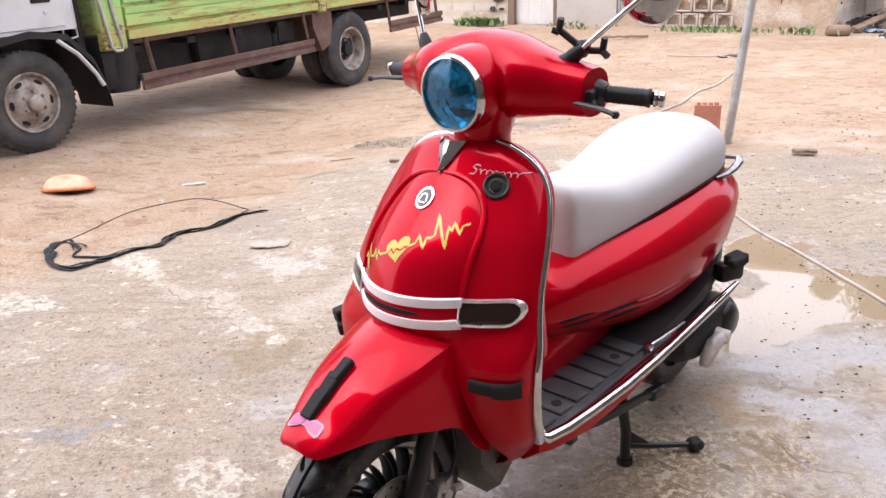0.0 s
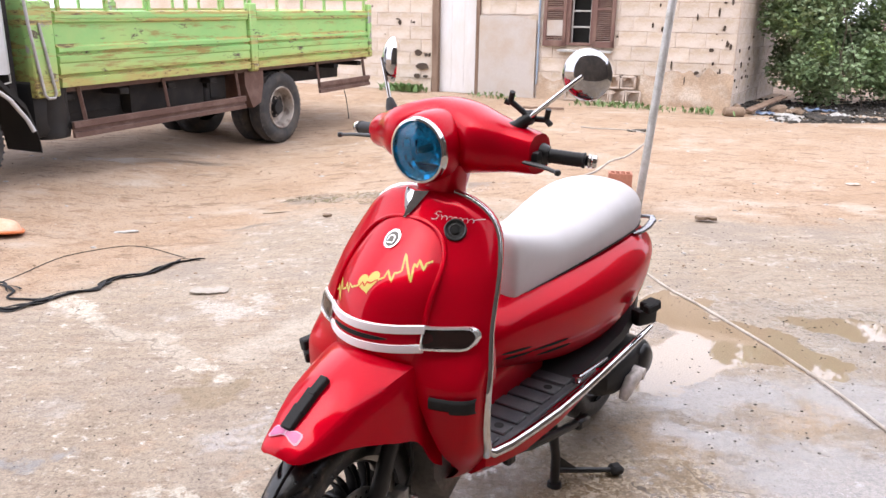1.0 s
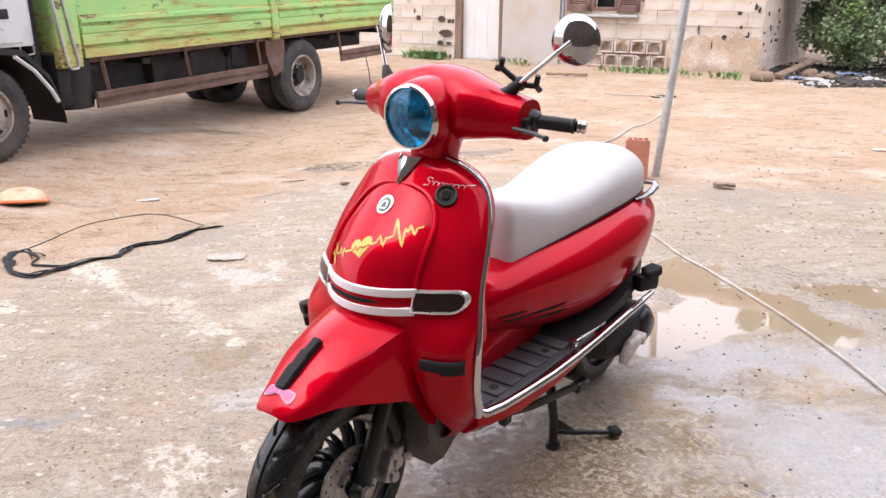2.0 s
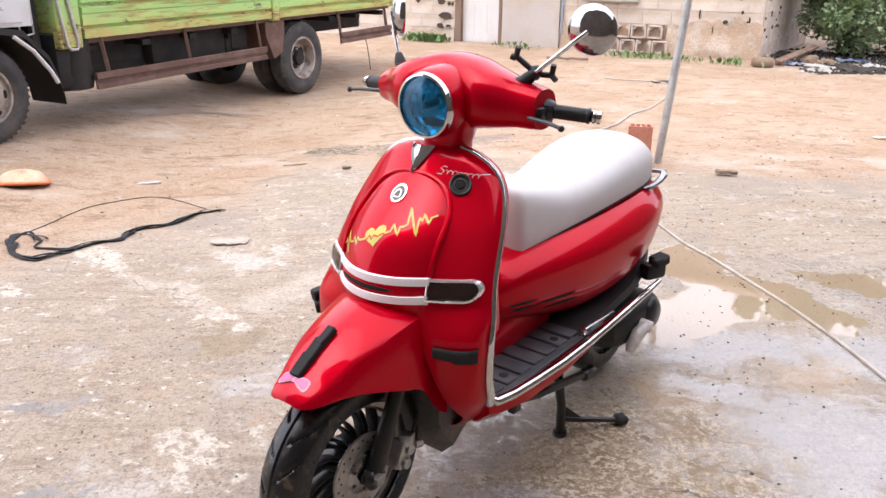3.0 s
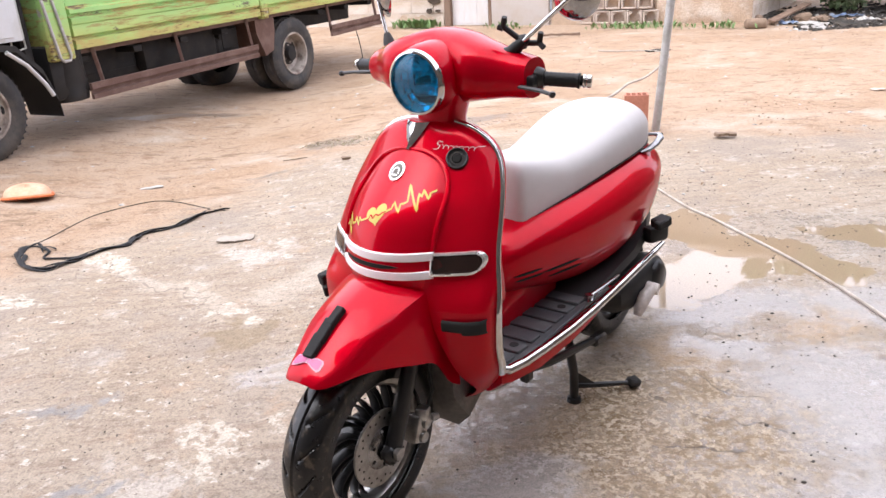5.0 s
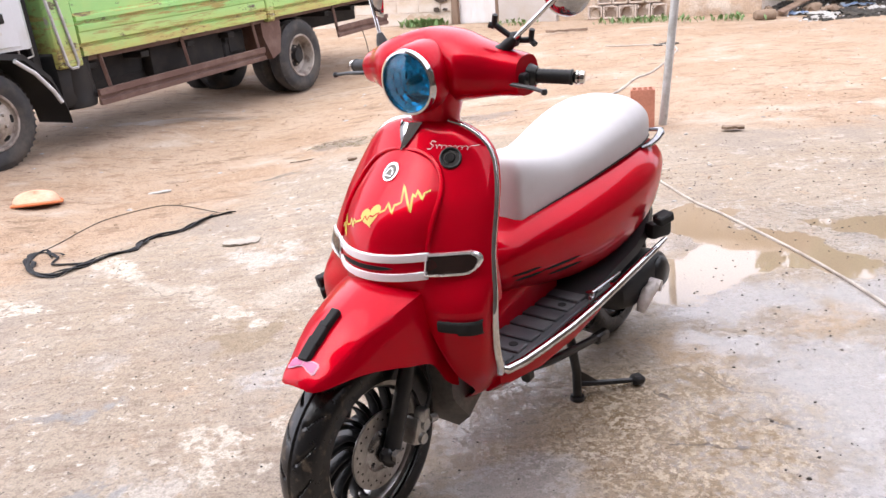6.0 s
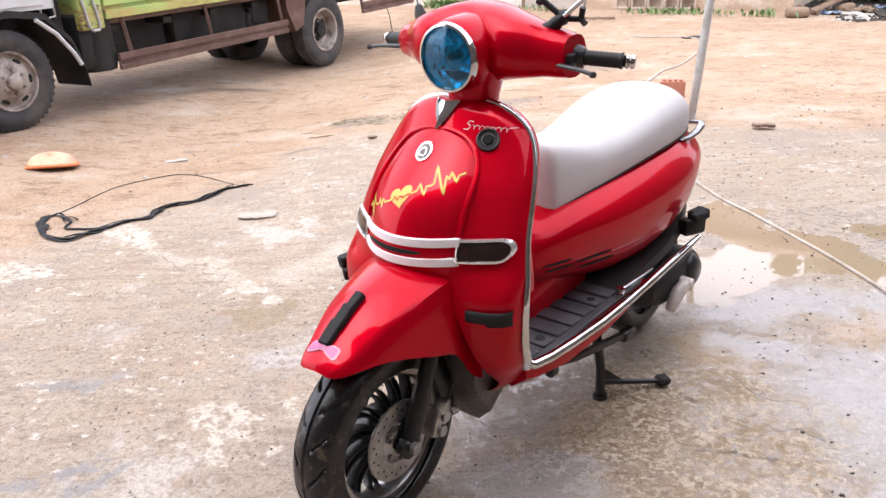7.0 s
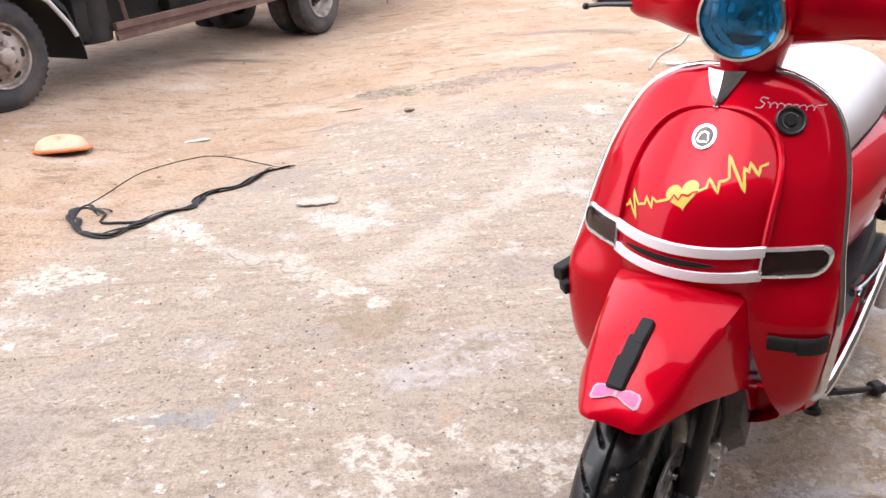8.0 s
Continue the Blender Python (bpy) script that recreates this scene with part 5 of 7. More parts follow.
def fender_point(l, d, lift):
    s = -0.004 + 0.9 * d
    x = l - 0.004
    return (x, s - 0.6 * lift, fender_z(x, s) + 0.8 * lift)


build_front_running_gear()
build_rear_running_gear()
build_stand()
build_front_details()


# ---- the parked lorry ----
TR = pose(-1.73, 9.22, -0.03, 0, 0, -116.0)       # local x: towards its front, y: outwards on the yard side
truck = thing("flatbed_truck", "parked lorry with white cab and worn green dropside bed", "truck", TR)


def bed_z(x):
    return 0.075 + 0.013 * (3.0 - x)


def truck_wheel(x, y, z, r, steer, name, side=1):
    m = pose(x, y, z, -90 * side, 0, 0)             # local z of the lathe points outwards
    bm = bm_new()
    lathe(bm, [(r * 0.56, -0.2), (r * 0.66, -0.215), (r * 0.86, -0.21), (r * 0.955, -0.195), (r, -0.165), (r * 0.985, -0.16), (r * 0.985, -0.14), (r, -0.135), (r, -0.085), (r * 0.985, -0.08), (r * 0.985, -0.065), (r, -0.06),
               (r, -0.04), (r * 0.97, -0.02), (r * 0.88, 0.0), (r * 0.87, 0.002), (r * 0.74, 0.004), (r * 0.72, 0.001), (r * 0.62, -0.008), (r * 0.57, -0.02)], 56, m)
    for k in range(44):
        t = 2 * math.pi * k / 44
        box(bm, m @ Vector((r * 0.975 * math.cos(t), r * 0.975 * math.sin(t), -0.034)), (0.022, 0.022, 0.022), 0, (0, -math.degrees(t), 0))
    w = part("wheel", bm, M_TRUCK_TYRE, truck, name, sharp=30)
    bm = bm_new()
    if steer:
        lathe(bm, [(r * 0.57, -0.03), (r * 0.595, -0.008), (r * 0.58, 0.0), (r * 0.54, -0.004), (r * 0.52, -0.03), (r * 0.49, -0.035), (r * 0.36, -0.005), (r * 0.30, 0.012), (r * 0.17, 0.014), (r * 0.155, 0.045), (r * 0.1, 0.06), (0, 0.062)], 48, m)
    else:
        lathe(bm, [(r * 0.57, -0.03), (r * 0.595, -0.008), (r * 0.58, 0.0), (r * 0.54, -0.006), (r * 0.50, -0.05), (r * 0.47, -0.12), (r * 0.42, -0.135), (r * 0.3, -0.135), (r * 0.29, -0.125), (r * 0.2, -0.12), (r * 0.18, -0.09), (r * 0.12, -0.085), (0, -0.085)], 48, m)
    rim = part("rim", bm, M_RIM, w, "dusty pressed steel rim")
    if not steer:
        bm = bm_new()
        lathe(bm, [(r * 0.31, -0.133), (r * 0.3, -0.11), (r * 0.21, -0.1), (r * 0.19, -0.05), (r * 0.12, -0.045), (0, -0.045)], 24, m)
        part("hub", bm, M_CHASSIS, rim, "grimy dark wheel hub")
    for k in range(6):
        t = 2 * math.pi * (k + 0.5) / 6
        bm = bm_new()
        rr = r * (0.235 if steer else 0.24)
        lathe(bm, [(0, 0.03), (0.011, 0.028), (0.016, 0.0), (0.018, -0.01)], 6, m @ Matrix.Translation((rr * math.cos(t), rr * math.sin(t), 0.012 if steer else -0.118)))
        part("wheel_nut", bm, M_RIM, rim)
    if steer:
        for k in range(6):
            t = 2 * math.pi * k / 6
            bm = bm_new()
            q = r * 0.425
            mm = m @ pose(q * math.cos(t), q * math.sin(t), -0.016, 0, 0, math.degrees(t)) @ Matrix.Diagonal((0.6, 1.25, 1, 1))
            lathe(bm, [(0.0, 0.006), (0.026, 0.006), (0.026, -0.006), (0.0, -0.008)], 14, mm)
            part("hand_hole", bm, M_DARK, rim)
    return w


def side_board(x0, x1, y, out, name):
    """A pressed steel side board with lengthwise ribs."""
    bm = bm_new()
    prof = ((0.0, 0.70), (0.028, 0.705), (0.03, 0.775), (0.004, 0.785), (0.003, 0.80), (0.026, 0.812), (0.028, 0.86), (0.022, 0.90), (0.03, 0.91), (0.032, 0.955), (0.012, 0.968), (0.01, 0.985), (0.03, 0.995), (0.03, 1.03),
            (0.008, 1.045), (0.006, 1.22), (0.024, 1.235), (0.026, 1.262), (0.03, 1.265), (0.03, 1.318), (0.0, 1.322))
    n = 12
    rings = []
    for i in range(n + 1):
        x = x0 + (x1 - x0) * i / n
        dent = 0.006 * noise.noise((x * 2.1, y, 3.0))
        rings.append([(x, y + out * (d * 1.5 - 0.006 + dent), z + bed_z(x) * (0.9 + 0.1 * (z - 0.7))) for d, z in prof] + [(x, y - out * 0.03, 1.322 + bed_z(x)), (x, y - out * 0.03, 0.70 + bed_z(x))])
    loft(bm, rings)
    return part(name, bm, M_GREEN_RUST, truck, "rust-streaked green ribbed side board", sharp=25)


def bar(bm, a, b_, w, h):
    a, b_ = Vector(a), Vector(b_)
    d = b_ - a
    m = Matrix.Translation((a + b_) / 2) @ d.to_track_quat("Z", "Y").to_matrix().to_4x4()
    r = bmesh.ops.create_cube(bm, size=1.0, matrix=m @ Matrix.Diagonal((w, h, d.length, 1)))
    bmesh.ops.bevel(bm, geom=list({e for v in r["verts"] for e in v.link_edges}), offset=min(w, h) * 0.12, segments=1, affect="EDGES")


def rusty_green(name="chipped_green_paint", chip=0.595):
    m, n, l, b = material(name)
    tc = n.new("ShaderNodeTexCoord")

    def nz(scale, stretch, detail=7.0, rough=0.65):
        mp, t = n.new("ShaderNodeMapping"), n.new("ShaderNodeTexNoise")
        mp.inputs["Scale"].default_value = stretch
        t.inputs["Scale"].default_value, t.inputs["Detail"].default_value, t.inputs["Roughness"].default_value = scale, detail, rough
        l.new(tc.outputs["Object"], mp.inputs["Vector"])
        l.new(mp.outputs[0], t.inputs["Vector"])
        return t.outputs["Fac"]

    def ramp(v, lo, hi):
        r = n.new("ShaderNodeMapRange")
        r.inputs["From Min"].default_value, r.inputs["From Max"].default_value = lo, hi
        l.new(v, r.inputs["Value"])
        return r.outputs[0]

    def blend(f, a, c):
        q = n.new("ShaderNodeMix")
        q.data_type = "RGBA"
        l.new(f, q.inputs["Factor"])
        for s, v in (("A", a), ("B", c)):
            if isinstance(v, tuple):
                q.inputs[s].default_value = (*v, 1)
            else:
                l.new(v, q.inputs[s])
        return q.outputs["Result"]
    sep = n.new("ShaderNodeSeparateXYZ")
    l.new(tc.outputs["Object"], sep.inputs[0])
    low = ramp(sep.outputs[2], 1.05, 0.72)
    col = blend(ramp(nz(1.5, (1, 1, 1)), 0.4, 0.65), (0.27, 0.53, 0.18), (0.38, 0.56, 0.19))
    wear = n.new("ShaderNodeMath")
    wear.operation = "MULTIPLY"
    l.new(low, wear.inputs[0])
    l.new(ramp(nz(2.2, (0.6, 1, 2.5)), 0.3, 0.52), wear.inputs[1])
    col = blend(wear.outputs[0], col, (0.47, 0.44, 0.12))
    rusty = n.new("ShaderNodeMath")
    rusty.operation = "MULTIPLY_ADD"
    l.new(low, rusty.inputs[0])
    rusty.inputs[1].default_value = 0.055
    l.new(nz(3.5, (0.35, 1, 3.5), 9, 0.74), rusty.inputs[2])
    col = blend(ramp(rusty.outputs[0], 0.545, 0.62), col, (0.3, 0.24, 0.075))
    col = blend(ramp(nz(7, (0.6, 1, 1.3), 9, 0.78), chip, chip + 0.045), col, (0.1, 0.0728, 0.0501))
    level = n.new("ShaderNodeMath")
    level.operation = "MULTIPLY_ADD"
    l.new(sep.outputs[0], level.inputs[0])
    level.inputs[1].default_value = 0.013
    l.new(sep.outputs[2], level.inputs[2])
    ribs = None
    for z0, half in ((0.84, 0.035), (0.9, 0.022), (1.09, 0.02), (1.15, 0.016), (1.345, 0.02), (1.42, 0.02)):
        d = n.new("ShaderNodeMath")
        d.operation = "COMPARE"
        l.new(level.outputs[0], d.inputs[0])
        d.inputs[1].default_value, d.inputs[2].default_value = z0, half
        if ribs is None:
            ribs = d.outputs[0]
        else:
            q = n.new("ShaderNodeMath")
            q.operation = "MAXIMUM"
            l.new(ribs, q.inputs[0])
            l.new(d.outputs[0], q.inputs[1])
            ribs = q.outputs[0]
    for scale, lo, tint in ((4.0, 0.46, (0.44, 0.38, 0.13)), (8.0, 0.56, (0.13, 0.085, 0.05))):
        edge = n.new("ShaderNodeMath")
        edge.operation = "MULTIPLY"
        l.new(ribs, edge.inputs[0])
        l.new(ramp(nz(scale, (0.45, 1, 2.2), 9, 0.75), lo, lo + 0.07), edge.inputs[1])
        col = blend(edge.outputs[0], col, tint)
    if chip < 0.59:
        col = blend(ramp(nz(5, (1, 1, 1), 8, 0.7), 0.56, 0.6), col, (0.309, 0.3, 0.273))
    l.new(col, b.inputs["Base Color"])
    b.inputs["Roughness"].default_value = 0.55
    bp = n.new("ShaderNodeBump")
    bp.inputs["Strength"].default_value, bp.inputs["Distance"].default_value = 0.3, 0.004
    l.new(nz(30, (1, 1, 1)), bp.inputs["Height"])
    l.new(bp.outputs[0], b.inputs["Normal"])
    return m


M_GREEN_RUST = rusty_green()
M_GREEN_POST = rusty_green("battered_green_paint", 0.56)


def build_truck():
    # wheels
    truck_wheel(3.87, 0.03, 0.41, 0.385, True, "dusty black front lorry tyre")
    truck_wheel(3.87, -1.65, 0.41, 0.385, True, "dusty black front lorry tyre", -1)
    for y, s in ((0.03, 1), (-0.24, 1), (-1.62, -1), (-1.35, -1)):
        truck_wheel(-0.27, y, 0.302, 0.425, False, "dusty black rear lorry tyre", s)
    # chassis
    for y in (-0.5, -1.15):
        bm = bm_new()
        bar(bm, (4.9, y, 0.62), (-1.95, y, 0.62), 0.09, 0.2)
        part("chassis_beam", bm, M_CHASSIS, truck)
    bm = bm_new()
    rod(bm, (-0.18, -1.5, 0.37), (-0.18, -0.1, 0.37), 0.07, 12)
    lathe(bm, [(0, -0.16), (0.1, -0.14), (0.17, 0), (0.1, 0.14), (0, 0.16)], 16, Matrix.Translation((-0.18, -0.8, 0.38)))
    part("rear_axle", bm, M_CHASSIS, truck)
    bm = bm_new()
    rod(bm, (3.8, -1.5, 0.37), (3.8, -0.1, 0.37), 0.05, 12)
    part("front_axle", bm, M_CHASSIS, truck)
    bm = bm_new()
    box(bm, (1.55, -0.35, 0.6), (1.0, 0.4, 0.36), 0.06, None, 2)
    rings = [ringpts((x, -0.75, 0.45), w, w, 16, 2.2, "yz") for x, w in ((3.0, 0.14), (2.3, 0.17), (2.2, 0.09), (0.3, 0.08))]
    loft(bm, rings)
    box(bm, (0.95, -0.4, 0.52), (0.25, 0.5, 0.2), 0.03)
    part("fuel_tank", bm, M_CHASSIS, truck, "dirty black tank under the bed")
    bm = bm_new()
    lathe(bm, [(0.1, -0.1), (0.2, -0.11), (0.36, -0.09), (0.39, -0.04), (0.39, 0.04), (0.36, 0.09), (0.2, 0.11), (0.1, 0.1), (0.1, -0.1)], 32, pose(2.3, -0.95, 0.5, 4, 0, 0))
    part("spare_wheel", bm, M_TRUCK_TYRE, truck, "dusty spare tyre slung under the bed")
    for x0, x1, y in ((2.72, 2.0, -0.42), (1.02, 0.72, -0.3)):
        bm = bm_new()
        box(bm, ((x0 + x1) / 2, y, 0.56), (x0 - x1, 0.3, 0.34), 0.03, None, 2)
        box(bm, ((x0 + x1) / 2, y + 0.155, 0.6), ((x0 - x1) * 0.8, 0.012, 0.2), 0.004)
        part("battery_box", bm, M_CHASSIS, truck, "grimy black box under the bed")
    bm = bm_new()
    tube(bm, [(3.0, -0.3, 0.42), (2.2, -0.28, 0.37), (1.2, -0.3, 0.38), (0.6, -0.45, 0.45)], 0.04, 10)
    part("exhaust_pipe", bm, M_CHASSIS, truck, "sooty exhaust pipe")
    # bed floor and cross members
    bm = bm_new()
    rings = []
    for x in (3.0, 0.5, -2.0):
        z = 0.7 + bed_z(x)
        rings.append([(x, 0.0, z - 0.05), (x, 0.0, z + 0.03), (x, -2.0, z + 0.03), (x, -2.0, z - 0.05)])
    loft(bm, rings)
    part("bed_floor", bm, M_RUST, truck, smooth=False)
    for k in range(9):
        bm = bm_new()
        x = 2.8 - 0.58 * k
        bar(bm, (x, -0.02, 0.6 + bed_z(x)), (x, -1.98, 0.6 + bed_z(x)), 0.1, 0.06)
        part("cross_member", bm, M_CHASSIS, truck)
    # side boards, posts and rack
    for y, o in ((0.03, 1), (-2.03, -1)):
        side_board(2.92, 0.56, y, o, "side_board")
        side_board(0.42, -1.93, y, o, "side_board")
        for x, w, z0 in ((3.07, 0.24, 0.63), (0.49, 0.12, 0.66), (-1.98, 0.09, 0.68)):
            bm = bm_new()
            z = bed_z(x)
            box(bm, (x, y + o * 0.012, (z0 + 1.40) / 2 + z), (w, 0.075, 1.40 - z0), 0.012)
            box(bm, (x, y + o * 0.05, z0 + z + 0.06), (w * 0.7, 0.02, 0.1), 0.006)
            part("bed_post", bm, M_GREEN_POST, truck, "chipped green bed post")
        for k in range(11):
            x = 2.85 - 0.475 * k
            bm = bm_new()
            bar(bm, (x, y - o * 0.01, 1.31 + bed_z(x)), (x, y - o * 0.01, 1.85 + bed_z(x)), 0.035, 0.03)
            part("rack_upright", bm, M_GREEN_RUST, truck)
        for z in (1.46, 1.85):
            bm = bm_new()
            bar(bm, (3.05, y - o * 0.01, z + bed_z(3.05)), (-1.98, y - o * 0.01, z + bed_z(-1.98)), 0.03, 0.035)
            part("rack_rail", bm, M_GREEN_RUST, truck)
    bm = bm_new()
    box(bm, (3.12, -1.0, 1.15), (0.05, 2.0, 0.95), 0.01)
    part("head_board", bm, M_GREEN_RUST, truck)
    bm = bm_new()
    box(bm, (-2.0, -1.0, 1.15), (0.04, 1.95, 0.62), 0.01)
    part("tail_board", bm, M_GREEN_RUST, truck)
    # rusty side guards on struts
    for x0, x1, zz in ((2.87, 0.68, 0.285), (-0.74, -1.96, 0.31)):
        bm = bm_new()
        for dz, h, d in ((0.0, 0.045, 0.034), (0.042, 0.05, 0.012), (0.088, 0.058, 0.034)):
            bar(bm, (x0, 0.05 + d * 0.5, zz + dz + bed_z(x0) * 1.0), (x1, 0.05 + d * 0.5, zz + dz + bed_z(x1) * 1.0), d, h)
        part("side_guard", bm, M_RUST, truck, "rusty brown steel side guard rail")
    for x in (2.7, 1.75, 0.72, -0.80, -1.9):
        bm = bm_new()
        bar(bm, (x, 0.03, 0.34 + bed_z(x)), (x + 0.03, 0.0, 0.72 + bed_z(x)), 0.055, 0.03)
        part("guard_strut", bm, M_RUST, truck, "rusty brown strut")
    # mud flap and bracket by the rear wheel
    bm = bm_new()
    rings = []
    for x, z0, z1 in ((0.62, 0.62, 0.76), (0.50, 0.35, 0.76), (0.36, 0.40, 0.77), (0.30, 0.62, 0.77)):
        rings.append([(x, 0.02, z0), (x, 0.02, z1), (x, -0.5, z1), (x, -0.5, z0)])
    loft(bm, rings)
    part("mud_guard", bm, M_RUST, truck, "rusty brown mud guard")
    # cab, lower edge at the sill
    bm = bm_new()
    rings = []
    for x, z0, z1, inset in ((3.36, 0.92, 2.55, 0.03), (3.40, 0.91, 2.62, 0.0), (4.4, 0.91, 2.64, 0.0), (4.95, 0.75, 2.4, 0.0), (5.2, 0.62, 1.75, 0.03), (5.25, 0.6, 1.2, 0.06)):
        rings.append([(x, 0.05 - inset, z0), (x, 0.05 - inset, min(1.6, z1)), (x, -0.04 - inset, z1), (x, -1.86 + inset, z1), (x, -1.95 + inset, min(1.6, z1)), (x, -1.95 + inset, z0)])
    loft(bm, rings)
    cab = part("cab", bm, M_CAB, truck, "white painted lorry cab", sharp=20)
    bm = bm_new()
    box(bm, (3.98, 0.057, 1.3), (1.0, 0.012, 0.72), 0.005)
    door = part("cab_door", bm, M_CAB, cab)
    bm = bm_new()
    box(bm, (3.66, 0.066, 1.16), (0.16, 0.016, 0.075), 0.008, None, 2)
    part("door_handle", bm, M_BLACK, door, "black recessed door handle")
    bm = bm_new()
    lathe(bm, [(0, 0.008), (0.012, 0.006), (0.013, 0)], 12, pose(3.64, 0.064, 1.05, -90, 0, 0))
    part("door_lock", bm, M_STEEL, door)
    bm = bm_new()
    box(bm, (4.0, 0.047, 1.98), (0.85, 0.012, 0.55), 0.01)
    part("side_window", bm, M_DARK, cab)
    bm = bm_new()
    tube(bm, [(3.40, 0.06, 0.91), (3.40, 0.06, 0.85), (3.46, 0.06, 0.84), (3.52, 0.06, 0.85), (3.52, 0.06, 0.91)], 0.008, 8)
    part("door_step", bm, M_STEEL, cab)
    # wheel arch flap with pale edge, filter box and bracket behind the cab
    bm = bm_new()
    rings = [[(x, 0.07, z), (x, 0.07, z + 0.05), (x, -0.35, z + 0.05), (x, -0.35, z)] for x, z in ((4.35, 0.62), (4.2, 0.83), (3.8, 0.88), (3.5, 0.83), (3.3, 0.62), (3.22, 0.4), (3.2, 0.26))]
    loft(bm, rings)
    part("wheel_arch", bm, M_BLACK, truck, "black rubber wheel arch flap")
    bm = bm_new()
    tube(bm, [(3.60, 0.085, 0.84), (3.45, 0.09, 0.72), (3.32, 0.09, 0.55), (3.27, 0.09, 0.45)], 0.018, 8)
    part("arch_trim", bm, M_CAB, truck, "pale arch edging strip")
    bm = bm_new()
    box(bm, (3.02, -0.12, 0.6), (0.36, 0.3, 0.46), 0.05, None, 2)
    box(bm, (3.02, -0.12, 0.88), (0.24, 0.22, 0.14), 0.04, None, 2)
    lathe(bm, [(0.19, -0.25), (0.2, -0.2), (0.19, -0.16), (0.2, -0.1), (0.19, 0.1), (0.2, 0.16), (0.17, 0.22)], 24, Matrix.Translation((2.98, -0.14, 0.6)))
    part("filter_box", bm, M_BLACK, truck, "black filter canister behind the cab")
    bm = bm_new()
    box(bm, (3.3, -0.9, 1.1), (0.1, 1.7, 0.8), 0.02)
    part("cab_back", bm, M_CHASSIS, truck)
    bm = bm_new()
    tube(bm, [(3.24, 0.08, 1.9), (3.20, 0.09, 1.3), (3.13, 0.1, 0.73), (3.10, 0.1, 0.7), (3.04, 0.1, 0.7), (3.02, 0.1, 0.74), (3.1, 0.085, 1.3)], 0.013, 8)
    part("bracket", bm, M_GALV, truck, "bent steel tube bracket")
    # loose strap hanging from the rear guard
    bm = bm_new()
    tube(bm, [(-1.30, 0.06, 0.45), (-1.33, 0.08, 0.3), (-1.38, 0.07, 0.15), (-1.42, 0.06, 0.0)], 0.006, 6)
    part("strap", bm, M_CHASSIS, truck, "thin dark strap hanging to the ground")



def stretch_truck(k=1.085, x0=2.95):
    """Draws the bed out to its full length; wheels keep their shape."""
    for ob in truck.children_recursive:
        top = ob
        while top.parent != truck:
            top = top.parent
        if top.name.startswith("wheel") and not top.name.startswith("wheel_arch"):
            continue
        for v in ob.data.vertices:
            if v.co.x < x0:
                v.co.x = x0 - (x0 - v.co.x) * k


build_truck()
stretch_truck()


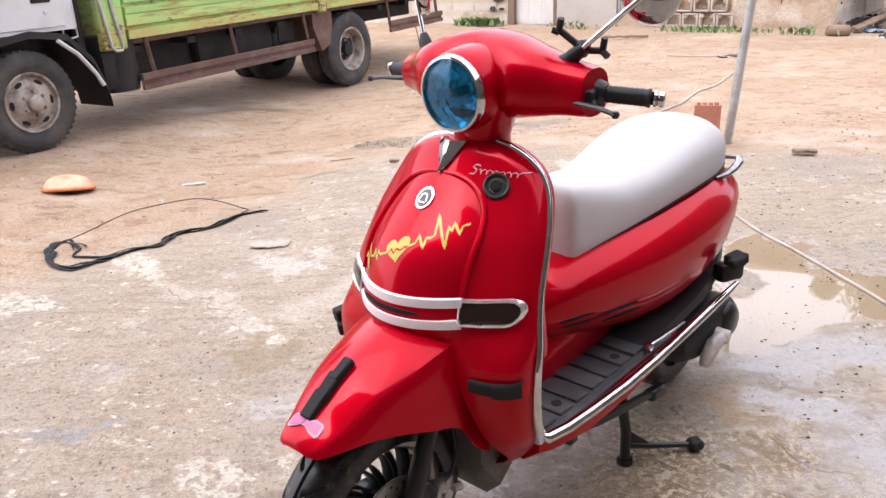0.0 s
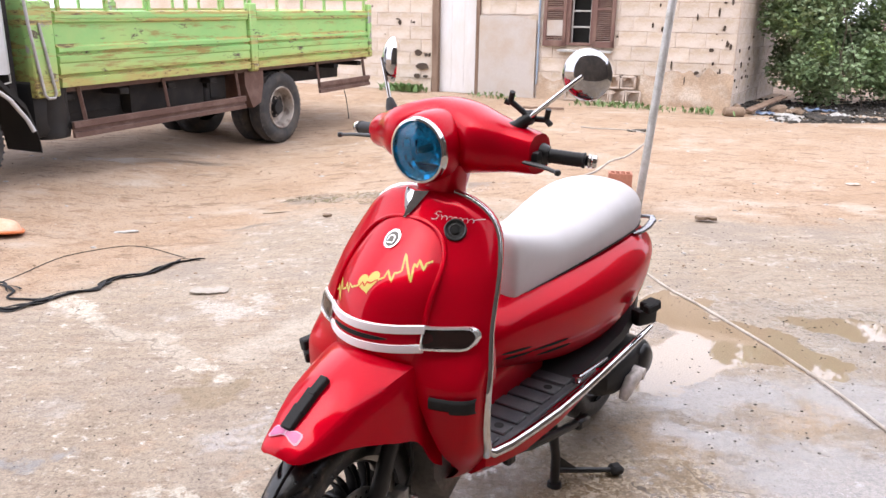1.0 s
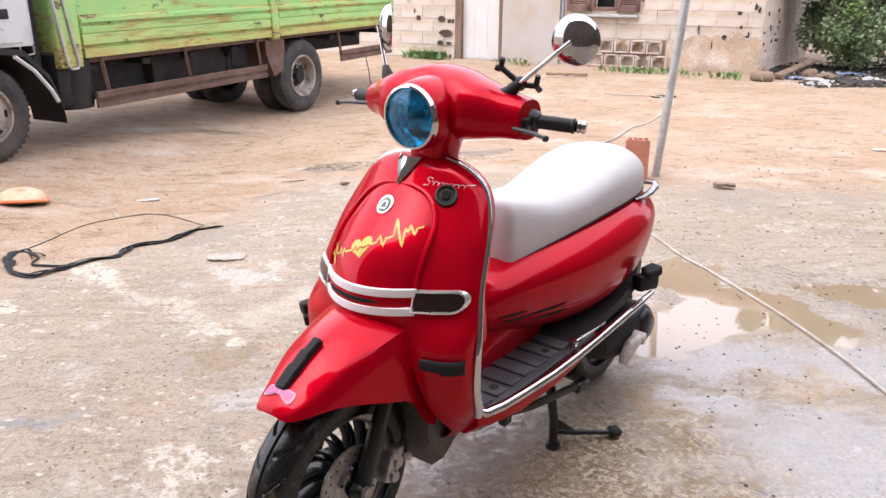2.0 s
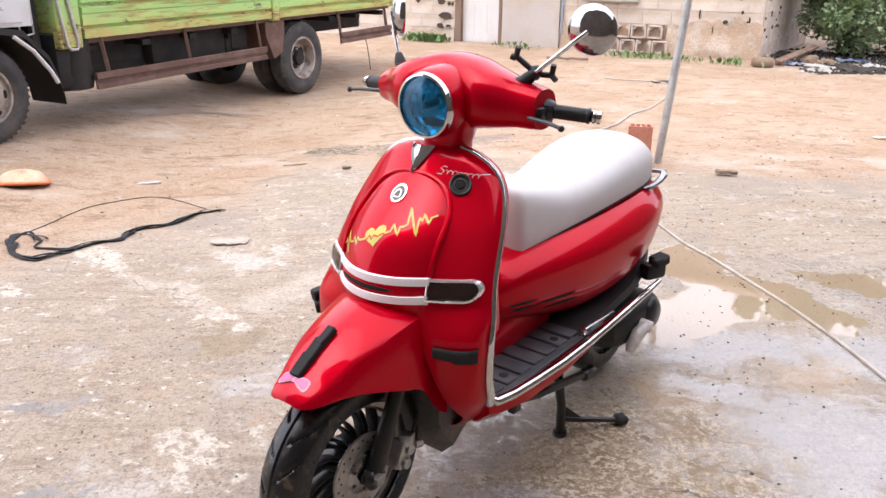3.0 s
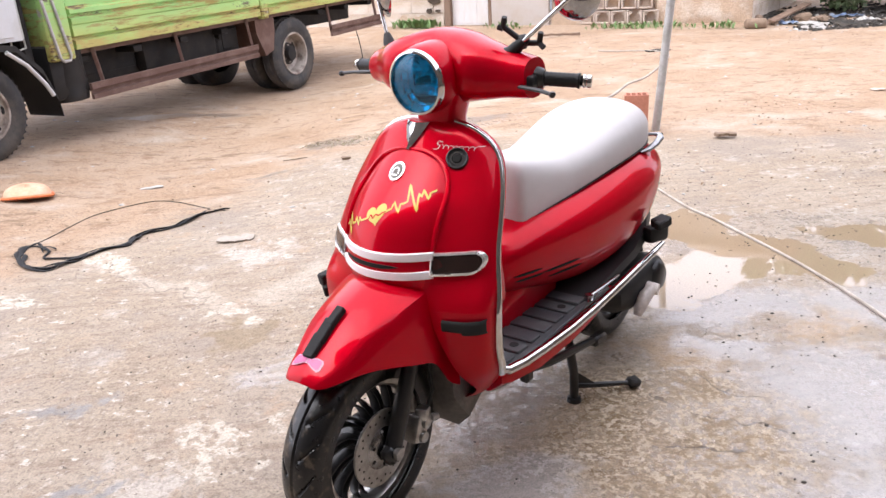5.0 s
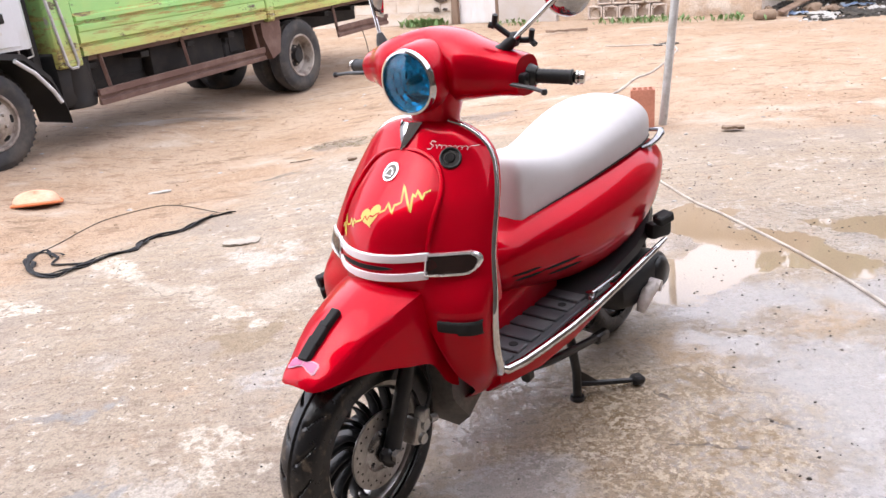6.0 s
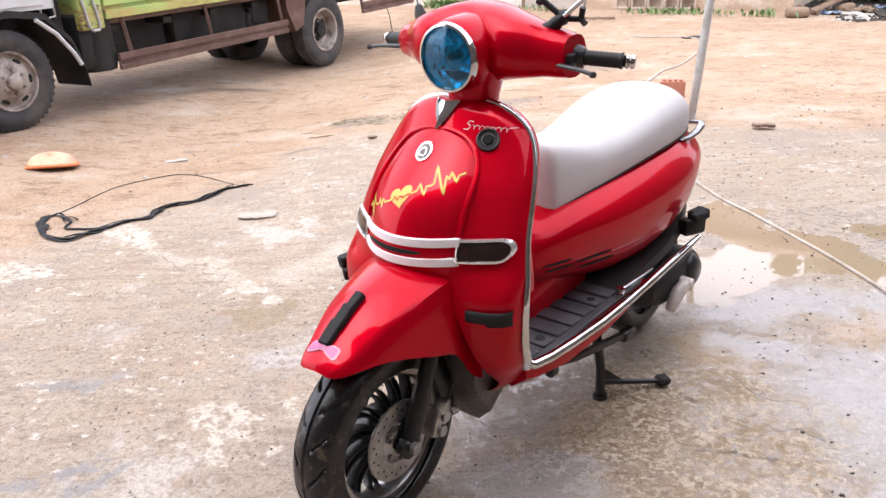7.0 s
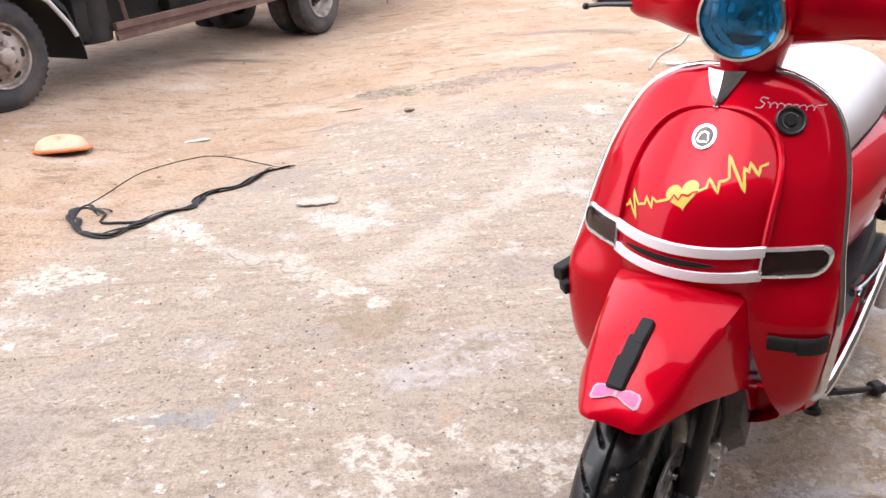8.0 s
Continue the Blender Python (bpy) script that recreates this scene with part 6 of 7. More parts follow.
# ---- doors, window and blocks of the house ----
def build_house_parts():
    # door
    bm = bm_new()
    box(bm, ((DOOR0 + DOOR1) / 2, -0.06, 1.04), (DOOR1 - DOOR0 - 0.02, 0.04, 2.06), 0.004)
    for k in range(3):
        box(bm, (DOOR0 + 0.132 + 0.248 * k, -0.038, 1.04), (0.243, 0.006, 2.0), 0.002)
    d = part("door_1", bm, M_DOOR, None, smooth=False)
    d.matrix_world = WALL
    tagged(d, "closed white painted sheet door, grubby at the foot", "door", kind="structure")
    for x, w, nm in ((DOOR1 + 0.04, 0.13, "jamb"), (DOOR0 - 0.03, 0.07, "jamb")):
        bm = bm_new()
        box(bm, (x, 0.01, 1.05), (w, 0.09, 2.1), 0.01)
        part("door_jamb", bm, M_FRAMEWOOD, d, "weathered brown wooden jamb")
    # window: frame, bars, near-black sheet for the unlit room, louvred shutters, sill
    win = thing("window_1", "narrow window with brown louvred shutters, one broken", "window", WALL, kind="structure")
    bm = bm_new()
    x0, x1, z0, z1 = WIN0, WIN1, WINZ0, WINZ1
    for c, s in (((x0 + 0.025, 0.0, (z0 + z1) / 2), (0.05, 0.08, z1 - z0)), ((x1 - 0.03, 0.0, (z0 + z1) / 2), (0.075, 0.09, z1 - z0)), (((x0 + x1) / 2, 0, z0 + 0.02), (x1 - x0, 0.08, 0.05)), (((x0 + x1) / 2, 0, z1 - 0.02), (x1 - x0, 0.08, 0.05))):
        box(bm, c, s, 0.006)
    part("window_frame", bm, M_SHUTTER, win)
    bm = bm_new()
    box(bm, ((x0 + x1) / 2, -0.16, (z0 + z1) / 2), (x1 - x0, 0.02, z1 - z0), 0)
    part("dark_room_sheet", bm, M_DARK, win)
    bm = bm_new()
    for k in range(1, 4):
        box(bm, ((x0 + x1) / 2 - 0.01, -0.03, z0 + 0.04 + 0.26 * k), (x1 - x0 - 0.12, 0.03, 0.028), 0.003)
    for x in (x0 + 0.06, x1 - 0.085):
        box(bm, (x, -0.03, (z0 + z1) / 2), (0.022, 0.03, z1 - z0 - 0.06), 0.003)
    part("window_bars", bm, M_LITTER_WHITE, win, "flaking pale sash bars")
    for xa, xb, broken in ((1.90, 2.26, False), (2.72, 3.12, True)):
        sh = bm_new()
        for c, s in (((xa + 0.03, 0.05, 1.46), (0.06, 0.035, 1.1)), ((xb - 0.03, 0.05, 1.46), (0.06, 0.035, 1.1)), (((xa + xb) / 2, 0.05, 0.955), (xb - xa, 0.035, 0.1)), (((xa + xb) / 2, 0.05, 1.96), (xb - xa, 0.035, 0.09)), (((xa + xb) / 2, 0.05, 1.52), (xb - xa, 0.03, 0.04))):
            box(sh, c, s, 0.004)
        so = part("shutter", sh, M_SHUTTER, win, "brown louvred wooden shutter")
        z = 1.03
        while z < 1.9:
            if not (broken and 1.08 < z < 1.34):
                sl = bm_new()
                box(sl, ((xa + xb) / 2, 0.05, z), (xb - xa - 0.11, 0.03, 0.008), 0.0, (38, 0, 0))
                part("slat", sl, M_SHUTTER, so)
            z += 0.032
        if broken:
            sl = bm_new()
            box(sl, ((xa + xb) / 2, 0.045, 1.21), (xb - xa - 0.1, 0.012, 0.26), 0.003)
            part("patch_board", sl, M_RENDER, so, "pale board nailed over a hole")
    bm = bm_new()
    box(bm, (2.38, 0.06, 0.835), (0.92, 0.12, 0.045), 0.01)
    part("window_sill", bm, M_LITTER_WHITE, win, "pale cement sill")
    # pipe
    bm = bm_new()
    tube(bm, [(3.20, 0.05, 0.25), (3.195, 0.05, 1.0), (3.20, 0.05, 3.0)], 0.018, 10)
    p = part("wall_pipe", bm, M_PIPE, None)
    p.matrix_world = WALL
    tagged(p, "thin grey-blue pipe fixed to the block wall", "pipe")
    # smooth rendered strip between door and pipe, and earthy plinth
    bm = bm_new()
    n = 22

    def patch(u, v):
        x = 3.24 + (DOOR0 - 0.07 - 3.24) * u
        z = -0.05 + (1.42 + 0.1 * noise.noise((x * 2, 0, 1))) * v
        return (x, 0.033 + 0.006 * noise.noise((x * 3, z * 3, 0)), z)
    shell(bm, patch, n, n, 0.03)
    p = part("render_patch", bm, M_RENDER, wall_front, "smooth grey cement render")
    for x0, x1, h in ((-0.02, 1.42, 0.62), (2.5, 3.2, 0.52), (DOOR1 + 0.12, 6.2, 0.3)):
        bm = bm_new()

        def pl(u, v):
            x = x0 + (x1 - x0) * u
            z = -0.08 + (h + 0.2 * noise.noise((x * 1.9, 0, 5)) + 0.09 * noise.noise((x * 7.0, 2, 5))) * v
            return (x, 0.05 + 0.035 * noise.noise((x * 3.1, z * 4, 2)) - 0.03 * v, z)
        shell(bm, pl, 40, 10, 0.03)
        part("plinth", bm, M_EARTH, wall_front, "crumbling earth-coloured plinth")


M_EARTH = surf("earth_plaster", (0.40, 0.295, 0.21), (0.50, 0.42, 0.345), rough=0.95, big=3.5, small=45, vary=0.22, bump=0.7, bump_d=0.012)
M_PIPE = surf("grey_blue_pipe", (0.24, 0.3, 0.38), (0.3, 0.33, 0.36), rough=0.5, big=6)


def build_blocks():
    """Single cement blocks, a little uneven, on the wall's core."""
    shapes = []
    r = random.Random(11)
    for k in range(5):
        bm = bm_new()
        box(bm, (0, 0, 0), (1, 1, 1))
        for v in bm.verts:
            v.co.x *= 1 - 0.012 * r.random()
            v.co.z *= 1 - 0.03 * r.random()
            v.co.y += 0.10 * (r.random() - 0.5)
        shapes.append(finish("block", bm, M_BLOCK, smooth=False))

    def lay(parent, x0, x1, z, off, skip, sign=1):
        x = x0 - off
        while x < x1:
            a, b_ = max(x, x0), min(x + BLOCK, x1)
            if b_ - a > 0.08 and not skip((a + b_) / 2, z):
                ob = new("block", r.choice(shapes))
                ob.parent = parent
                ob.matrix_basis = Matrix.Translation(((a + b_) / 2, sign * (0.0 + 0.006 * r.random()), z)) @ Matrix.Diagonal((b_ - a - 0.008, 0.012, COURSE - 0.008, 1))
            x += BLOCK

    def skip_front(x, z):
        if WIN0 - 0.02 < x < WIN1 + 0.02 and z > WINZ0 - 0.1 and z < WINZ1:
            return True
        if DOOR0 - 0.1 < x < DOOR1 + 0.12 and z < 2.15:
            return True
        if 3.3 < x < DOOR0 and z < 1.3:
            return True
        if 1.35 < x < 2.55 and z < 0.45:
            return True
        return z < 0.25 and x < 1.4
    for k in range(9):
        z = 0.12 + COURSE * k
        off = (k % 2) * BLOCK / 2
        for a, b_ in ((0.0, WIN0), (WIN0, WIN1), (WIN1, DOOR0 - 0.07), (DOOR1 + 0.11, 9.4)):
            lay(wall_front, a, b_, z, off, skip_front)
        lay(wall_side, 0.02, 3.6, z, BLOCK / 2 - off, lambda x, zz: False, -1)
    # open-ended hollow blocks at the foot below the window
    for row, z in ((0, 0.12), (1, 0.355)):
        x = 1.38 + 0.1 * row
        while x < 2.5:
            bm = bm_new()
            w, h, d = 0.25, 0.215, 0.09 + 0.03 * r.random()
            tk = 0.028
            for c, s in (((0, d / 2, -h / 2 + tk / 2), (w, d, tk)), ((-w / 2 + tk / 2, d / 2, 0), (tk, d, h)), ((w / 2 - tk / 2, d / 2, 0), (tk, d, h))):
                box(bm, c, s, 0.004)
            if r.random() < 0.6:
                box(bm, (0, d / 2, h / 2 - tk / 2), (w, d, tk), 0.004)
            # rounded upper corners of the cavity
            for sg in (-1, 1):
                box(bm, (sg * (w / 2 - tk - 0.018), d / 2 - 0.01, h / 2 - tk - 0.016), (0.055, d - 0.02, 0.05), 0.0, (0, 45, 0))
            ob = part("hollow_block", bm, M_MORTAR, wall_front)
            ob.location = (x + w / 2, 0.0, z)
            x += w + 0.012


def build_chips():
    """Broken-out holes in the blocks, set on as raised patches coloured like their shade."""
    r = random.Random(3)
    for x, z, w, h in ((5.45, 1.93, 0.05, 0.07), (5.52, 0.7, 0.075, 0.06), (5.36, 0.67, 0.035, 0.035), (5.29, 0.67, 0.025, 0.04), (5.42, 0.46, 0.13, 0.065), (5.53, 0.28, 0.06, 0.05), (5.36, 0.28, 0.05, 0.03), (6.0, 0.72, 0.05, 0.05),
                       (5.62, 1.25, 0.03, 0.02), (5.95, 1.3, 0.05, 0.012), (0.12, 1.66, 0.02, 0.06), (0.3, 1.5, 0.018, 0.075), (0.2, 1.25, 0.025, 0.05), (0.36, 0.92, 0.04, 0.035), (0.08, 0.98, 0.02, 0.05), (0.55, 0.56, 0.045, 0.03),
                       (0.95, 0.66, 0.014, 0.08), (0.72, 0.42, 0.012, 0.09), (1.3, 1.28, 0.016, 0.05), (0.62, 1.42, 0.012, 0.06)):
        bm = bm_new()
        o = [(w * math.cos(2 * math.pi * i / 12) * r.uniform(0.75, 1.15), h * math.sin(2 * math.pi * i / 12) * r.uniform(0.75, 1.1)) for i in range(12)]
        loft(bm, [[(a, -0.01, b) for a, b in o], [(a, 0.012, b) for a, b in o], [(a * 0.92, 0.016, b * 0.92) for a, b in o]])
        ob = part("chip", bm, M_HOLE_PATCH, wall_front, smooth=False)
        ob.location = (x, 0.0085 if z > 0.6 else 0.04, z)
    for k in range(40):
        bm = bm_new()
        w, h = r.uniform(0.008, 0.035), r.uniform(0.01, 0.06)
        n = 8
        o = [(w * math.cos(2 * math.pi * i / n) * r.uniform(0.6, 1.2), h * math.sin(2 * math.pi * i / n) * r.uniform(0.6, 1.2)) for i in range(n)]
        loft(bm, [[(x, -0.01, z) for x, z in o], [(x, 0.012, z) for x, z in o], [(x * 0.9, 0.0155, z * 0.9) for x, z in o]])
        if r.random() < 0.6:
            ob = part("chip", bm, M_HOLE_PATCH, wall_front, smooth=False)
            x, z = (r.choice((r.uniform(0.03, 0.3), r.uniform(0.05, 0.9), r.uniform(0.0, 1.9), r.uniform(5.3, 6.6))), r.uniform(0.3, 1.75))
            ob.location = (x, 0.0085, z)
        else:
            ob = part("chip", bm, M_HOLE_PATCH, wall_side, smooth=False)
            ob.rotation_euler = (0, 0, math.pi)
            ob.location = (r.uniform(0.05, 1.2), -0.0085, r.uniform(0.2, 1.75))


# dark brown that stands for the shade inside the broken holes
M_HOLE_PATCH = surf("dark_hole_patch", (0.05, 0.034, 0.024), (0.08, 0.055, 0.04), rough=0.95, big=8)
SIDE = pose(WALL_O[0], WALL_O[1], 0, 0, 0, 56.0)
bm = bm_new()
box(bm, (1.9, 0.1, 1.8), (3.8, 0.2, 3.8))
wall_side = part("wall_side", bm, M_MORTAR, None, smooth=False)
wall_side.matrix_world = SIDE
tagged(wall_side, "weathered cement block side wall", "wall", kind="structure")
bm = bm_new()
box(bm, (4.5, -2.5, 3.76), (11.0, 5.6, 0.12), 0.02)
roof = part("roof", bm, M_MORTAR, None, smooth=False)
roof.matrix_world = WALL
tagged(roof, "flat cement roof slab of the house", "roof", kind="structure")
bm = bm_new()
box(bm, (11.5, -0.12, 1.8), (4.0, 0.2, 3.8))
w = part("wall_far", bm, M_BLOCK, None, smooth=False)
w.matrix_world = WALL
tagged(w, "continuing cement block wall behind the lorry", "wall", kind="structure")
build_house_parts()
build_blocks()
build_chips()

# dark colour chosen so that the unseen walls mirror dark in the paint
M_SHADE = surf("dark_blocker_render", (0.07, 0.058, 0.048), (0.1, 0.08, 0.064), rough=0.95, big=1.5, small=20)
# plain unseen wall behind the camera, implied by dark reflections in the paint
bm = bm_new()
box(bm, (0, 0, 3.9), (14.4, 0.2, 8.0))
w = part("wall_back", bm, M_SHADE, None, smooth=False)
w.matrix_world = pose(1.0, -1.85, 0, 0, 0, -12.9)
tagged(w, "plain unseen dark wall added by the yard to block sky light", "wall", kind="structure")
# unseen wall added on the right to darken the scooter's flank
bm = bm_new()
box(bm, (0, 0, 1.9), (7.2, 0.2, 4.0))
w = part("unseen_wall_right", bm, M_SHADE, None, smooth=False)
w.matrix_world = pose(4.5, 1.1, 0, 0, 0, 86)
tagged(w, "plain unseen dark wall added by the yard to block sky light", "wall", kind="structure")


# ---- things in the yard ----
def lay_on(pts, lift=0.0):
    return [(x, y, ground_z(x, y) + lift) for x, y in pts]


def smooth_path(pts, k=6):
    keys = [(i, *p) for i, p in enumerate(pts)]
    return [curve(keys, i / k) for i in range((len(pts) - 1) * k + 1)]


def build_pole():
    bm = bm_new()
    base, top = Vector((1.715, 5.45, -0.02)), Vector((1.98, 5.47, 3.3))
    tube(bm, [base, base.lerp(top, 0.3), base.lerp(top, 0.6), top], 0.03, 16)
    p = part("metal_post", bm, M_GALV)
    tagged(p, "leaning grey galvanised steel post set in the ground", "post")


def build_brick():
    t = thing("hollow_brick", "orange hollow clay brick standing on end", "brick", pose(1.54, 5.36, ground_z(1.54, 5.36) - 0.003, 0, 0, -12))
    w, d, h = 0.17, 0.12, 0.30
    xs = [-w / 2]
    for k in range(4):
        xs += [xs[-1] + (0.014 if k == 0 else 0.009), 0]
        xs[-1] = xs[-2] + (w - 2 * 0.014 - 3 * 0.009) / 4
    xs.append(w / 2)
    ys = [-d / 2, -d / 2 + 0.014, -0.005, 0.005, d / 2 - 0.014, d / 2]
    bm = bm_new()
    vs = {}

    def at(i, j, z, dy=0.0):
        key = (i, j, z)
        if key not in vs:
            vs[key] = bm.verts.new((xs[i], ys[j], z))
        return vs[key]
    solid = {(i, j) for i in range(9) for j in range(5) if i % 2 == 0 or j % 2 == 0}
    for i, j in solid:
        for z in (0.0, h):
            bm.faces.new((at(i, j, z), at(i + 1, j, z), at(i + 1, j + 1, z), at(i, j + 1, z)))
        for di, dj, a, b_ in ((-1, 0, (0, 0), (0, 1)), (1, 0, (1, 0), (1, 1)), (0, -1, (0, 0), (1, 0)), (0, 1, (0, 1), (1, 1))):
            if (i + di, j + dj) not in solid:
                q = [(i + a[0], j + a[1]), (i + b_[0], j + b_[1])]
                bm.faces.new((at(*q[0], 0.0), at(*q[1], 0.0), at(*q[1], h), at(*q[0], h)))
    part("clay_body", bm, M_BRICK, t, smooth=False)


def build_cable():
    t = thing("black_strap", "twisted black strap and thin cord lying on the slab", "strap", pose(0, 0, 0))
    band = [(-2.097, 3.712), (-2.23, 3.827), (-2.258, 3.743), (-2.204, 3.593), (-2.117, 3.479), (-2.002, 3.436), (-1.917, 3.532), (-1.826, 3.681), (-1.707, 3.807), (-1.7, 3.93), (-1.64, 4.03), (-1.51, 4.13), (-1.416, 4.36), (-1.292, 4.38)]
    pts = smooth_path(band, 5)
    for k, (off, r) in enumerate(((0.0, 0.021), (0.026, 0.015), (-0.024, 0.014))):
        bm = bm_new()
        p3 = []
        for i, (x, y) in enumerate(pts):
            w = off * math.sin(i * 0.5 + k)
            p3.append((x + w, y + off * math.cos(i * 0.37), ground_z(x, y) + 0.008 + 0.005 * math.sin(i * 0.9 + k)))
        rr = [r * (0.45 + 0.55 * min(1, i / 22)) * (0.8 + 0.35 * math.sin(i * 0.8 + 2 * k)) * (1 if i < len(pts) - 5 else 0.5) for i in range(len(pts))]
        tube(bm, p3, rr, 8, True, 0.34)
        part("strand", bm, M_CLOTH, t)
    bm = bm_new()
    tube(bm, lay_on(smooth_path([(-2.097, 3.712), (-2.079, 3.6), (-2.0, 3.588), (-1.897, 3.597), (-1.82, 3.68)], 5), 0.008), 0.006, 6)
    part("loop", bm, M_CLOTH, t)
    bm = bm_new()
    tube(bm, lay_on(smooth_path([(-2.275, 3.752), (-2.221, 3.976), (-2.139, 4.438), (-1.905, 4.746), (-1.697, 4.703), (-1.416, 4.46)], 5), 0.003), 0.0027, 5)
    part("cord", bm, M_BLACK, t, "thin dark cord")


def build_hose():
    pts = [(1.1, 4.9), (1.28, 4.2), (1.38, 3.64), (1.45, 3.42), (1.52, 3.15), (1.59, 2.87), (1.64, 2.61), (1.67, 2.39), (1.69, 2.16), (1.73, 1.7), (1.85, 1.1)]
    bm = bm_new()
    tube(bm, lay_on(smooth_path(pts, 5), 0.006), 0.007, 8)
    h = part("garden_hose", bm, M_ROPE)
    tagged(h, "pale beige hose lying across the wet slab", "hose")
    bm = bm_new()
    tube(bm, lay_on(smooth_path([(1.2, 6.0), (1.4, 6.45), (1.58, 6.72), (1.74, 6.94), (1.99, 7.44), (2.21, 7.73), (2.58, 8.42), (2.9, 9.2), (2.7, 9.6), (2.2, 9.9)], 5), 0.008), 0.01, 6)
    h = part("rope", bm, M_ROPE)
    tagged(h, "pale rope trailing over the bare earth", "rope")


def build_orange():
    z = ground_z(-2.73, 4.8)
    t = thing("plastic_bowl", "dented orange plastic bowl lying on the earth", "bowl", pose(-2.73, 4.8, z, 0, 0, 8) @ Matrix.Diagonal((1.05, 1.0, 0.68, 1)))
    bm = bm_new()

    def fn(u, v):
        a = 2 * math.pi * u
        r = 0.15 * math.sin(math.pi / 2 * min(v, 1)) ** 0.7
        h = 0.14 * math.cos(math.pi / 2 * v) ** 0.8
        x, y = r * math.cos(a) * 1.0, r * math.sin(a) * 0.8
        front = max(-math.sin(a), 0)
        return (x + 0.01 * noise.noise((x * 9, y * 9, 1)), y, h * (1 - 0.25 * front) + 0.045 * front * v**3 + 0.012 * noise.noise((x * 8, y * 8, h * 8)) + 0.004)
    shell(bm, fn, 40, 14, 0.005)
    part("shell", bm, M_ORANGE_PALE, t, "sun-bleached orange plastic")
    bm = bm_new()
    tube(bm, [(0.148 * math.cos(a / 20 * math.pi * 2), 0.118 * math.sin(a / 20 * math.pi * 2), 0.012 + 0.042 * max(-math.sin(a / 20 * math.pi * 2), 0)) for a in range(21)], 0.017, 8)
    part("brim", bm, M_ORANGE, t, "orange rim")


M_ORANGE_PALE = surf("bleached_orange_plastic", (0.66, 0.36, 0.23), (0.68, 0.43, 0.31), rough=0.6, big=9, small=60)


def leaf_cloud(name, mat, spots, count, size, parent, seed):
    """Many small folded leaves scattered in uneven clumps."""
    r = random.Random(seed)
    verts, faces = [], []
    for _ in range(count):
        cx, cy, cz, rad = r.choice(spots)
        while True:
            d = Vector((r.uniform(-1, 1), r.uniform(-1, 1), r.uniform(-1, 1)))
            if 0.25 < d.length < 1:
                break
        p = Vector((cx, cy, cz)) + d * rad * (0.75 + 0.35 * r.random())
        if p.z < 0.02:
            continue
        q = Euler((r.uniform(-0.9, 0.9), r.uniform(-0.9, 0.9), r.uniform(0, 6.28))).to_matrix()
        s = size * r.uniform(0.6, 1.3)
        w = s * 0.36
        i = len(verts)
        for v in ((0, 0, 0), (w, s * 0.45, s * 0.08), (0, s, -s * 0.12), (-w, s * 0.45, s * 0.08)):
            verts.append(p + q @ Vector(v))
        faces += [(i, i + 1, i + 2), (i, i + 2, i + 3)]
    me = bpy.data.meshes.new(name)
    me.from_pydata(verts, [], faces)
    me.materials.append(mat)
    ob = new(name, me)
    ob.parent = parent
    return ob


def build_hedge():
    r = random.Random(21)
    for n, (x0, y0, w) in enumerate(((7.25, 13.4, 1.2), (9.4, 13.6, 1.5), (11.5, 14.1, 1.6))):
        t = thing("shrub", "dense dark green shrub with drooping branches and pale flowers", "shrub", pose(0, 0, 0), "overgrown hedge")
        bm = bm_new()
        for k in range(7):
            a = Vector((x0 + r.uniform(-0.3, 0.3), y0 + r.uniform(-0.2, 0.3), -0.05))
            b_ = a + Vector((r.uniform(-0.8, 0.8), r.uniform(-0.7, 0.3), r.uniform(1.6, 2.8)))
            tube(bm, [a, a.lerp(b_, 0.4) + Vector((0, 0, 0.2)), b_], [0.03, 0.02, 0.008], 6)
        for k in range(6):
            a = Vector((x0 + r.uniform(-0.9, 0.9), y0 - r.uniform(0.7, 1.1), r.uniform(0.9, 1.8)))
            tube(bm, [a, a + Vector((0.08, -0.1, -0.4)), a + Vector((r.uniform(-0.1, 0.2), -0.15, -0.9))], [0.008, 0.008, 0.006], 5)
        part("stems", bm, M_BARK, t)
        spots = []
        for k in range(96):
            spots.append((x0 + r.uniform(-w, w), y0 + r.uniform(-0.95, 0.6), r.uniform(0.12, 1.0) ** 1.3 * 5.0, r.uniform(0.25, 0.5)))
        leaf_cloud("crown", M_LEAF, spots, 60000, 0.085, t, 30 + n)
        leaf_cloud("young_leaves", M_LEAF2, [(x, y - 0.2, z, q * 0.8) for x, y, z, q in spots if z > 0.9][::3], 5200, 0.075, t, 60 + n)
        if n < 2:
            fl = []
            for k in range(3):
                fl.append((x0 + r.uniform(0.2, 0.9), y0 - 1.05, r.uniform(1.2, 1.6), 0.09))
            leaf_cloud("blossom", M_FLOWER, fl, 60, 0.05, t, 80 + n)


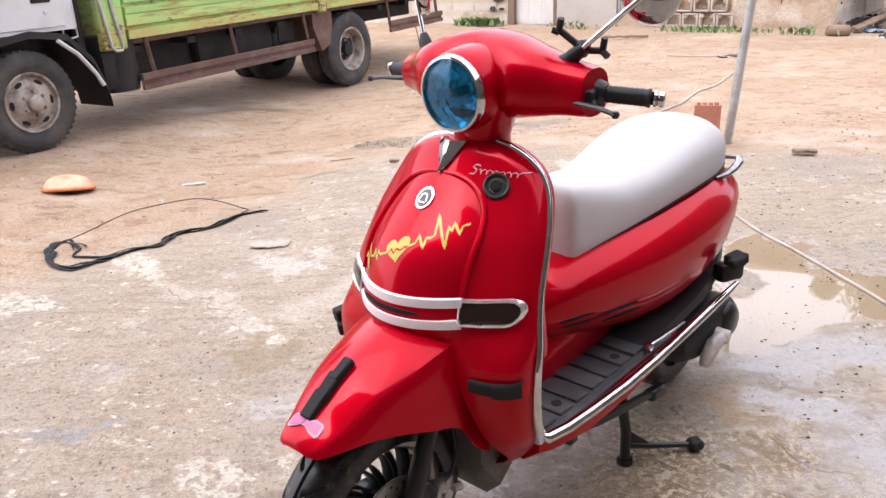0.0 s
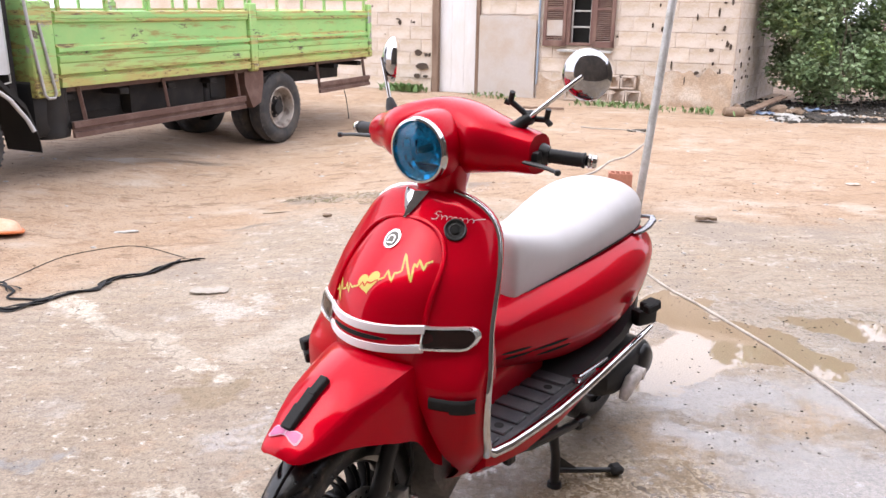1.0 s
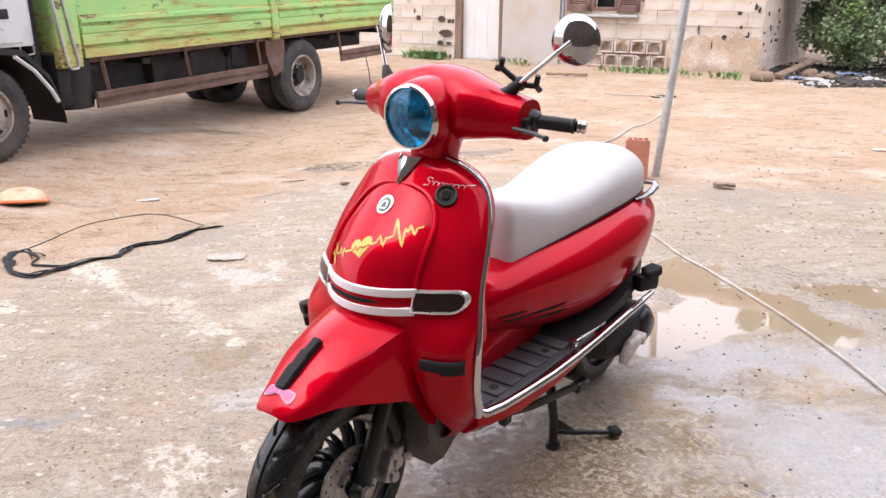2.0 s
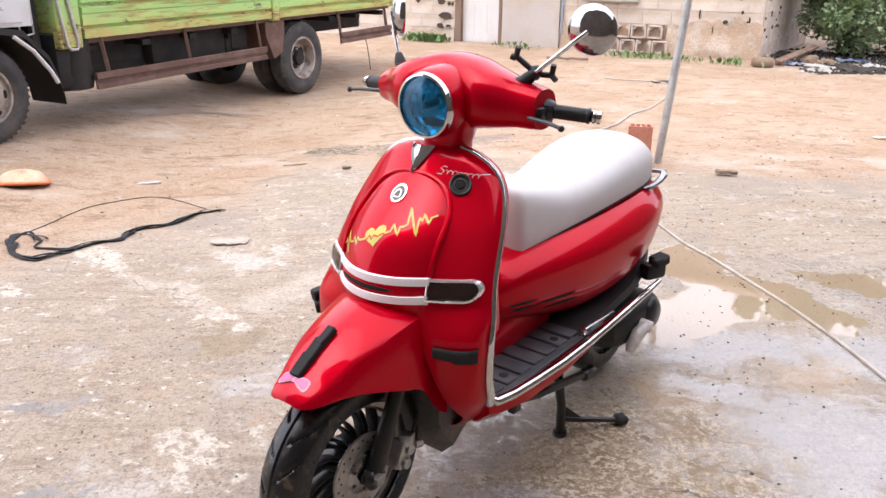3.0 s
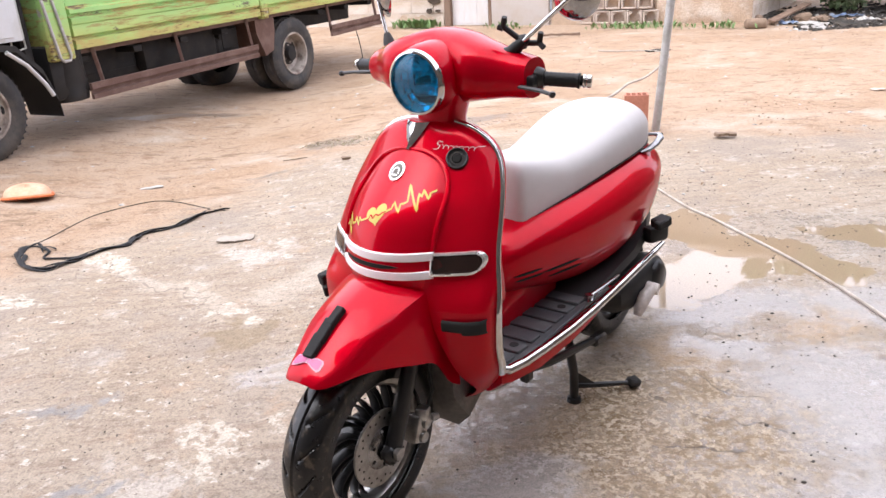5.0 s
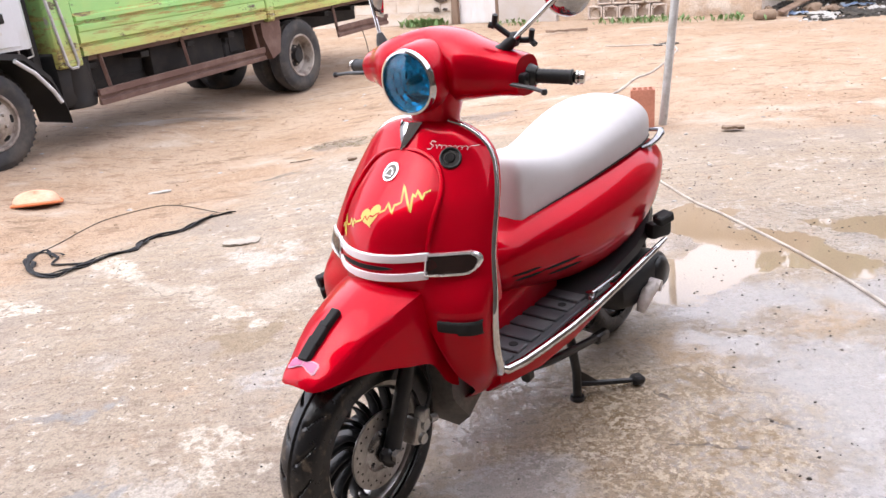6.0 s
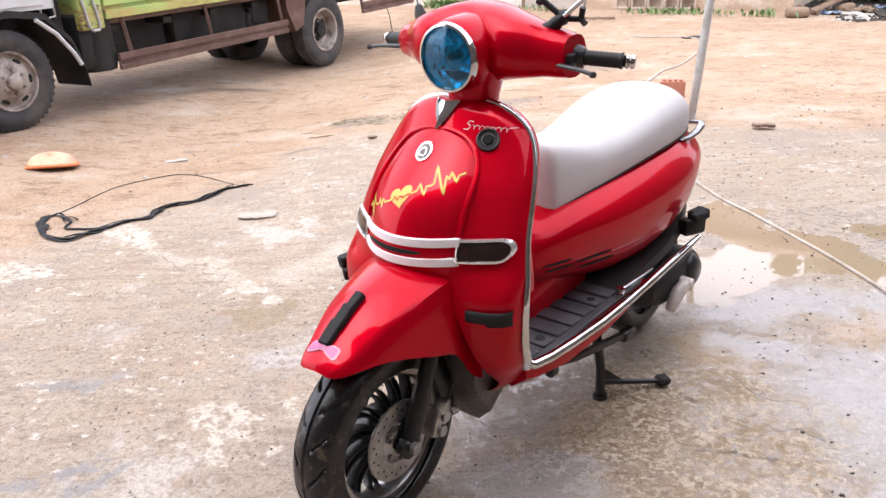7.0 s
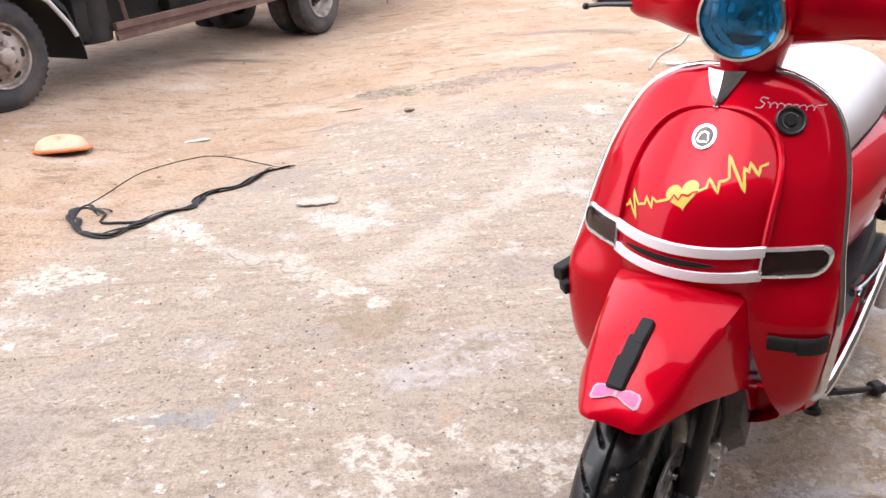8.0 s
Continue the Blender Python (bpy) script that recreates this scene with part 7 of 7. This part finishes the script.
def build_weeds():
    r = random.Random(5)
    to_world = WALL
    spots = [(x, (0.2 if x > 3 else 0.55) + 0.3 * r.random()) for x in (0.25, 0.4, 0.95, 1.15, 1.3, 1.45, 1.6, 1.75, 1.9, 2.05, 3.7, 4.0, 5.5, 5.6, 5.7, 5.8, 5.9, 5.65)]
    verts, faces = [], []
    for sx, sy in spots:
        big = 1.7 if sx > 5.3 else 1.15
        for k in range(48 if sx > 5.3 else 26):
            a = r.uniform(0, 6.28)
            base = to_world @ Vector((sx + r.gauss(0, 0.16), sy + r.gauss(0, 0.1), 0))
            base.z = ground_z(base.x, base.y)
            h = r.uniform(0.03, 0.1) * big
            tip = base + Vector((math.cos(a) * h * 0.6, math.sin(a) * h * 0.6, h))
            side = Vector((-math.sin(a), math.cos(a), 0)) * h * 0.22
            mid = base.lerp(tip, 0.5) + Vector((0, 0, h * 0.12))
            i = len(verts)
            verts += [base, mid + side, tip, mid - side]
            faces += [(i, i + 1, i + 2), (i, i + 2, i + 3)]
    me = bpy.data.meshes.new("weeds")
    me.from_pydata(verts, [], faces)
    me.materials.append(M_WEED)
    tagged(new("weeds", me), "low green weeds along the foot of the wall", "weeds", kind="stuff")


def pebble(bm, c, s, r):
    m = Matrix.Translation(c) @ pose(0, 0, 0, r.uniform(-20, 20), r.uniform(-20, 20), r.uniform(0, 360)) @ Matrix.Diagonal((s * r.uniform(0.7, 1.4), s * r.uniform(0.6, 1.1), s * r.uniform(0.3, 0.7), 1))
    g = bmesh.ops.create_icosphere(bm, subdivisions=1, radius=1.0, matrix=m)
    for v in g["verts"]:
        v.co += Vector((r.uniform(-1, 1), r.uniform(-1, 1), r.uniform(-1, 1))) * s * 0.15


def scatter(name, mat, count, rect, size, seed, label, flat=1.0):
    r = random.Random(seed)
    verts, faces = [], []
    for _ in range(count):
        x, y = r.uniform(rect[0], rect[1]), r.uniform(rect[2], rect[3])
        if noise.noise((x * 0.9, y * 0.9, seed * 1.7)) + 0.5 * noise.noise((x * 3.1, y * 3.1, seed)) < r.uniform(-0.35, 0.45):
            continue
        s = size * r.uniform(0.4, 1.6) ** 1.5
        z = ground_z(x, y)
        n = r.randint(4, 6)
        a0 = r.uniform(0, 6.28)
        i = len(verts)
        for k in range(n):
            a = a0 + 2 * math.pi * k / n
            q = s * r.uniform(0.6, 1.2)
            verts.append((x + q * math.cos(a), y + q * math.sin(a) * 0.8, z - 0.001))
        for k in range(n):
            a = a0 + 2 * math.pi * k / n + 0.2
            q = s * r.uniform(0.3, 0.8)
            verts.append((x + q * math.cos(a), y + q * math.sin(a) * 0.8, z + s * 0.55 * flat * r.uniform(0.6, 1.2)))
        for k in range(n):
            j = (k + 1) % n
            faces.append((i + k, i + j, i + n + j, i + n + k))
        faces.append(tuple(i + n + k for k in range(n)))
    me = bpy.data.meshes.new(name)
    me.from_pydata(verts, [], faces)
    me.materials.append(mat)
    tagged(new(name, me), label, "gravel", kind="stuff")


def build_rubble():
    r = random.Random(9)
    # rounded stone at the corner
    z = ground_z(4.86, 11.5)
    bm = bm_new()
    rings = [ringpts((x, 0, 0.1), w, w * 0.95, 18, 2.3, "yz") for x, w in ((-0.2, 0.06), (-0.17, 0.1), (0.0, 0.115), (0.17, 0.1), (0.2, 0.05))]
    loft(bm, rings)
    for v in bm.verts:
        v.co += Vector((0, 0, 0.015)) * noise.noise(v.co * 9)
    s = part("stone", bm, M_STONE)
    s.matrix_world = pose(4.86, 11.5, z - 0.005, 0, 0, -10) @ Matrix.Diagonal((0.8, 0.8, 0.75, 1))
    tagged(s, "rounded brown stone at the corner of the house", "stone")
    # old plank lying towards the hedge
    bm = bm_new()
    box(bm, (0, 0, 0), (1.35, 0.11, 0.035), 0.008)
    p = part("plank", bm, M_FRAMEWOOD)
    p.matrix_world = pose(5.62, 12.1, 0.13, 12, -6, 44)
    tagged(p, "weathered grey plank lying on rubble by the wall", "plank")
    for k in range(6):
        bm = bm_new()
        pebble(bm, (0, 0, 0), r.uniform(0.06, 0.14), r)
        x, y = 5.35 + r.uniform(-0.3, 1.0), 12.0 + r.uniform(-0.3, 0.5)
        s = part("rubble_stone", bm, M_STONE, smooth=False)
        s.location = (x, y, ground_z(x, y) + 0.04)
        tagged(s, "broken brown rubble stone on the earth", "stone", "rubble by the wall")
    # litter under the hedge
    for k in range(22):
        bm = bm_new()
        w = r.uniform(0.1, 0.24)

        def crumple(u, v):
            x, y = (u - 0.5) * w * 2, (v - 0.5) * w * 1.4
            return (x, y, 0.03 + 0.07 * abs(noise.noise((x * 9 + k, y * 9, k))) + 0.03 * noise.noise((x * 21, y * 21, k)))
        shell(bm, crumple, 9, 8, 0.004)
        x, y = r.uniform(5.4, 9.0), r.uniform(10.95, 12.5)
        q = part("litter", bm, r.choice((M_LITTER_BLUE, M_LITTER_WHITE, M_LITTER_DARK, M_LITTER_DARK)), smooth=False)
        q.matrix_world = pose(x, y, ground_z(x, y) - 0.02, 0, 0, r.uniform(0, 360))
        tagged(q, "crumpled plastic litter lying under the hedge", "litter", "litter under the hedge")
    scatter("leaf_litter", M_LITTER_DARK, 14000, (5.3, 11.5, 10.75, 14.2), 0.028, 77, "dark leaf litter and scraps under the hedge")
    scatter("leaf_scraps", M_LITTER_WHITE, 400, (5.1, 10.5, 10.8, 12.9), 0.025, 78, "pale scraps of litter under the hedge")
    # single objects on the earth
    for nm, mt, x, y, sx, sy, sz, rz, lab, cat in (
            ("scrap_of_wood", M_LITTER_WHITE, -2.008, 5.125, 0.16, 0.05, 0.012, 20, "pale splinter of wood on the earth", "scrap"),
            ("flat_stone", M_CHIP, -1.07, 3.7, 0.2, 0.1, 0.012, 5, "pale flat chip of concrete on the slab", "chip"),
            ("dry_leaf", M_STONE, 2.11, 5.09, 0.15, 0.06, 0.04, -10, "curled dark dead leaf on the slab", "leaf"),
            ("stone_chip", M_STONE, -0.62, 5.36, 0.07, 0.05, 0.04, 30, "small dark stone on the earth", "stone"),
            ("twig", M_BARK, -1.0, 5.62, 0.28, 0.007, 0.007, 20, "thin dry twig on the earth", "twig"),
            ("bark_piece", M_LITTER_DARK, 2.87, 9.55, 0.3, 0.16, 0.03, 5, "dark flat piece of scrap on the earth", "scrap"),
            ("paper_scrap", M_MORTAR, 3.95, 6.47, 0.13, 0.09, 0.006, 10, "pale scrap of paper on the earth", "scrap"),
            ("wood_slat", M_FRAMEWOOD, 2.0, 11.75, 0.62, 0.07, 0.05, -8, "old wooden slat lying near the wall", "slat"),
            ("pale_chip", M_LITTER_WHITE, 1.45, 6.15, 0.16, 0.08, 0.03, 0, "pale chip of plaster on the earth", "chip")):
        bm = bm_new()

        def flake(u, v):
            x_, y_ = (u - 0.5) * sx, (v - 0.5) * sy
            e = (1 - (2 * abs(u - 0.5)) ** 4 * 0.5) * (1 + 0.7 * noise.noise((x_ * 30 + x, v, y)))
            return (x_, y_ * e, 0.004 + sz * 0.6 * abs(noise.noise((x_ * 14 + x, y_ * 14, y))) + 0.3 * sz)
        shell(bm, flake, 10, 6, max(sz * 0.5, 0.004))
        q = part(nm, bm, mt, smooth=False)
        q.matrix_world = pose(x, y, ground_z(x, y) - 0.001, 0, 0, rz)
        tagged(q, lab, cat)
    scatter("gravel", M_GRAVEL, 4200, (-4.2, 6.5, 4.0, 12.0), 0.0075, 31, "small stones and crumbs on the bare earth")
    scatter("grit", M_LITTER_DARK, 4000, (-2.6, 2.6, 1.0, 5.0), 0.003, 32, "dark grit scattered over the slab")
    scatter("coarse_grit", M_LITTER_DARK, 1300, (0.9, 3.4, 1.3, 4.6), 0.0046, 35, "coarse dark grit on the wet slab", 0.8)
    scatter("plaster_crumbs", M_LITTER_WHITE, 520, (-4.2, 6.0, 3.6, 11.0), 0.014, 33, "pale plaster crumbs on the earth", 0.5)


build_pole()
build_brick()
build_cable()
build_hose()
build_orange()
build_hedge()
build_weeds()
build_rubble()
